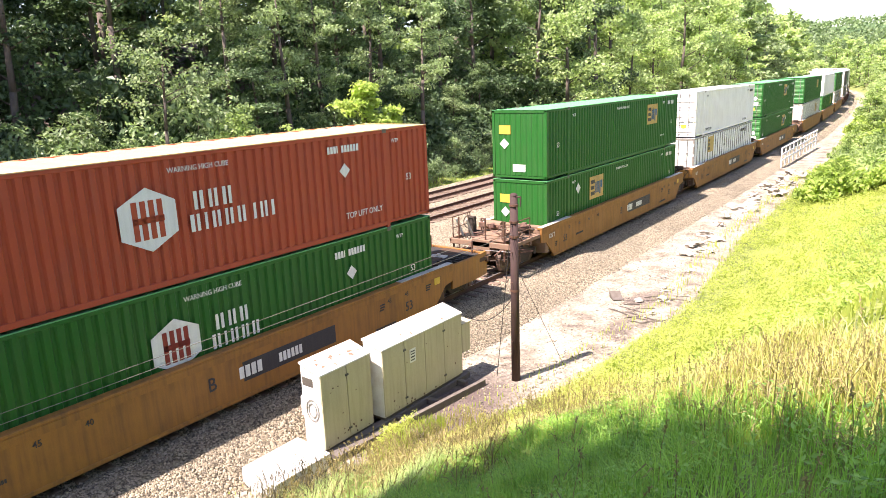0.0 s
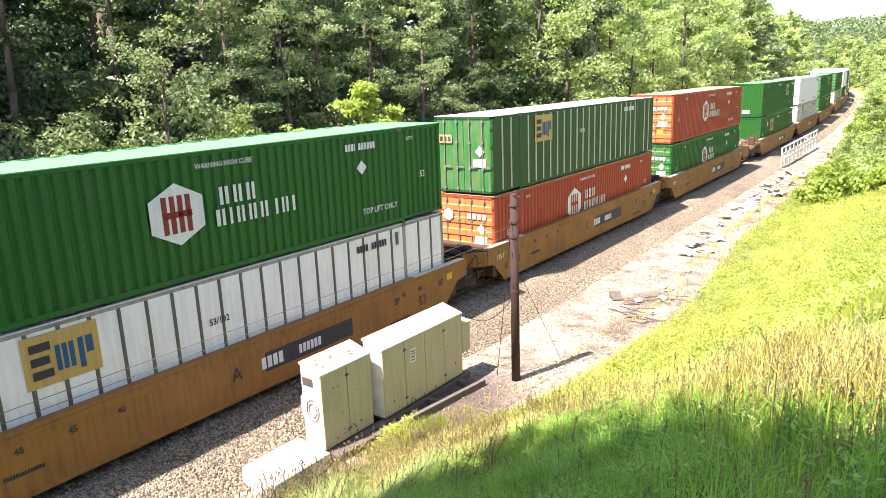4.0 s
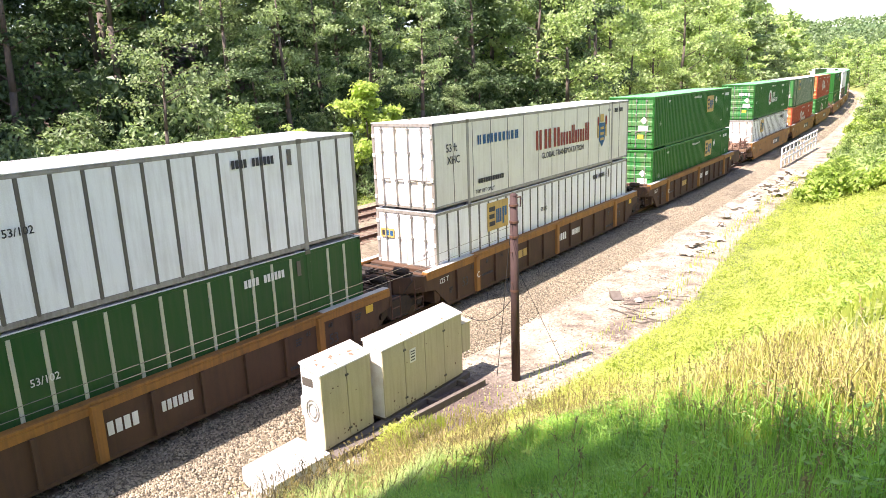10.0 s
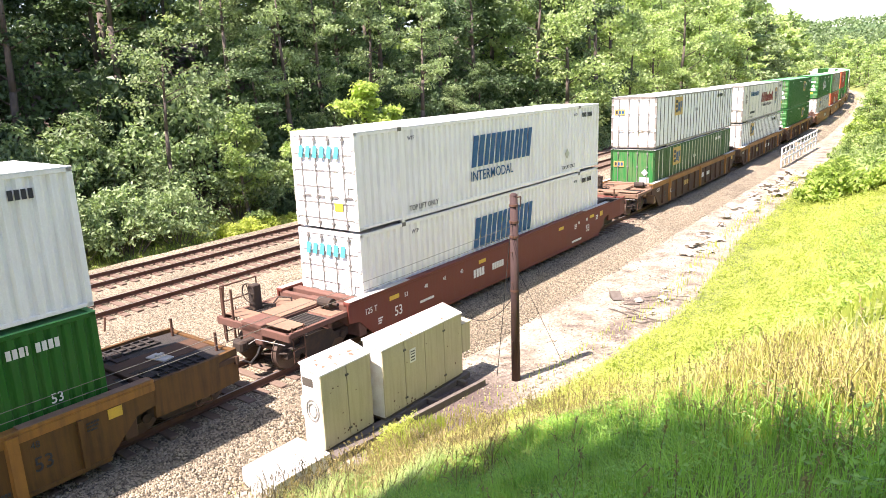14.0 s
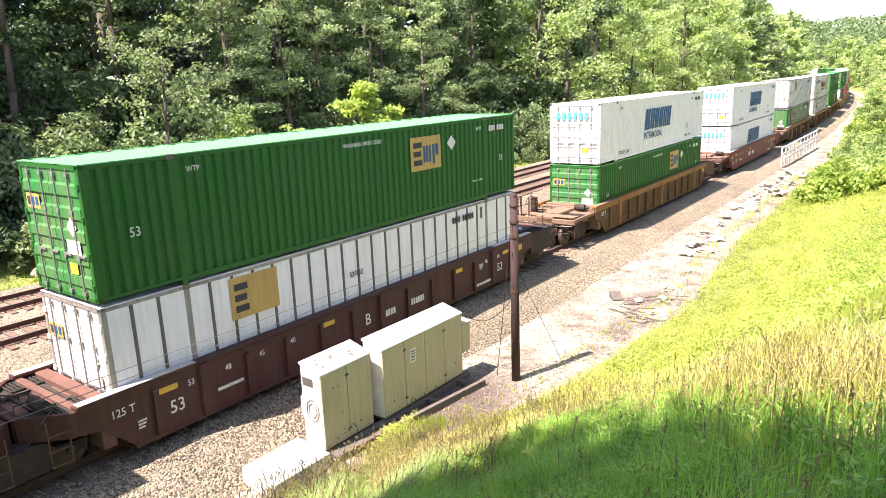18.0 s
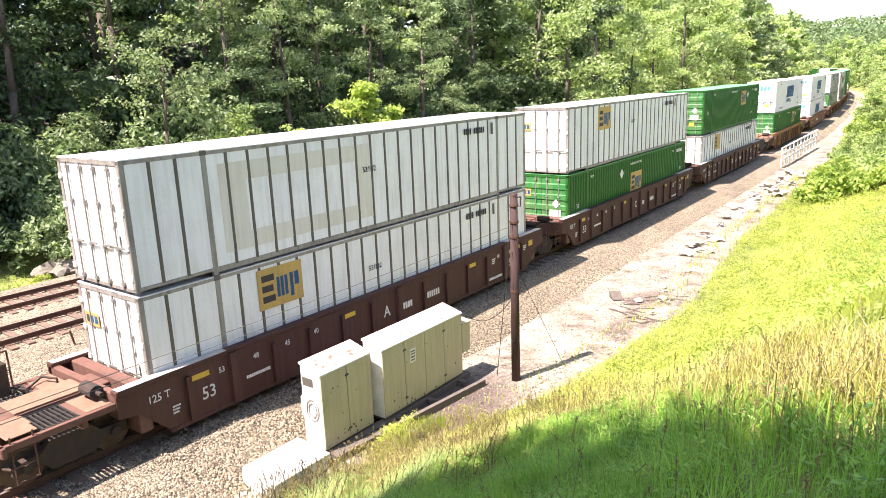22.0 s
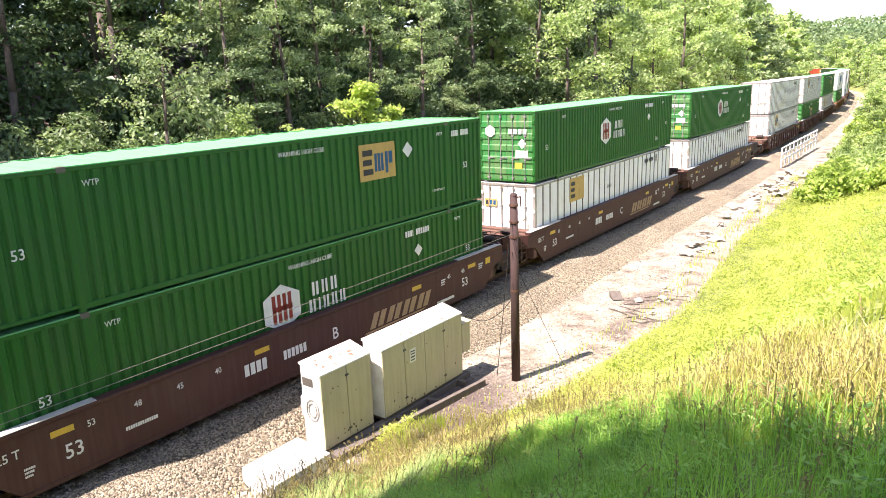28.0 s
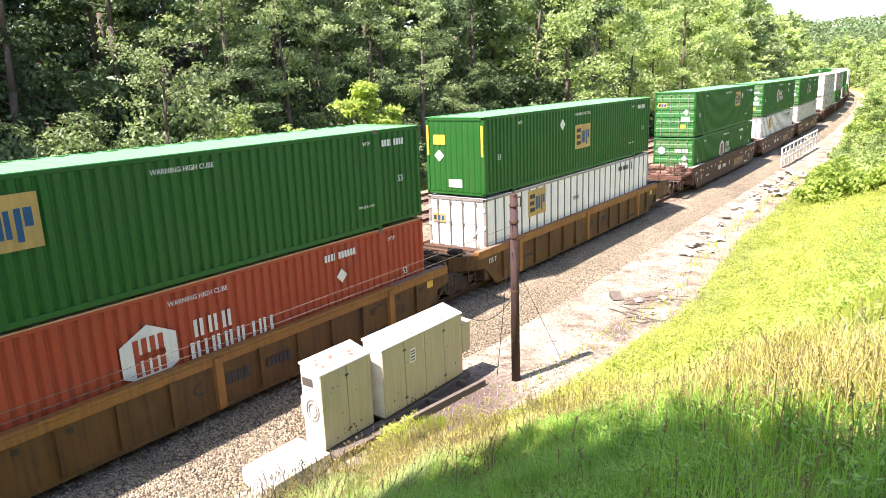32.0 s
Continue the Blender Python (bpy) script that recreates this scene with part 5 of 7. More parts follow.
# rear end of the stack at 0 s, upper and lower container, car, ends (rear, front), unit letter
STACKS = [
    (-320.4, ("green", "amber"), ("orange", "hexlong"), "ochre_ribbed", "art", "art", "C"),
    (-300.6, ("green", "amber"), ("white", "amber"), "ochre_ribbed", "art", "end", "B"),
    (-276.2, ("green", "amber"), ("green", "hex"), "maroon_smooth", "end", "art", "B"),
    (-256.2, ("green", "hex"), ("white", "amberhalf"), "maroon_smooth", "art", "art", "C"),
    (-236.4, ("green", "hex"), ("white", "plain"), "maroon_smooth", "art", "end", "A"),
    (-212.3, ("white", "patch"), ("white", "amber"), "maroon_ribbed", "end", "art", "A"),
    (-192.5, ("white", "amber"), ("green", "amber"), "maroon_ribbed", "art", "art", "C"),
    (-172.8, ("green", "amber"), ("white", "amberhalf"), "maroon_ribbed", "art", "end", "B"),
    (-148.9, ("pale", "slant"), ("green", "amber"), "ochre_ribbed", "end", "end", ""),
    (-125.1, ("pale", "slant"), ("pale", "slant"), "red_smooth", "end", "end", ""),
    (-101.3, ("white", "amber"), ("darkpost", "amber"), "yellow_ribbed", "end", "art", ""),
    (-81.6, ("reefer", "crest"), ("white", "amber"), "yellow_ribbed", "art", "art", ""),
    (-61.7, ("green", "amber"), ("green", "amber"), "yellow_ribbed", "art", "end", ""),
    (-37.8, ("green", "hexlong"), ("white", "amber"), "yellow_smooth", "end", "art", "A"),
    (-18.5, ("darkpost", "amber"), ("orange", "hexlong"), "yellow_smooth", "art", "art", "C"),
    (1.0, ("orange", "hexlong"), ("green", "hex"), "yellow_smooth", "art", "end", "B"),
    (25.0, ("green", "amber"), ("green", "amber"), "yellow_smooth", "end", "art", "B"),
    (44.9, ("pale", "plain"), ("white", "amberhalf"), "yellow_smooth", "art", "art", ""),
    (64.5, ("green", "amber"), ("green", "amber"), "yellow_smooth", "art", "end", ""),
    (88.2, ("green", "amber"), ("white", "amber"), "yellow_smooth", "end", "art", ""),
    (108.0, ("pale", "plain"), ("green", "amber"), "yellow_smooth", "art", "art", ""),
    (127.8, ("green", "amber"), ("white", "amber"), "yellow_smooth", "art", "end", ""),
    (151.8, ("white", "plain"), ("white", "plain"), "maroon_ribbed", "end", "art", ""),
    (171.6, ("darkpost", "amber"), ("white", "plain"), "maroon_ribbed", "art", "art", ""),
    (191.4, ("pale", "plain"), ("pale", "plain"), "maroon_ribbed", "art", "end", ""),
    (215.4, ("pale", "plain"), ("orange", "hex"), "maroon_smooth", "end", "art", ""),
    (235.2, ("white", "amber"), ("white", "amber"), "maroon_smooth", "art", "art", ""),
    (255.0, ("white", "amber"), ("green", "amber"), "maroon_smooth", "art", "end", ""),
    (279.0, ("pale", "plain"), ("white", "plain"), "yellow_ribbed", "end", "art", ""),
    (298.8, ("white", "amber"), ("white", "plain"), "yellow_ribbed", "art", "art", ""),
    (318.6, ("white", "plain"), ("pale", "plain"), "yellow_ribbed", "art", "end", ""),
    (342.6, ("pale", "plain"), ("white", "plain"), "yellow_ribbed", "end", "end", ""),
]
LOGOS = {(-320.4, 1): -4.7, (-300.6, 1): -0.85, (-192.5, 0): -0.83, (25.0, 1): 3.2, (25.0, 0): -3.93}
NOSES = {(-300.6, 1): "striped", (25.0, 1): "plain", (25.0, 0): "plain"}


def build_train():
    for s, upper, lower, style, rear, front, letter in STACKS:
        near = s < 70
        car = well_car(style, rear, front, letter, near)
        TRAIN.append((car, s + HL, 0.0))
        TRAIN.append((container(*lower, 0, NOSES.get((s, 0), ""), near, LOGOS.get((s, 0))), s + HL, LIFT))
        TRAIN.append((container(*upper, 1, NOSES.get((s, 1), ""), near, LOGOS.get((s, 1))), s + HL, LIFT + CHT + 0.004))


build_train()

# ---- trackside things ----
def signal_cabinet(label, x0, x1, y0, y1, z0, z1, doors, back):
    """A shallow steel relay case whose roof slopes down to its long door side, which faces +x."""
    ob = thing("signal_cabinet", label, "cabinet", "relay cabinets beside the track")
    zb = z1 + back
    # White ends and lid have sunlight in their colour; doors are cream.
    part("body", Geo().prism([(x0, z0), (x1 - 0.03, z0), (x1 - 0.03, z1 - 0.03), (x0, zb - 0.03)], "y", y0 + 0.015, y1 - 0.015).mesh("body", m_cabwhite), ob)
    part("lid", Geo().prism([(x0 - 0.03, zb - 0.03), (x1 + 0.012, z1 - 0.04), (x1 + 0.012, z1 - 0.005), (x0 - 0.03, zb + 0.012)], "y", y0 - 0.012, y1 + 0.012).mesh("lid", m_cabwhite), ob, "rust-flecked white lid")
    part("base_skirt", Geo().box(x0 + 0.03, x1 - 0.06, y0 + 0.04, y1 - 0.04, z0 - 0.07, z0 + 0.002).mesh("base_skirt", m_timber), ob, "dark base under the case")
    w = (y1 - y0 - 0.03) / doors
    for i in range(doors):
        a = y0 + 0.015 + i * w
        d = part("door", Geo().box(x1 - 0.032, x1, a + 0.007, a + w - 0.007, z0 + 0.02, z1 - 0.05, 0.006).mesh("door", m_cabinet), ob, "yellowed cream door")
        hs = a + w - 0.03 if i % 2 == 0 else a + 0.03
        for z in (z0 + 0.22, z1 - 0.3):
            part("latch", Geo().box(x1, x1 + 0.022, hs - 0.022, hs + 0.022, z, z + 0.055, 0.006).mesh("latch", m_postgrey), d, "dark latch")
    rr = random.Random(int(y0 * 10))
    spot = cached("rust_spot", lambda: Geo().rod((0, 0, 0), (0.004, 0, 0), 0.02, 7).mesh("rust_spot", m_rail))
    for _ in range(16):
        part("rust_spot", spot, ob, at=Matrix.Translation((x1, rr.uniform(y0 + 0.1, y1 - 0.1), z0 + 0.06 + (z1 - z0 - 0.3) * rr.random() ** 3.0)) @ Matrix.Diagonal((1, rr.uniform(0.5, 1.5), rr.uniform(0.5, 1.8), 1)))
    flake = cached("rust_flake", lambda: Geo().prism([(-0.06, -0.03), (0.0, -0.05), (0.07, -0.01), (0.04, 0.04), (-0.03, 0.05)], "z", 0.0, 0.004).mesh("rust_flake", m_deck))
    tilt = math.atan2(back + 0.02, x1 - x0 + 0.04)
    for _ in range(14 if doors == 2 else 3):
        x = x1 - (x1 - x0) * (0.15 + 0.7 * rr.random())
        z = z1 - 0.005 + (back + 0.017) * (x1 + 0.012 - x) / (x1 - x0 + 0.042)
        part("rust_flake", flake, ob, at=Matrix.Translation((x, rr.uniform(y0 + 0.15, y1 - 0.1), z + 0.002)) @ Matrix.Rotation(tilt, 4, "Y") @ Matrix.Rotation(rr.uniform(0, 6), 4, "Z") @ Matrix.Diagonal((rr.uniform(0.4, 1.3), rr.uniform(0.4, 1.1), 1, 1)))
    return ob


big_cab = signal_cabinet("long cream steel relay cabinet on timber beams", 3.55, 4.17, 11.4, 14.68, -0.6, 1.2, 4, 0.16)
flat_side(rect(12.42, 0.5, 0.24, 0.36), m_mark, big_cab, 4.174, "notice", "small white notice")
for z in (0.55, 0.63, 0.71, 0.78):
    flat_side(rect(12.46, z, 0.16, 0.028), m_markdark, big_cab, 4.179, "notice_line")
side_box = Geo().box(3.62, 4.16, 14.7, 15.08, -0.02, 0.82, 0.01).prism([(3.58, 0.82), (4.2, 0.82), (4.2, 0.85), (3.58, 0.9)], "y", 14.69, 15.12).mesh("side_box", m_cabinet)
part("side_box", side_box, big_cab, "small cream box on the cabinet's end")
part("conduit", Geo().pipe([(3.75, 11.36, -0.55), (3.75, 11.36, 0.9), (3.75, 11.42, 1.0)], 0.03, 8).mesh("conduit", m_steel), big_cab, "grey steel conduit")
small_cab = signal_cabinet("short cream relay cabinet with rust-flecked lid", 3.4, 4.04, 9.52, 11.15, -0.63, 1.22, 2, 0.17)
flat_end(rect(3.44, 0.86, 0.34, 0.2), m_postgrey, small_cab, 9.532, "vent", "dark vent opening")
g = Geo()
for i in range(14):
    a, b = 2 * math.pi * i / 14, 2 * math.pi * (i + 1) / 14
    for r in (0.2, 0.13):
        g.rod((3.72 + r * math.cos(a), 9.52, 0.3 + 1.3 * r * math.sin(a)), (3.72 + r * math.cos(b), 9.52, 0.3 + 1.3 * r * math.sin(b)), 0.012, 5)
part("emblem_ring", g.mesh("emblem_ring", m_steel), small_cab, "grey ring marking on the end")
part("junction_box", Geo().box(3.2, 3.4, 9.62, 9.98, 0.0, 0.5, 0.02).box(3.16, 3.2, 9.7, 9.9, 0.1, 0.36, 0.015).mesh("junction_box", m_cabwhite), small_cab, "white junction box on the cabinet's back")

beams = thing("beam_rack", "old grey timber beams under the relay cabinets", "beams")
for x in (3.5, 3.98):
    part("beam", Geo().box(x, x + 0.2, 9.6, 15.0, -0.92, -0.68, 0.02).mesh("beam", m_timber), beams)
for y in (11.75, 13.0, 14.35):
    part("cross_beam", Geo().box(3.45, 4.45, y, y + 0.16, -0.86, -0.7, 0.015).mesh("cross_beam", m_timber), beams)
for ax, ay, bx, by, r in ((4.46, 11.2, 4.82, 14.75, 0.07), (4.3, 9.55, 4.42, 11.25, 0.12)):
    log = thing("timber_beam", "split grey timber lying beside the relay cabinets", "beam", "loose timbers")
    d = Vector((bx - ax, by - ay, 0)).normalized()
    n = Vector((d.y, -d.x, 0)) * r
    g = Geo()
    for k in range(4):
        a, b = Vector((ax, ay, 0)).lerp(Vector((bx, by, 0)), k / 4), Vector((ax, ay, 0)).lerp(Vector((bx, by, 0)), (k + 1) / 4)
        w0, w1 = 1 + 0.12 * math.sin(3 * k), 1 + 0.12 * math.sin(3 * k + 3)
        lo, hi = -0.86, -0.66
        q = [(a - n * w0, lo), (a + n * w0, lo), (a + n * w0 * 0.85, hi), (a - n * w0 * 0.85, hi)]
        t = [(b - n * w1, lo), (b + n * w1, lo), (b + n * w1 * 0.85, hi), (b - n * w1 * 0.85, hi)]
        P = lambda v: (v[0].x, v[0].y, v[1])
        for i in range(4):
            j = (i + 1) % 4
            g.face(P(q[i]), P(q[j]), P(t[j]), P(t[i]))
        if k == 0:
            g.face(*[P(v) for v in q])
        if k == 3:
            g.face(*[P(v) for v in t])
    part("beam", g.mesh("beam", m_timber), log)
slab = thing("concrete_slab", "bleached white concrete slab lying by the cabinets", "slab", me=Geo().prism([(3.2, -0.95), (4.34, -0.95), (4.32, -0.52), (3.24, -0.46)], "y", 7.85, 9.4).mesh("concrete_slab", m_concretepale))

pole = thing("signal_pole", "dark rusty steel pole with bands and cut-off top", "pole", at=Matrix.Translation((5.4, 15.5, -0.82)))
part("shaft", Geo().rod((0, 0, -0.2), (0.0, 0.0, 5.25), 0.125, 16, 0.105).mesh("shaft", m_pole, True), pole)
part("cap", Geo().rod((0, 0, 5.25), (0.0, 0, 5.3), 0.115, 16, 0.06).mesh("cap", m_pole), pole)
for z in (4.1, 4.5, 4.95, 2.6):
    part("band", cached("band", lambda: Geo().rod((0, 0, 0), (0, 0, 0.06), 0.128, 16).mesh("band", m_rail)), pole, "rusty steel band", Matrix.Translation((0, 0, z)))
part("bracket", Geo().pipe([(0.1, 0, 5.2), (0.22, 0, 5.22), (0.2, 0, 4.95)], 0.02).mesh("bracket", m_pole), pole)
for i in range(9):
    part("step", cached("polestep", lambda: Geo().rod((0, -0.1, 0), (0, -0.22, 0), 0.01, 5).mesh("step", m_rail)), pole, at=Matrix.Translation((0, 0, 1.2 + i * 0.42)) @ Matrix.Rotation(math.pi * (i % 2), 4, "Z"))


def cable(name, label, pts, r):
    return thing(name, label, "cable", me=Geo().pipe(pts, r, 5).mesh(name, m_wire if name == "line_wire" else m_hose))


def sag(a, b, d, n=14):
    a, b = Vector(a), Vector(b)
    return [tuple(a.lerp(b, i / n) - Vector((0, 0, d * 4 * (i / n) * (1 - i / n)))) for i in range(n + 1)]


cable("line_wire", "thin dark wire strung from the pole along the track", sag((5.4, 15.4, 3.62), (5.2, -14, 3.75), 0.22), 0.006)
cable("line_wire", "thin dark wire strung from the pole along the track", sag((5.4, 15.4, 3.4), (5.2, -14, 3.66), 0.2), 0.006)
cable("drop_cable", "dark cable hanging from the pole to the ground", sag((5.3, 15.45, 3.3), (4.9, 15.3, -0.75), 0.05) , 0.011)
cable("cabinet_cable", "thin cable looped from the pole to the cabinet", sag((5.3, 15.5, 1.55), (4.0, 15.2, 0.9), 0.35), 0.012)
cable("guy_wire", "thin guy wire from the pole to the ground", sag((5.42, 15.6, 2.4), (6.1, 17.0, -0.75), 0.0, 3), 0.008)

# white railing where the line crosses a culvert
railing = thing("culvert_railing", "white painted steel railing beside the track", "railing")
ra, rb = Vector((1.95, 63.4, -0.5)), Vector((1.62, 80.2, -0.35))
for i in range(11):
    p = ra.lerp(rb, i / 10)
    part("railing_post", cached("rpost", lambda: Geo().box(-0.05, 0.05, -0.05, 0.05, -0.3, 1.42, 0.01).mesh("railing_post", m_fence)), railing, at=Matrix.Translation(p))
for z in (1.32, 0.78):
    q = Vector((0, 0, z))
    part("railing_bar", Geo().rod(ra + q, rb + q, 0.065, 8).mesh("railing_bar", m_fence), railing)
part("toe_board", Geo().rod(ra + Vector((0, 0, 0.3)), rb + Vector((0, 0, 0.3)), 0.07, 6).mesh("toe_board", m_fence), railing)


def rock(label, x, y, r, flat=0.5, seed=1, sink=0.3, mat=None):
    rng = random.Random(seed)
    bm = bmesh.new()
    bmesh.ops.create_icosphere(bm, subdivisions=3, radius=1.0)
    off = Vector((rng.uniform(0, 50), rng.uniform(0, 50), 0))
    sx, sy = rng.uniform(0.8, 1.3), rng.uniform(0.7, 1.2)
    for v in bm.verts:
        d = 0.75 + 0.55 * noise.cell(v.co * 1.4 + off) + 0.2 * noise.noise(v.co * 3 + off)
        v.co = Vector((v.co.x * sx * d, v.co.y * sy * d, v.co.z * flat * d)) * r
    me = bpy.data.meshes.new("rock")
    bm.to_mesh(me)
    bm.free()
    me.materials.append(mat or m_rock)
    z = float(height(x, y))
    thing("rock", label, "rock", "broken rocks on the verge", Matrix.Translation((x, y, z + r * flat * (1 - sink) * 0.5)) @ Matrix.Rotation(rng.uniform(0, 6), 4, "Z"), me)


for i, (px, py, r, fl) in enumerate(((4.75, 31.6, 0.34, 0.4), (4.7, 33.4, 0.5, 0.4), (5.35, 32.6, 0.42, 0.35), (4.3, 35.8, 0.42, 0.5), (5.0, 35.0, 0.5, 0.3), (4.2, 38.6, 0.55, 0.5), (4.0, 40.6, 0.5, 0.7), (3.7, 42.6, 0.6, 0.6), (4.4, 43.4, 0.7, 0.6), (4.1, 46.0, 0.7, 0.55), (3.6, 48.0, 0.6, 0.6), (4.6, 49.5, 0.8, 0.5), (3.6, 52.0, 0.7, 0.6), (4.4, 54.0, 0.8, 0.5), (3.5, 56.5, 0.6, 0.6), (4.4, 58.5, 0.7, 0.5), (3.4, 60.0, 0.6, 0.5), (6.3, 24.4, 0.26, 0.4), (6.0, 25.6, 0.22, 0.5), (5.6, 23.9, 0.18, 0.5), (6.5, 22.9, 0.2, 0.4), (5.2, 27.2, 0.2, 0.5), (5.9, 28.8, 0.24, 0.4))):
    rock("pale angular broken rock on the dirt verge", px, py, r * (0.78 if py > 38 else 1.0), fl, i + 20)
rng = random.Random(61)
for i in range(16):
    px, py = rng.uniform(5.3, 6.9), rng.uniform(20.4, 25.4)
    a, n = rng.uniform(-0.5, 0.9), rng.uniform(0.25, 0.7)
    thing("stick", "bleached grey stick lying on the dirt", "stick", "dead sticks on the verge", pose(px, py, float(height(px, py)) + 0.015, rng.uniform(-4, 4), 0, math.degrees(a)), Geo().pipe([(-n, 0, 0), (-n * 0.3, rng.uniform(-0.08, 0.08), 0.03), (n * 0.4, rng.uniform(-0.08, 0.08), 0.02), (n, 0, 0)], 0.018, 5).mesh("stick", m_timber))
rock("weathered grey boulder on the grass by the far track", -17.9, 13.6, 0.95, 0.6, 77, 0.2, m_boulder)
thing("scrap_plate", "bent pale scrap plate lying on the dirt", "scrap", me=Geo().prism([(-0.28, 0.0), (0.26, 0.0), (0.3, 0.2), (0.24, 0.24), (-0.05, 0.07), (-0.3, 0.05)], "y", -0.2, 0.2).mesh("scrap_plate", m_timber), at=pose(4.75, 23.8, float(height(4.75, 23.8)), 0, 0, 130))
for i, (px, py) in enumerate(((-7.3, 10.3), (-7.1, 14.8), (-7.4, 21.0), (-7.2, 31.0), (-7.0, 9.2))):
    thing("marker_stake", "short rusty steel stake beside the far track", "stake", "stakes", Matrix.Translation((px, py, -0.3)) @ Matrix.Rotation(0.08 * (i - 2), 4, "X"), Geo().rod((0, 0, -0.2), (0, 0, 0.55), 0.035, 8).mesh("marker_stake", m_rail))
# ---- plants ----
def leaf_cloud(rng, centers, per, spread, size, up=0.4, stretch=1.7, flat=0.75):
    """Leaf quads scattered round the clump centres; returns vertices and faces."""
    c = np.repeat(np.asarray(centers), per, axis=0)
    n = len(c)
    d = rng.normal(size=(n, 3))
    d /= np.linalg.norm(d, axis=1)[:, None] + 1e-6
    p = c + d * (spread * rng.random((n, 1)) ** 0.5) * np.array([1, 1, flat])
    nrm = rng.normal(size=(n, 3)) + d * 0.5 + np.array([0, 0, up])
    nrm /= np.linalg.norm(nrm, axis=1)[:, None]
    a = np.cross(nrm, rng.normal(size=(n, 3)))
    a /= np.linalg.norm(a, axis=1)[:, None] + 1e-6
    b = np.cross(nrm, a)
    s = size * (0.65 + 0.7 * rng.random((n, 1)))
    tip, base = p + a * s * stretch * 0.5, p - a * s * stretch * 0.5
    l = p + b * s * 0.5 + nrm * s * 0.15 - a * s * 0.1
    r = p - b * s * 0.5 + nrm * s * 0.15 - a * s * 0.1
    v = np.stack([base, r, tip, l], 1).reshape(-1, 3)
    f = np.arange(4 * n).reshape(-1, 4)
    return v, f


def crown_mesh(name, v, f, mat):
    me = bpy.data.meshes.new(name)
    me.from_pydata(v.tolist(), [], f.tolist())
    me.materials.append(mat)
    return me


def tree_proto(seed, h, r, mat, clumps, per, size, low=0.3, label="leafy broadleaf tree", bare=False):
    """A broadleaf tree at the origin: tapered trunk, limbs, and a ragged crown of leaves."""
    rng = np.random.default_rng(seed)
    rr = random.Random(seed)
    ob = thing("tree", label, "tree", "woodland trees")
    g = Geo()
    bend = [(0, 0, -0.6)]
    for i in range(1, 7):
        bend.append((bend[-1][0] + rr.uniform(-0.18, 0.18), bend[-1][1] + rr.uniform(-0.18, 0.18), h * 0.93 * i / 6))
    r0 = 0.012 * h + 0.05
    for i in range(6):
        g.rod(bend[i], bend[i + 1], r0 * (1 - i / 6.6), 7, r0 * (1 - (i + 1) / 6.6))
    centers = []
    limbs = 13
    for i in range(limbs):
        t = low + (0.95 - low) * (i + rr.random()) / limbs
        k = min(5, int(t * 6))
        o = Vector(bend[k]).lerp(Vector(bend[k + 1]), t * 6 - k)
        a = rr.uniform(0, 6.283)
        shape = math.sin(math.pi * min(1, max(0.12, (t - low) / (1 - low) * 0.8 + 0.22)))
        reach = r * shape * rr.uniform(0.7, 1.15)
        e = o + Vector((math.cos(a) * reach, math.sin(a) * reach, reach * rr.uniform(0.1, 0.6)))
        m = o.lerp(e, 0.5) + Vector((0, 0, reach * 0.08))
        g.rod(o, m, r0 * 0.34 * (1 - t * 0.6), 4, r0 * 0.2 * (1 - t * 0.6))
        g.rod(m, e, r0 * 0.2 * (1 - t * 0.6), 3, 0.012)
        for _ in range(max(1, clumps // limbs)):
            u = rr.uniform(0.35, 1.08)
            c = o.lerp(e, u) + Vector((rr.gauss(0, 0.13 * r), rr.gauss(0, 0.13 * r), rr.gauss(0, 0.1 * r) + 0.1))
            centers.append(tuple(c))
    part("trunk", g.mesh("trunk", m_bark, True), ob, "grey-brown trunk and limbs")
    v, f = leaf_cloud(rng, centers, per, r * 0.3, size, 0.9, 1.7, 0.4)
    part("crown", crown_mesh("crown", v, f, mat), ob, "ragged leafy crown")
    return ob


def bush_proto(seed, r, h, mat, clumps, per, size, label, category="bush", group="shrubs", stretch=1.7):
    rng = np.random.default_rng(seed)
    rr = random.Random(seed)
    ob = thing("bush", label, category, group)
    g = Geo()
    centers = []
    for i in range(clumps):
        a, q = rr.uniform(0, 6.283), r * rr.random() ** 0.6
        z = h * (1 - 0.55 * (q / r) ** 2) * rr.uniform(0.35, 1.0)
        c = (math.cos(a) * q, math.sin(a) * q, z)
        centers.append(c)
        if i % 3 == 0:
            g.rod((c[0] * 0.2, c[1] * 0.2, -0.3), c, 0.025, 5, 0.008)
    part("woody_base", g.mesh("woody_base", m_bark), ob, "thin woody stems")
    v, f = leaf_cloud(rng, centers, per, 0.33 * r ** 0.6, size, 0.6, stretch)
    part("leaves", crown_mesh("leaves", v, f, mat), ob, "dense green leaves")
    return ob


def p_all(used, protos):
    return all(p in used for p in protos)


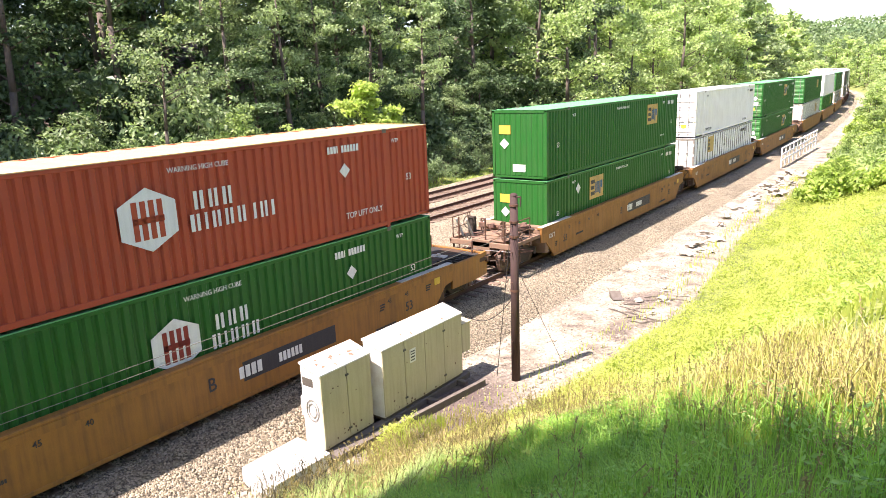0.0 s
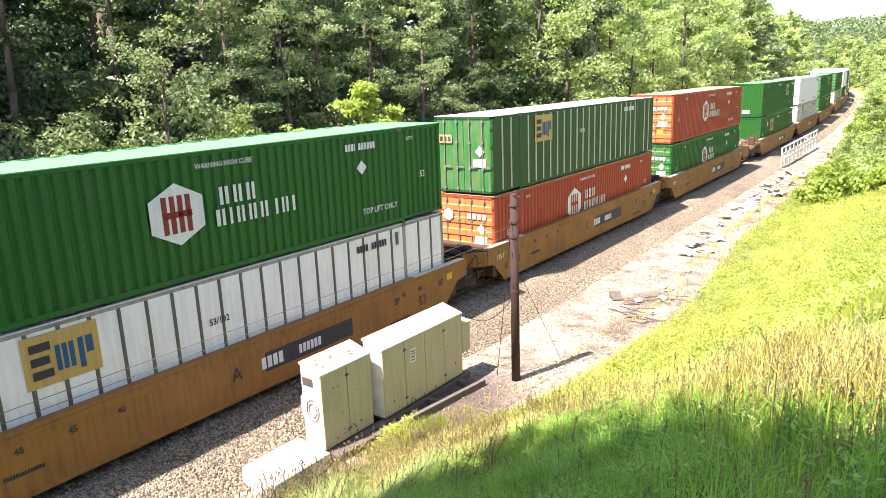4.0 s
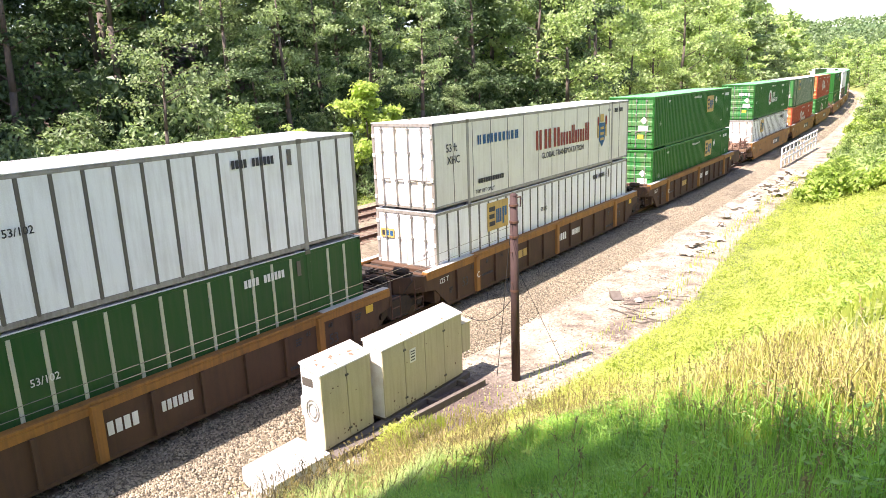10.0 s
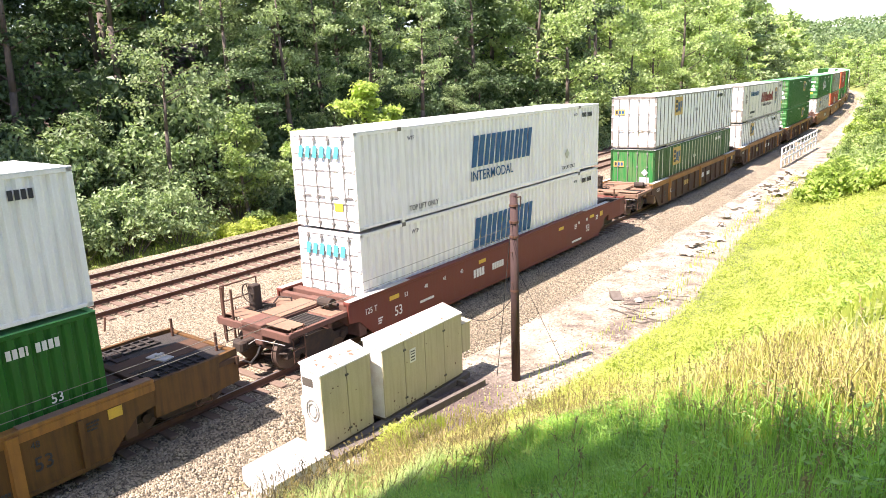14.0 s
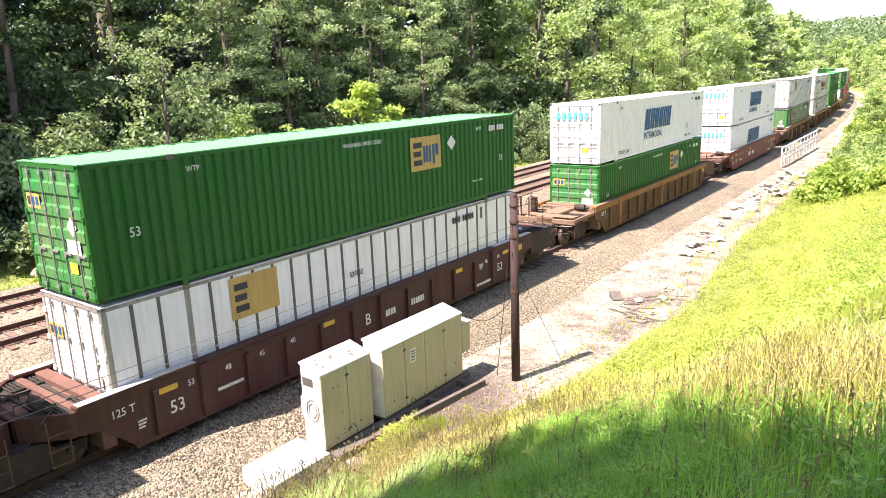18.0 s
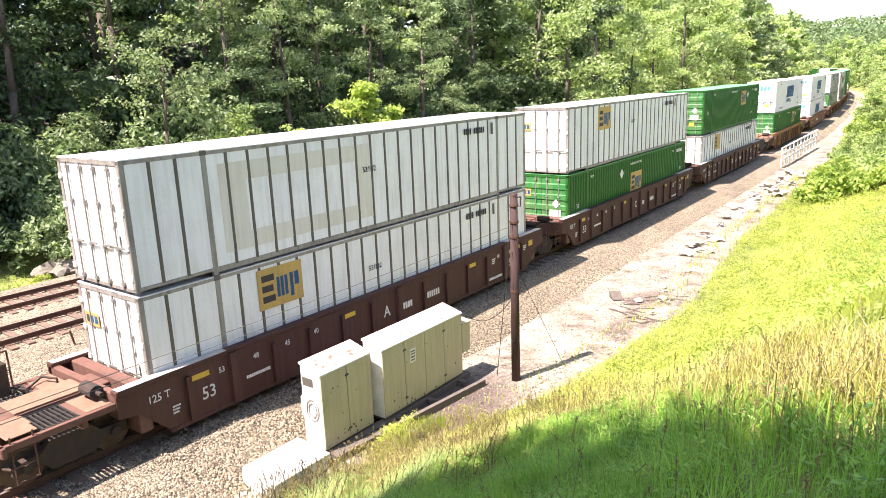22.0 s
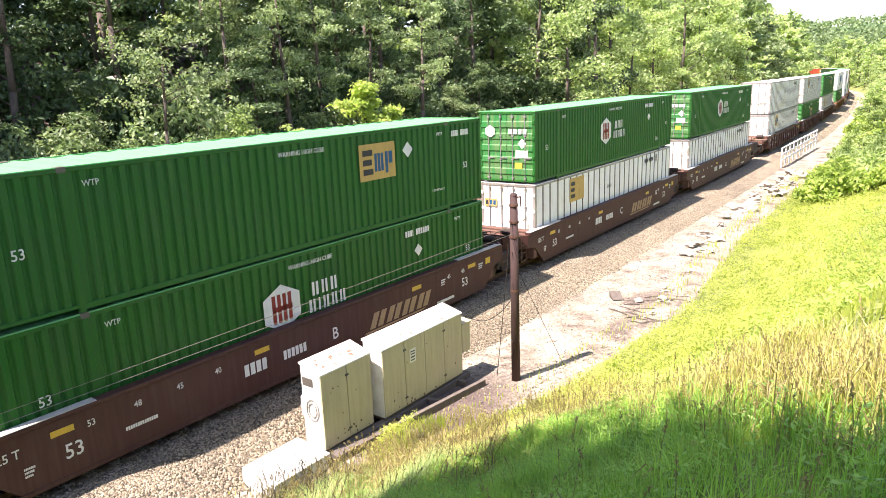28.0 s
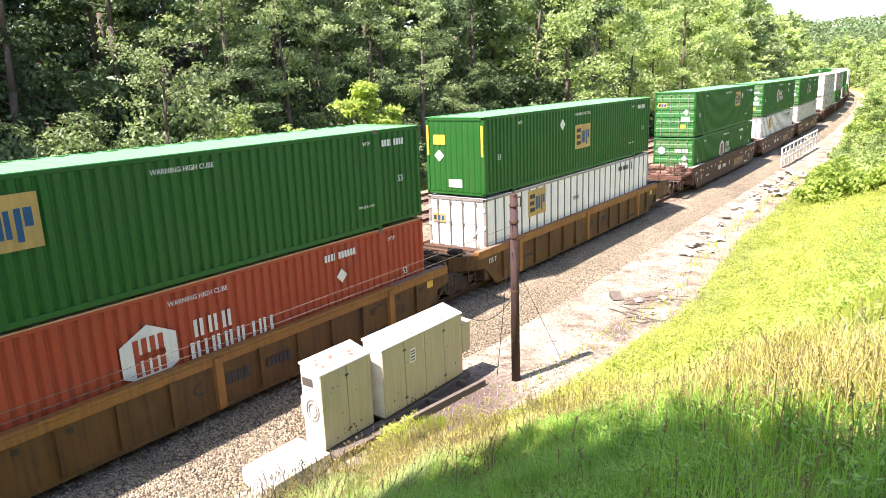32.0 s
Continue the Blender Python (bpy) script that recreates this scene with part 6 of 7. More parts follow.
def build_woods():
    rng = random.Random(11)
    near = [tree_proto(101, 17, 3.6, m_leaf_a, 117, 50, 0.175, 0.2, "tall dense green maple at the wood's edge"),
            tree_proto(102, 19, 3.2, m_leaf_c, 117, 50, 0.175, 0.24, "tall dark green tree with a bare lower trunk"),
            tree_proto(103, 15, 3.9, m_leaf_b, 117, 50, 0.175, 0.15, "spreading pale green tree at the wood's edge"),
            tree_proto(104, 18, 3.4, m_leaf_c, 117, 48, 0.18, 0.22, "slender deep green woodland tree")]
    # Far trees get leaf colours brightened for the sun on the slope.
    far = [tree_proto(111, 17, 4.2, m_leaf_f, 104, 22, 0.36, 0.03, "green woodland tree on the far slope"),
           tree_proto(112, 18, 4.0, m_leaf_b, 104, 22, 0.36, 0.03, "pale green woodland tree on the far slope"),
           tree_proto(113, 16, 4.4, m_leaf_e, 104, 22, 0.36, 0.03, "yellow-green woodland tree on the far slope"),
           tree_proto(114, 19, 4.0, m_leaf_b, 104, 22, 0.36, 0.04, "dark green woodland tree on the far slope")]
    distant = [tree_proto(115, 17, 4.2, m_leaf_f, 65, 13, 0.55, 0.1, "green tree far down the line"),
               tree_proto(116, 17, 4.3, m_leaf_e, 65, 13, 0.55, 0.1, "pale green tree far down the line")]
    mid = [tree_proto(117, 16, 4.2, m_leaf_f, 104, 48, 0.2, 0.05, "full leafy tree standing at the bend of the wood"),
           tree_proto(118, 17, 4.0, m_leaf_e, 104, 48, 0.2, 0.05, "sunny yellow-green tree at the bend of the wood")]
    # Shade of the near wood is put into these trees' dark leaves.
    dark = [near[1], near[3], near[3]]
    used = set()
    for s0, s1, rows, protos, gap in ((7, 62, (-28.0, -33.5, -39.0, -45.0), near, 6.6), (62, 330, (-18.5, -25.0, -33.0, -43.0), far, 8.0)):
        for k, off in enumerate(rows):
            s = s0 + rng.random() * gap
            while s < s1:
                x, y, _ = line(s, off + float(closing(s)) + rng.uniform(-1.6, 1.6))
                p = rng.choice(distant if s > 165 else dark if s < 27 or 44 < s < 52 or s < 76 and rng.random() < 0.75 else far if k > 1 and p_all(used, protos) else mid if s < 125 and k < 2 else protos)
                sc = rng.uniform(0.8, 1.15) * (1.0 + 0.06 * k) * (1.22 if s0 > 50 else 1.05)
                m = pose(x, y, float(height(x, y)) - 0.2, rng.uniform(-3, 3), rng.uniform(-3, 3), rng.uniform(0, 360))
                if p not in used:
                    used.add(p)
                    p.matrix_basis = m
                else:
                    c = copy_thing(p, m)
                    c.scale = (sc, sc, sc * rng.uniform(0.9, 1.15))
                s += gap * rng.uniform(0.75, 1.3)
    # tall trees whose high crowns shade the wood from above
    tall = tree_proto(119, 27, 4.6, m_leaf_c, 130, 34, 0.34, 0.55, "very tall woodland tree with a long bare trunk")
    for i, (s, off) in enumerate(((-9, -27), (-4, -31), (2, -27), (7, -34), (-2, -37))):
        x, y, _ = line(s, off)
        m = pose(x, y, float(height(x, y)) - 0.2, 0, 0, 97 * i)
        c = copy_thing(tall, m) if i else tall
        c.matrix_basis = m
        sc = 0.9 + 0.05 * (i % 5)
        c.scale = (sc, sc, sc)
    # low young trees along the wood's edge
    s = 8.0
    while s < 62:
        x, y, _ = line(s, -24.3 + rng.uniform(-1.3, 1.3))
        c = copy_thing(rng.choice(near), pose(x, y, float(height(x, y)) - 0.3, rng.uniform(-5, 5), rng.uniform(-5, 5), rng.uniform(0, 360)))
        sc = rng.uniform(0.36, 0.6)
        c.scale = (sc * 1.25, sc * 1.25, sc)
        s += rng.uniform(4.5, 8)
    # right-hand bank beyond the shrubs
    for s, off in ((72, 17), (95, 19), (140, 24), (175, 24), (210, 25), (245, 24), (280, 22), (320, 18)):
        x, y, _ = line(s, off + rng.uniform(-1, 1))
        c = copy_thing(far[2], pose(x, y, float(height(x, y)) - 0.2, 0, 0, rng.uniform(0, 360)))
        sc = rng.uniform(0.45, 0.62) if s < 180 else rng.uniform(0.6, 0.9)
        c.scale = (sc, sc, sc)
    for off, s0, s1 in ((8.0, 84, 300), (12.5, 78, 330)):
        s = s0
        while s < s1:
            x, y, _ = line(s, off + rng.uniform(-0.8, 0.8))
            c = copy_thing(rng.choice(distant if s > 165 else (far[0], far[2])), pose(x, y, float(height(x, y)) - 0.3, 0, 0, rng.uniform(0, 360)))
            sc = rng.uniform(0.28, 0.42) * (1 + (off - 7) * 0.1) * (1.0 + max(0, s - 150) / 260)
            c.scale = (sc, sc, sc)
            s += rng.uniform(6, 10)
    # high-crowned trees behind the viewer, whose shade falls on the grass in front
    shade = tree_proto(130, 24, 3.2, m_leaf_e, 130, 32, 0.32, 0.7, "high-crowned shade tree on the bank top")
    for i, (x, y, sc) in enumerate(((5.1, -4.6, 0.85), (7.2, -5.0, 0.95), (8.0, -5.8, 1.0), (9.35, -7.75, 1.0), (10.0, -8.6, 1.05), (10.9, -9.7, 1.0), (10.4, -6.9, 0.97), (11.9, -8.5, 0.97), (13.4, -10.1, 0.97), (15.0, -11.7, 0.97), (16.8, -12.6, 0.97))):
        m = pose(x, y, float(height(x, y)) - 0.2, 0, 0, x * 83)
        c = copy_thing(shade, m) if i else shade
        c.matrix_basis = m
        c.scale = (sc, sc, sc)
    for off, s0 in ((-14.5, 90), (-14.0, 150)):
        s = s0
        while s < 330:
            x, y, _ = line(s, off + rng.uniform(-1, 1) - 3.0 + float(closing(s)))
            c = copy_thing(rng.choice(far), pose(x, y, float(height(x, y)) - 0.2, 0, 0, rng.uniform(0, 360)))
            sc = rng.uniform(0.5, 0.85)
            c.scale = (sc, sc, sc)
            s += rng.uniform(9, 14)


build_woods()


def build_shrubs():
    rng = random.Random(5)
    edge = [bush_proto(201, 1.7, 3.0, m_leaf_a, 60, 40, 0.11, "dense green shrub at the wood's edge"),
            bush_proto(202, 2.0, 3.6, m_leaf_b, 62, 40, 0.11, "pale green leafy shrub at the wood's edge"),
            bush_proto(203, 1.5, 2.4, m_leaf_c, 54, 32, 0.15, "broad-leaved dark shrub beside the far track", stretch=2.4)]
    # Undergrowth takes the dark leaf colour that stands for shade.
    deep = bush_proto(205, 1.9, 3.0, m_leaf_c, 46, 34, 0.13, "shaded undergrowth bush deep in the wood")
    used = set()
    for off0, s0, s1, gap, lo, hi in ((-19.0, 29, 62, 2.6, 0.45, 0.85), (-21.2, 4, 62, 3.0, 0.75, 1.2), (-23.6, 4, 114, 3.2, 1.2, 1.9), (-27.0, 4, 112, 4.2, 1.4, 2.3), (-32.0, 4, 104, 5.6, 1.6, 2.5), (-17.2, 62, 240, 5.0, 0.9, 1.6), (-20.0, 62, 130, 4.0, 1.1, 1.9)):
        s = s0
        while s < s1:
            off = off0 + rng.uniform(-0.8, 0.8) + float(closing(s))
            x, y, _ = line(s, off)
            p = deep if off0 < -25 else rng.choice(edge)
            m = pose(x, y, float(height(x, y)) - 0.1, 0, 0, rng.uniform(0, 360))
            c = p
            if p in used:
                c = copy_thing(p, m)
            used.add(p)
            c.matrix_basis = m
            sc = rng.uniform(lo, hi)
            c.scale = (sc, sc, sc * rng.uniform(0.85, 1.2))
            s += gap * rng.uniform(0.7, 1.3)
    bright = tree_proto(120, 6.5, 2.4, m_leaf_d, 65, 46, 0.2, 0.25, "bright yellow-green sapling in front of the dark wood")
    x, y = -21.0, 37.5
    bright.matrix_basis = pose(x, y, float(height(x, y)))
    bright.scale = (1.15, 1.15, 1.22)
    spray = tree_proto(121, 11.5, 3.1, m_leaf_b, 39, 50, 0.13, 0.6, "tree with bright layered sprays before the dark wood")
    x, y = -21.3, 22.0
    spray.matrix_basis = pose(x, y, float(height(x, y)), 0, 0, 40)
    slim = tree_proto(122, 16, 2.6, m_leaf_b, 78, 46, 0.14, 0.36, "tall pale green tree with a thin bare trunk")
    x, y = -22.6, 46.3
    slim.matrix_basis = pose(x, y, float(height(x, y)), 0, 0, 10)
    for i, (x, y) in enumerate(((-25.0, 29.0), (-24.2, 33.5), (-25.4, 37.6), (-24.4, 41.8))):
        copy_thing(slim, pose(x, y, float(height(x, y)), 0, 0, 80 * i + 50))
    pale = bush_proto(204, 1.9, 3.3, m_leaf_b, 66, 44, 0.11, "pale cream-green shrub at the edge of the wood", stretch=2.0)
    for i, (x, y, sc) in enumerate(((-24.5, 14.2, 1.5), (-24.8, 17.6, 1.45), (-20.4, 28.6, 1.0))):
        m = pose(x, y, float(height(x, y)) - 0.1, 0, 0, 70 * i)
        c = copy_thing(pale, m) if i else pale
        c.matrix_basis = m
        c.scale = (sc, sc, sc)
    maple = tree_proto(123, 7.2, 2.1, m_leaf_e, 91, 46, 0.15, 0.08, "young maple with sunlit leaves beside the far track")
    for i, (x, y, sc) in enumerate(((-19.3, 25.6, 1.0), (-19.9, 29.9, 0.8))):
        m = pose(x, y, float(height(x, y)) - 0.1, 0, 0, 130 * i)
        c = copy_thing(maple, m) if i else maple
        c.matrix_basis = m
        c.scale = (sc, sc, sc)
    broad = bush_proto(206, 2.1, 3.6, m_leaf_b, 72, 42, 0.125, "broad-leaved shrub leaning over the far track", stretch=1.9)
    for i, (x, y, sc) in enumerate(((-19.0, 17.6, 1.05), (-19.1, 20.4, 0.95), (-19.2, 14.6, 1.0))):
        m = pose(x, y, float(height(x, y)) - 0.1, 0, 0, 75 * i)
        c = copy_thing(broad, m) if i else broad
        c.matrix_basis = m
        c.scale = (sc, sc, sc)
    low = bush_proto(207, 0.9, 0.9, m_grass, 40, 30, 0.08, "low yellow-green weeds beside the far track", stretch=2.4)
    for i, (x, y, sc) in enumerate(((-17.7, 22.9, 1.0), (-17.8, 24.2, 1.1), (-17.7, 25.6, 1.0), (-17.6, 27.2, 0.9), (-17.4, 12.6, 0.6), (-17.4, 14.2, 0.5))):
        m = pose(x, y, float(height(x, y)) - 0.1, 0, 0, 50 * i)
        c = copy_thing(low, m) if i else low
        c.matrix_basis = m
        c.scale = (sc, sc, sc)
    sumac = [bush_proto(210, 1.5, 1.9, m_leaf_d, 56, 34, 0.13, "bright yellow-green sumac bush on the bank", stretch=2.6),
             bush_proto(211, 1.3, 1.6, m_leaf_e, 52, 34, 0.12, "leafy green bush on the bank", stretch=2.4)]
    spots = [(9.5, 45), (11.0, 47), (12.5, 44), (9.0, 50), (11, 53), (13, 50), (8.5, 56), (10.5, 59), (13, 57), (8.0, 63), (10, 66), (12.5, 64), (7.5, 70), (9.5, 74), (12, 72), (7.5, 79), (9.5, 84), (7, 90), (9, 96), (7, 102), (8.5, 110), (7, 118), (8, 128), (7, 140), (8, 152), (7, 165), (8, 180), (7, 196), (7.5, 214)]
    used = set()
    for off, s in spots:
        x, y, _ = line(s, off)
        p = rng.choice(sumac)
        m = pose(x, y, float(height(x, y)) - 0.1, 0, 0, rng.uniform(0, 360))
        c = copy_thing(p, m) if p in used else p
        used.add(p)
        c.matrix_basis = m
        sc = rng.uniform(0.9, 1.4)
        c.scale = (sc, sc, sc)


build_shrubs()


def blades(name, label, spots, hgt, width, mat, seed, lean=0.45, kind="stuff"):
    """Grass blades, each bent, joined into one object."""
    rng = np.random.default_rng(seed)
    p = np.asarray(spots)
    n = len(p)
    h = hgt[0] + (hgt[1] - hgt[0]) * rng.random((n, 1))
    a = rng.random((n, 1)) * 6.283
    d = np.concatenate([np.cos(a), np.sin(a), np.zeros((n, 1))], 1)
    w = np.concatenate([-np.sin(a), np.cos(a), np.zeros((n, 1))], 1) * width * (0.6 + 0.8 * rng.random((n, 1)))
    up = np.array([0, 0, 1.0])
    l = lean * rng.random((n, 1))
    b = p - up * 0.04
    m = p + up * h * 0.55 + d * h * l * 0.3
    t = p + up * h * (1 - 0.25 * l) + d * h * l
    v = np.stack([b - w, b + w, m + w * 0.8, m - w * 0.8, t], 1).reshape(-1, 3)
    i = np.arange(n)[:, None] * 5
    fs = (i + np.array([0, 1, 2, 3])).tolist() + (i + np.array([3, 2, 4])).tolist()
    me = bpy.data.meshes.new(name)
    me.from_pydata(v.tolist(), [], fs)
    me.materials.append(mat)
    return thing(name, label, "grass", me=me, kind=kind)


def bank_spots(seed, n, s_rng, d_rng, power=1.0):
    rng = np.random.default_rng(seed)
    s = s_rng[0] + (s_rng[1] - s_rng[0]) * rng.random(n) ** power
    d = d_rng[0] + (d_rng[1] - d_rng[0]) * rng.random(n)
    off = foot(s) + d
    th = np.interp(s, PS, PT)
    x = np.interp(s, PS, PX) + off * np.cos(th)
    y = np.interp(s, PS, PY) + off * np.sin(th)
    return np.stack([x, y, height(x, y)], 1)


def crest_spots(seed, n, x0, x1, y0, y1):
    """Spots on the shaded bank top."""
    rng = np.random.default_rng(seed)
    x, y = x0 + (x1 - x0) * rng.random(n), y0 + (y1 - y0) * rng.random(n)
    s, off = along(x, y)
    keep = (off > foot(s) + 0.15) & ((0.79 * x + 0.61 * y < 14.2 + rng.normal(0, 0.12, n)) | (y < 1.2) | (x > 17.3))
    keep &= y < 8.0 + (x - 6.69) * 0.874 + rng.normal(0, 0.35, n)
    x, y = x[keep], y[keep]
    return np.stack([x, y, height(x, y)], 1)


def edge_spots(seed, n, a, b):
    """Spots along the line where the trees' shade ends on the bank."""
    rng = np.random.default_rng(seed)
    t, w = rng.uniform(-7.0, 9.0, n), a + (b - a) * rng.random(n)
    w = np.where(w > 0, w * np.clip((t + 8.5) / 11, 0.22, 1), w)
    x, y = 11.7 - 0.61 * t + 0.79 * w, 8.35 + 0.79 * t + 0.61 * w
    s, off = along(x, y)
    x, y = x[off > foot(s) + 0.1], y[off > foot(s) + 0.1]
    return np.stack([x, y, height(x, y)], 1)


def seed_plants(name, label, spots, hgt, width, mat, seed, heads=9, leaves=3, lean=0.35):
    """Tall grasses: a bent stem, a seed head at its tip and a few arching leaves, joined into one object."""
    rng = np.random.default_rng(seed)
    p = np.asarray(spots)
    n = len(p)
    up = np.array([0, 0, 1.0])
    h = hgt[0] + (hgt[1] - hgt[0]) * rng.random((n, 1))
    a = rng.random((n, 1)) * 6.283
    d = np.concatenate([np.cos(a), np.sin(a), np.zeros((n, 1))], 1)
    w = np.concatenate([-np.sin(a), np.cos(a), np.zeros((n, 1))], 1) * width
    l = lean * rng.random((n, 1))
    b, m, t = p - up * 0.03, p + up * h * 0.55 + d * h * l * 0.25, p + up * h + d * h * l
    vs = [np.stack([b - w, b + w, m + w * 0.7, m - w * 0.7], 1), np.stack([m - w * 0.7, m + w * 0.7, t + w * 0.4, t - w * 0.4], 1)]
    dd = d * width
    vs.append(np.stack([b - dd, b + dd, m + dd * 0.7, m - dd * 0.7], 1))
    vs.append(np.stack([m - dd * 0.7, m + dd * 0.7, t + dd * 0.4, t - dd * 0.4], 1))
    for k in range(heads):
        c = m + (t - m) * (0.62 + 0.4 * k / heads) + rng.normal(0, 0.006, (n, 3))
        q = rng.normal(size=(n, 3)) * 0.5 + up
        q /= np.linalg.norm(q, axis=1)[:, None]
        r = np.cross(q, rng.normal(size=(n, 3)))
        r /= np.linalg.norm(r, axis=1)[:, None] + 1e-6
        z = width * 1.5
        vs.append(np.stack([c - q * z * 2, c + r * z, c + q * z * 2.4, c - r * z], 1))
    for k in range(leaves):
        f = 0.15 + 0.5 * rng.random((n, 1))
        c = p + (m - p) * f
        e = rng.random((n, 1)) * 6.283
        o = np.concatenate([np.cos(e), np.sin(e), np.zeros((n, 1))], 1)
        x = np.concatenate([-np.sin(e), np.cos(e), np.zeros((n, 1))], 1) * width * 1.7
        j = h * (0.22 + 0.2 * rng.random((n, 1)))
        k1, k2 = c + o * j * 0.45 + up * j * 0.6, c + o * j + up * j * (0.2 + 0.6 * rng.random((n, 1)))
        vs.append(np.stack([c - x * 0.5, c + x * 0.5, k1 + x, k1 - x], 1))
        vs.append(np.stack([k1 - x, k1 + x, k2 + x * 0.1, k2 - x * 0.1], 1))
    v = np.concatenate([q.reshape(-1, 3) for q in vs])
    me = bpy.data.meshes.new(name)
    me.from_pydata(v.tolist(), [], np.arange(len(v)).reshape(-1, 4).tolist())
    me.materials.append(mat)
    return thing(name, label, "grass", me=me, kind="stuff")


# Grass colour changes at the shade edge: yellow in sun, lush green within.
blades("bank_grass", "sunlit yellow-green grass on the bank", bank_spots(1, 62000, (4.5, 62), (0.1, 13), 1.5), (0.14, 0.4), 0.01, m_grass, 1, 1.4)
blades("front_grass", "lush green grass on the shaded bank top", np.concatenate([crest_spots(2, 42000, 6, 17.5, 1.2, 6.5), crest_spots(12, 36000, 4.8, 13.5, 5.5, 11.5)]), (0.12, 0.4), 0.0042, m_grassdeep, 2, 1.0)
blades("bank_top_grass", "shaded meadow grass on the bank top", np.concatenate([crest_spots(22, 20000, 6, 24, -12, 1.3), crest_spots(23, 6000, 17.3, 24, 1.0, 6.0)]), (0.12, 0.36), 0.012, m_grassdeep, 22, 1.4)
seed_plants("seed_stalks", "tall dry grass stalks gone to seed", edge_spots(3, 1500, -0.5, 1.5), (0.2, 0.44), 0.0036, m_grassdry, 3, 7, 2)
blades("tan_grass", "pale straw-coloured grass along the edge of the shade", edge_spots(13, 10000, -0.1, 2.0), (0.16, 0.4), 0.0045, m_straw, 13, 0.8)
seed_plants("tall_stalks", "tall dark seed stalks standing over the grass", edge_spots(14, 130, -2.2, 0.6), (0.4, 0.7), 0.0042, m_grassdry, 14, 12, 4)
blades("verge_weeds", "sparse weeds on the stony verge", bank_spots(4, 2500, (6, 60), (-1.4, 0.4)), (0.1, 0.35), 0.012, m_grass, 4)


def leafy_weeds(name, label, spots, per, spread, size, lift, mat, seed):
    rng = np.random.default_rng(seed)
    c = np.asarray(spots) + np.array([0, 0, 1.0]) * (lift[0] + (lift[1] - lift[0]) * rng.random((len(spots), 1)))
    v, f = leaf_cloud(rng, c, per, spread, size, 0.9, 2.2)
    thing(name, label, "weeds", me=crown_mesh(name, v, f, mat), kind="stuff")


leafy_weeds("bank_weeds", "leafy yellow-green weeds over the sunlit bank", bank_spots(5, 4200, (15, 60), (0.3, 13), 1.2), 14, 0.3, 0.05, (0.1, 0.42), m_grass, 5)
leafy_weeds("crest_weeds", "small-leaved weeds high on the sunlit bank", bank_spots(7, 3400, (10, 24), (0.2, 12)), 14, 0.2, 0.026, (0.08, 0.35), m_grass, 7)
def rough_spots(seed, n, x0, x1, y0, y1):
    rng = np.random.default_rng(seed)
    x, y = rng.uniform(x0, x1, n), rng.uniform(y0, y1, n)
    return np.stack([x, y, height(x, y)], 1)


blades("slab_grass", "long green grass growing over the slab's edge", rough_spots(31, 2200, 4.4, 6.8, 6.2, 9.6), (0.2, 0.6), 0.005, m_leaf_e, 31, 1.0)
seed_plants("slab_stalks", "dry seed stalks by the slab and beams", rough_spots(32, 300, 4.4, 7.6, 6.4, 11.2), (0.45, 1.0), 0.006, m_grassdry, 32, 12, 4, 0.5)
seed_plants("dark_stalks", "tall dark bare stalks standing before the slab", rough_spots(38, 75, 4.4, 6.0, 6.2, 8.8), (0.6, 1.1), 0.006, m_darkstalk, 38, 12, 4, 0.6)
seed_plants("foot_stalks", "brown seed stalks and arching leaves at the foot of the bank", rough_spots(36, 520, 5.4, 10.4, 6.6, 11.6), (0.35, 0.75), 0.005, m_grassdry, 36, 10, 4, 0.5)
blades("foot_blades", "long green blades at the foot of the bank", rough_spots(37, 4600, 5.2, 9.0, 6.0, 9.8), (0.2, 0.55), 0.005, m_leaf_e, 37, 1.0)
blades("foot_straw", "straw-yellow grass at the foot of the bank", rough_spots(35, 8200, 5.0, 9.4, 7.6, 13.4), (0.15, 0.45), 0.006, m_straw, 35, 1.0)
blades("beam_weeds", "yellow-green weeds among the timber beams", rough_spots(33, 800, 4.5, 5.4, 10.0, 12.4), (0.15, 0.5), 0.007, m_grass, 33, 1.0)
leafy_weeds("goldenrod", "yellow-flowering weed clump beside the relay cabinet", rough_spots(34, 46, 4.75, 5.25, 10.2, 11.4), 26, 0.14, 0.024, (0.15, 0.75), m_grass, 34)
leafy_weeds("green_weeds", "fresh green weeds high on the sunlit bank", bank_spots(17, 1200, (7, 34), (4, 12.5)), 22, 0.26, 0.045, (0.1, 0.6), m_leaf_d, 17)
leafy_weeds("front_weeds", "broad-leaved weeds among the shaded grass", np.concatenate([crest_spots(6, 900, 6, 17.5, 1.2, 6.0), crest_spots(16, 900, 4.8, 13.5, 5.5, 10.5)]), 16, 0.13, 0.02, (0.06, 0.26), m_weedleaf, 6)


def far_left_grass():
    rng = np.random.default_rng(8)
    s = 4 + 60 * rng.random(9000)
    off = -17.0 - 3.2 * rng.random(9000)
    th = np.interp(s, PS, PT)
    x = np.interp(s, PS, PX) + off * np.cos(th)
    y = np.interp(s, PS, PY) + off * np.sin(th)
    return np.stack([x, y, height(x, y)], 1)


blades("strip_grass", "bright grass strip beyond the far track", far_left_grass(), (0.05, 0.2), 0.025, m_leaf_d, 9, 1.2)


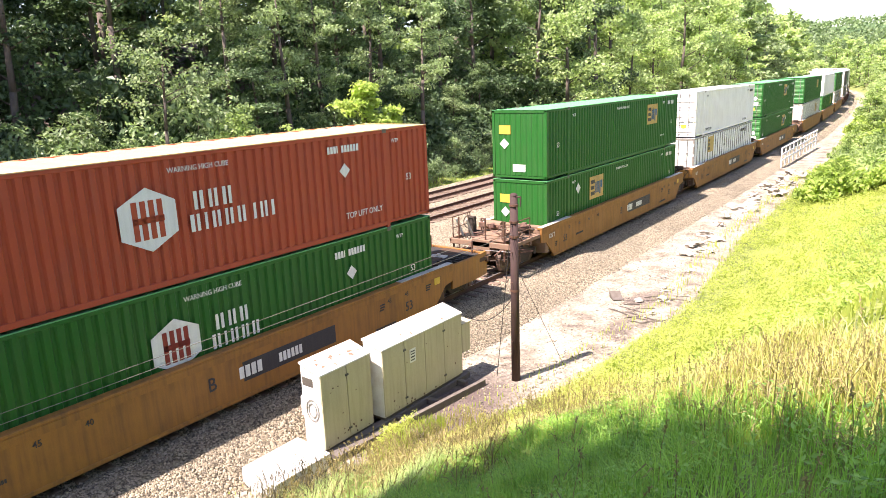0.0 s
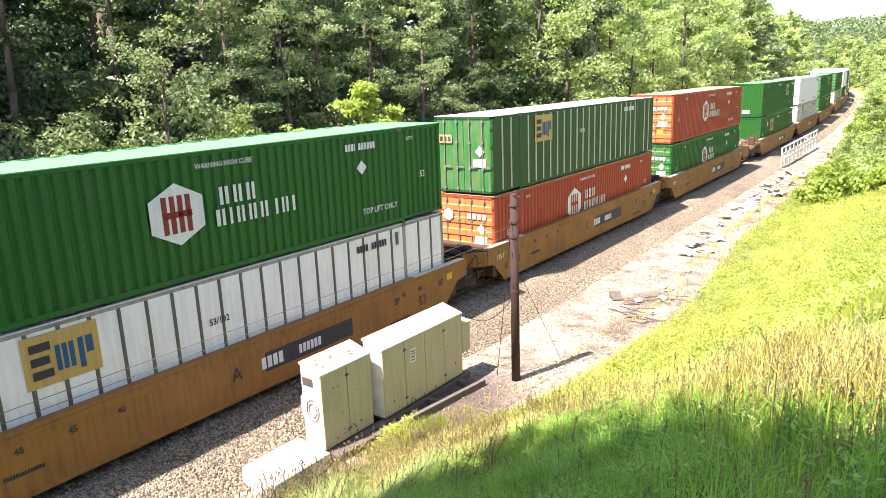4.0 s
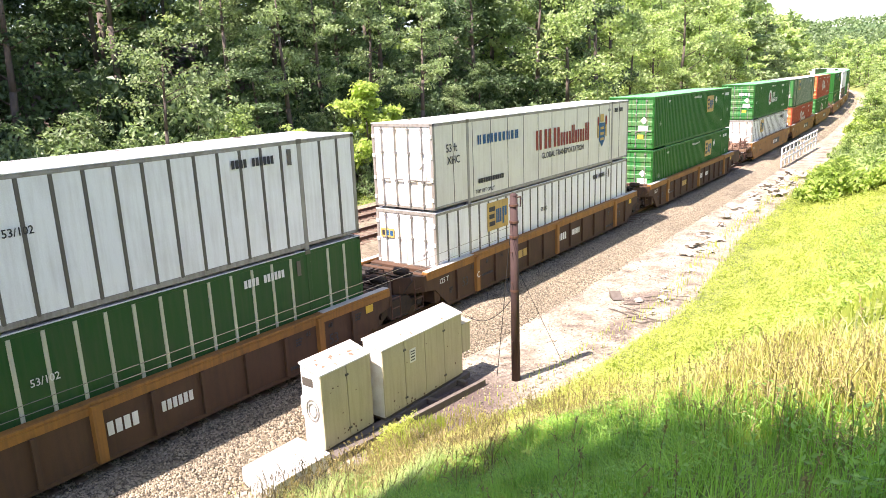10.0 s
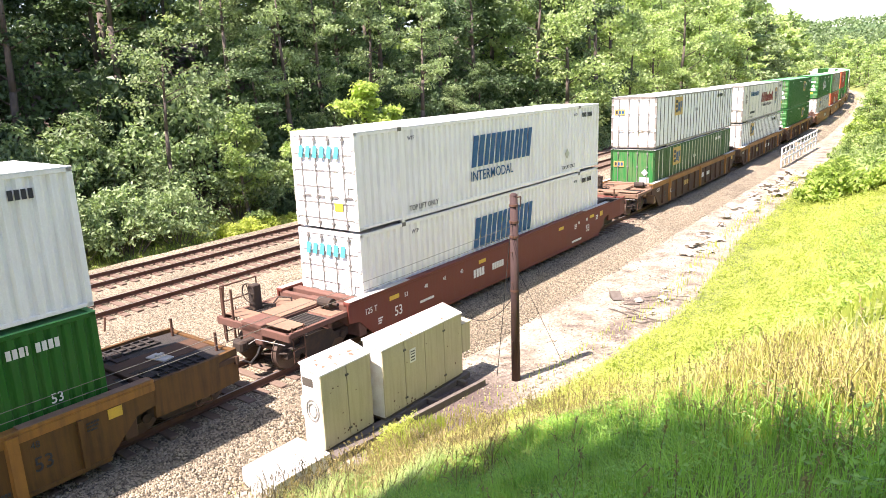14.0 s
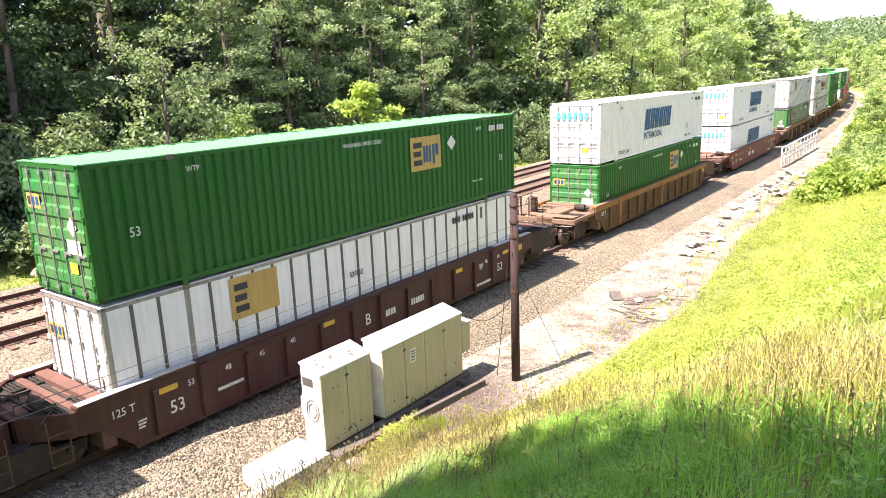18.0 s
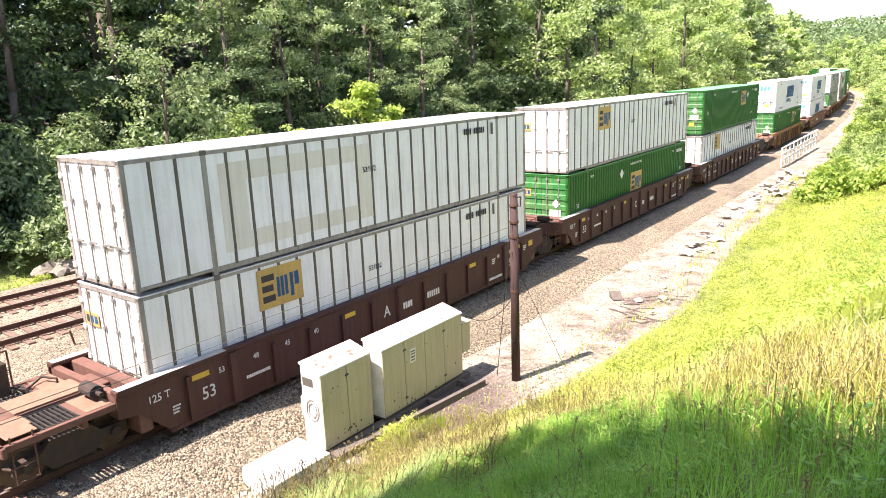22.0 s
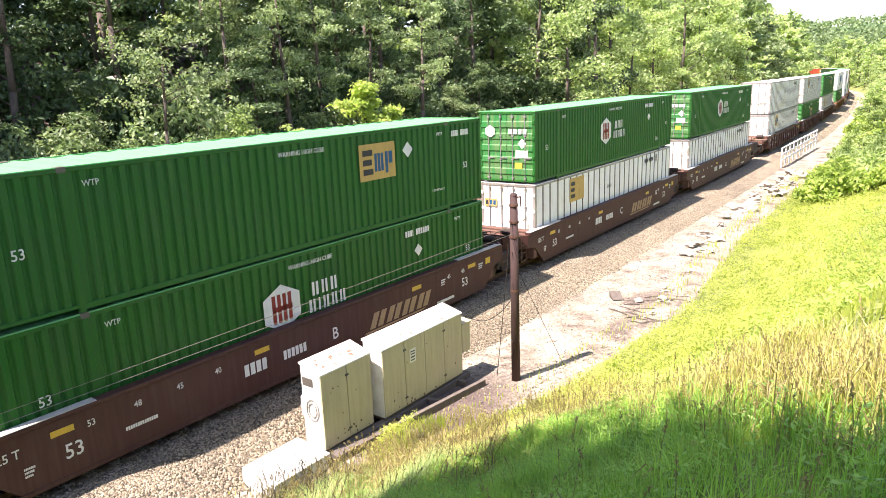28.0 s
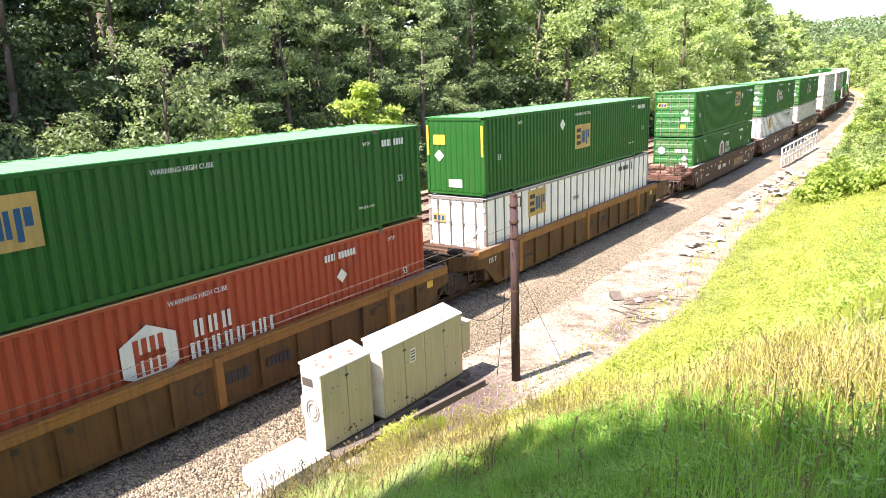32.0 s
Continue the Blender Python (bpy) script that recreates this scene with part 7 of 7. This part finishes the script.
# ---- distant hills ----
def hill(label, cx, cy, rx, ry, h, seed, mat):
    n, m = 90, 40
    vs, fs = [], []
    for j in range(m + 1):
        for i in range(n + 1):
            u, w = -1 + 2 * i / n, -1 + 2 * j / m
            x, y = cx + u * rx, cy + w * ry
            z = h * max(0, 1 - u * u) ** 0.8 * max(0, 1 - w * w) ** 0.8
            z += (4.0 * noise.noise(Vector((x * 0.05, y * 0.05, seed))) + 7 * noise.noise(Vector((x * 0.012, y * 0.012, seed))) + 2.5 * noise.noise(Vector((x * 0.16, y * 0.16, seed)))) * min(1, z / 6)
            vs.append((x, y, z - 2))
    for j in range(m):
        for i in range(n):
            a = j * (n + 1) + i
            fs.append((a, a + 1, a + n + 2, a + n + 1))
    me = bpy.data.meshes.new("distant_hill")
    me.from_pydata(vs, [], fs)
    me.materials.append(mat)
    thing("distant_hill", label, "hill", me=me, kind="structure")


m_hill = paint("wooded_hill_canopy", (0.09, 0.15, 0.06), 0.9, dirt=(0.035, 0.065, 0.03), wear=0.9, scale=0.12, bump=0.8, streak=False)
HILLS = ((-60, 900, 300, 130, 52, 3), (150, 560, 120, 170, 44, 5), (-190, 620, 150, 150, 48, 8))
for h in HILLS:
    hill("wooded ridge far down the valley", *h, m_hill)


def hill_woods():
    rng = np.random.default_rng(21)
    for k, (cx, cy, rx, ry, h, _) in enumerate(HILLS):
        n = 1700
        u, w = rng.uniform(-0.97, 0.97, n), rng.uniform(-0.97, 0.5, n)
        z = h * (1 - u * u) ** 0.8 * (1 - w * w) ** 0.8
        c = np.stack([cx + u * rx, cy + w * ry, z + rng.uniform(0, 5, n)], 1)
        v, f = leaf_cloud(rng, c, 9, 5.0, 2.2, 0.6, 1.3)
        thing("far_woods", "dense wooded canopy on a distant ridge", "woods", me=crown_mesh("far_woods", v, f, m_leaf_a), kind="stuff")


def valley_woods():
    rng = np.random.default_rng(22)
    x, y = rng.uniform(-170, 70, 4200), rng.uniform(320, 620, 4200)
    s, off = along(x, y)
    keep = (np.abs(off + 3) > 14)
    x, y = x[keep], y[keep]
    z = height(x, y) + rng.uniform(1, 11, len(x))
    v, f = leaf_cloud(rng, np.stack([x, y, z], 1), 13, 3.2, 1.05, 0.5, 1.4)
    thing("far_woods", "dense green woods filling the far valley", "woods", me=crown_mesh("far_woods", v, f, m_leaf_a), kind="stuff")


def back_woods():
    rng = np.random.default_rng(23)
    n = 5400
    s, off = rng.uniform(-30, 135, n), -rng.uniform(44, 62, n)
    th = np.interp(s, PS, PT)
    x, y = np.interp(s, PS, PX) + off * np.cos(th), np.interp(s, PS, PY) + off * np.sin(th)
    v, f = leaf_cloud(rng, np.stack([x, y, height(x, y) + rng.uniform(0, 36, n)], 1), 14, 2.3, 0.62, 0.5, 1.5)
    # The dark leaf colour deepens the shade up the slope.
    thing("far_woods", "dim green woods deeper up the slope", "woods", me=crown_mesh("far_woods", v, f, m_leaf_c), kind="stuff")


back_woods()
valley_woods()
hill_woods()


# ---- movement ----
def motions():
    times = [0.0, 0.034, 0.067] + [float(t) for t in range(1, 32)] + [31.934, 31.967, 32.0]
    for ob, s0, z in TRAIN:
        rows = []
        for t in times:
            s = s0 + run(t)
            xa, ya, _ = line(s - 6.5)
            xb, yb, _ = line(s + 6.5)
            rows.append((t, Matrix.Translation(((xa + xb) / 2, (ya + yb) / 2, z)) @ Matrix.Rotation(math.atan2(-(xb - xa), yb - ya), 4, "Z")))
        walk(ob, rows)
    # all wheels roll alike: the first is keyed, the rest take over its action
    first = WHEELS[0]
    walk(first, [(k / FPS, pose(0, 0, 0, -math.degrees(run(k / FPS) / WHEEL_R))) for k in range(0, 32 * FPS + 1)])
    for w in WHEELS[1:]:
        w.rotation_mode = "QUATERNION"
        w.animation_data_create()
        w.animation_data.action = first.animation_data.action
        w.animation_data.action_slot = first.animation_data.action_slot


motions()
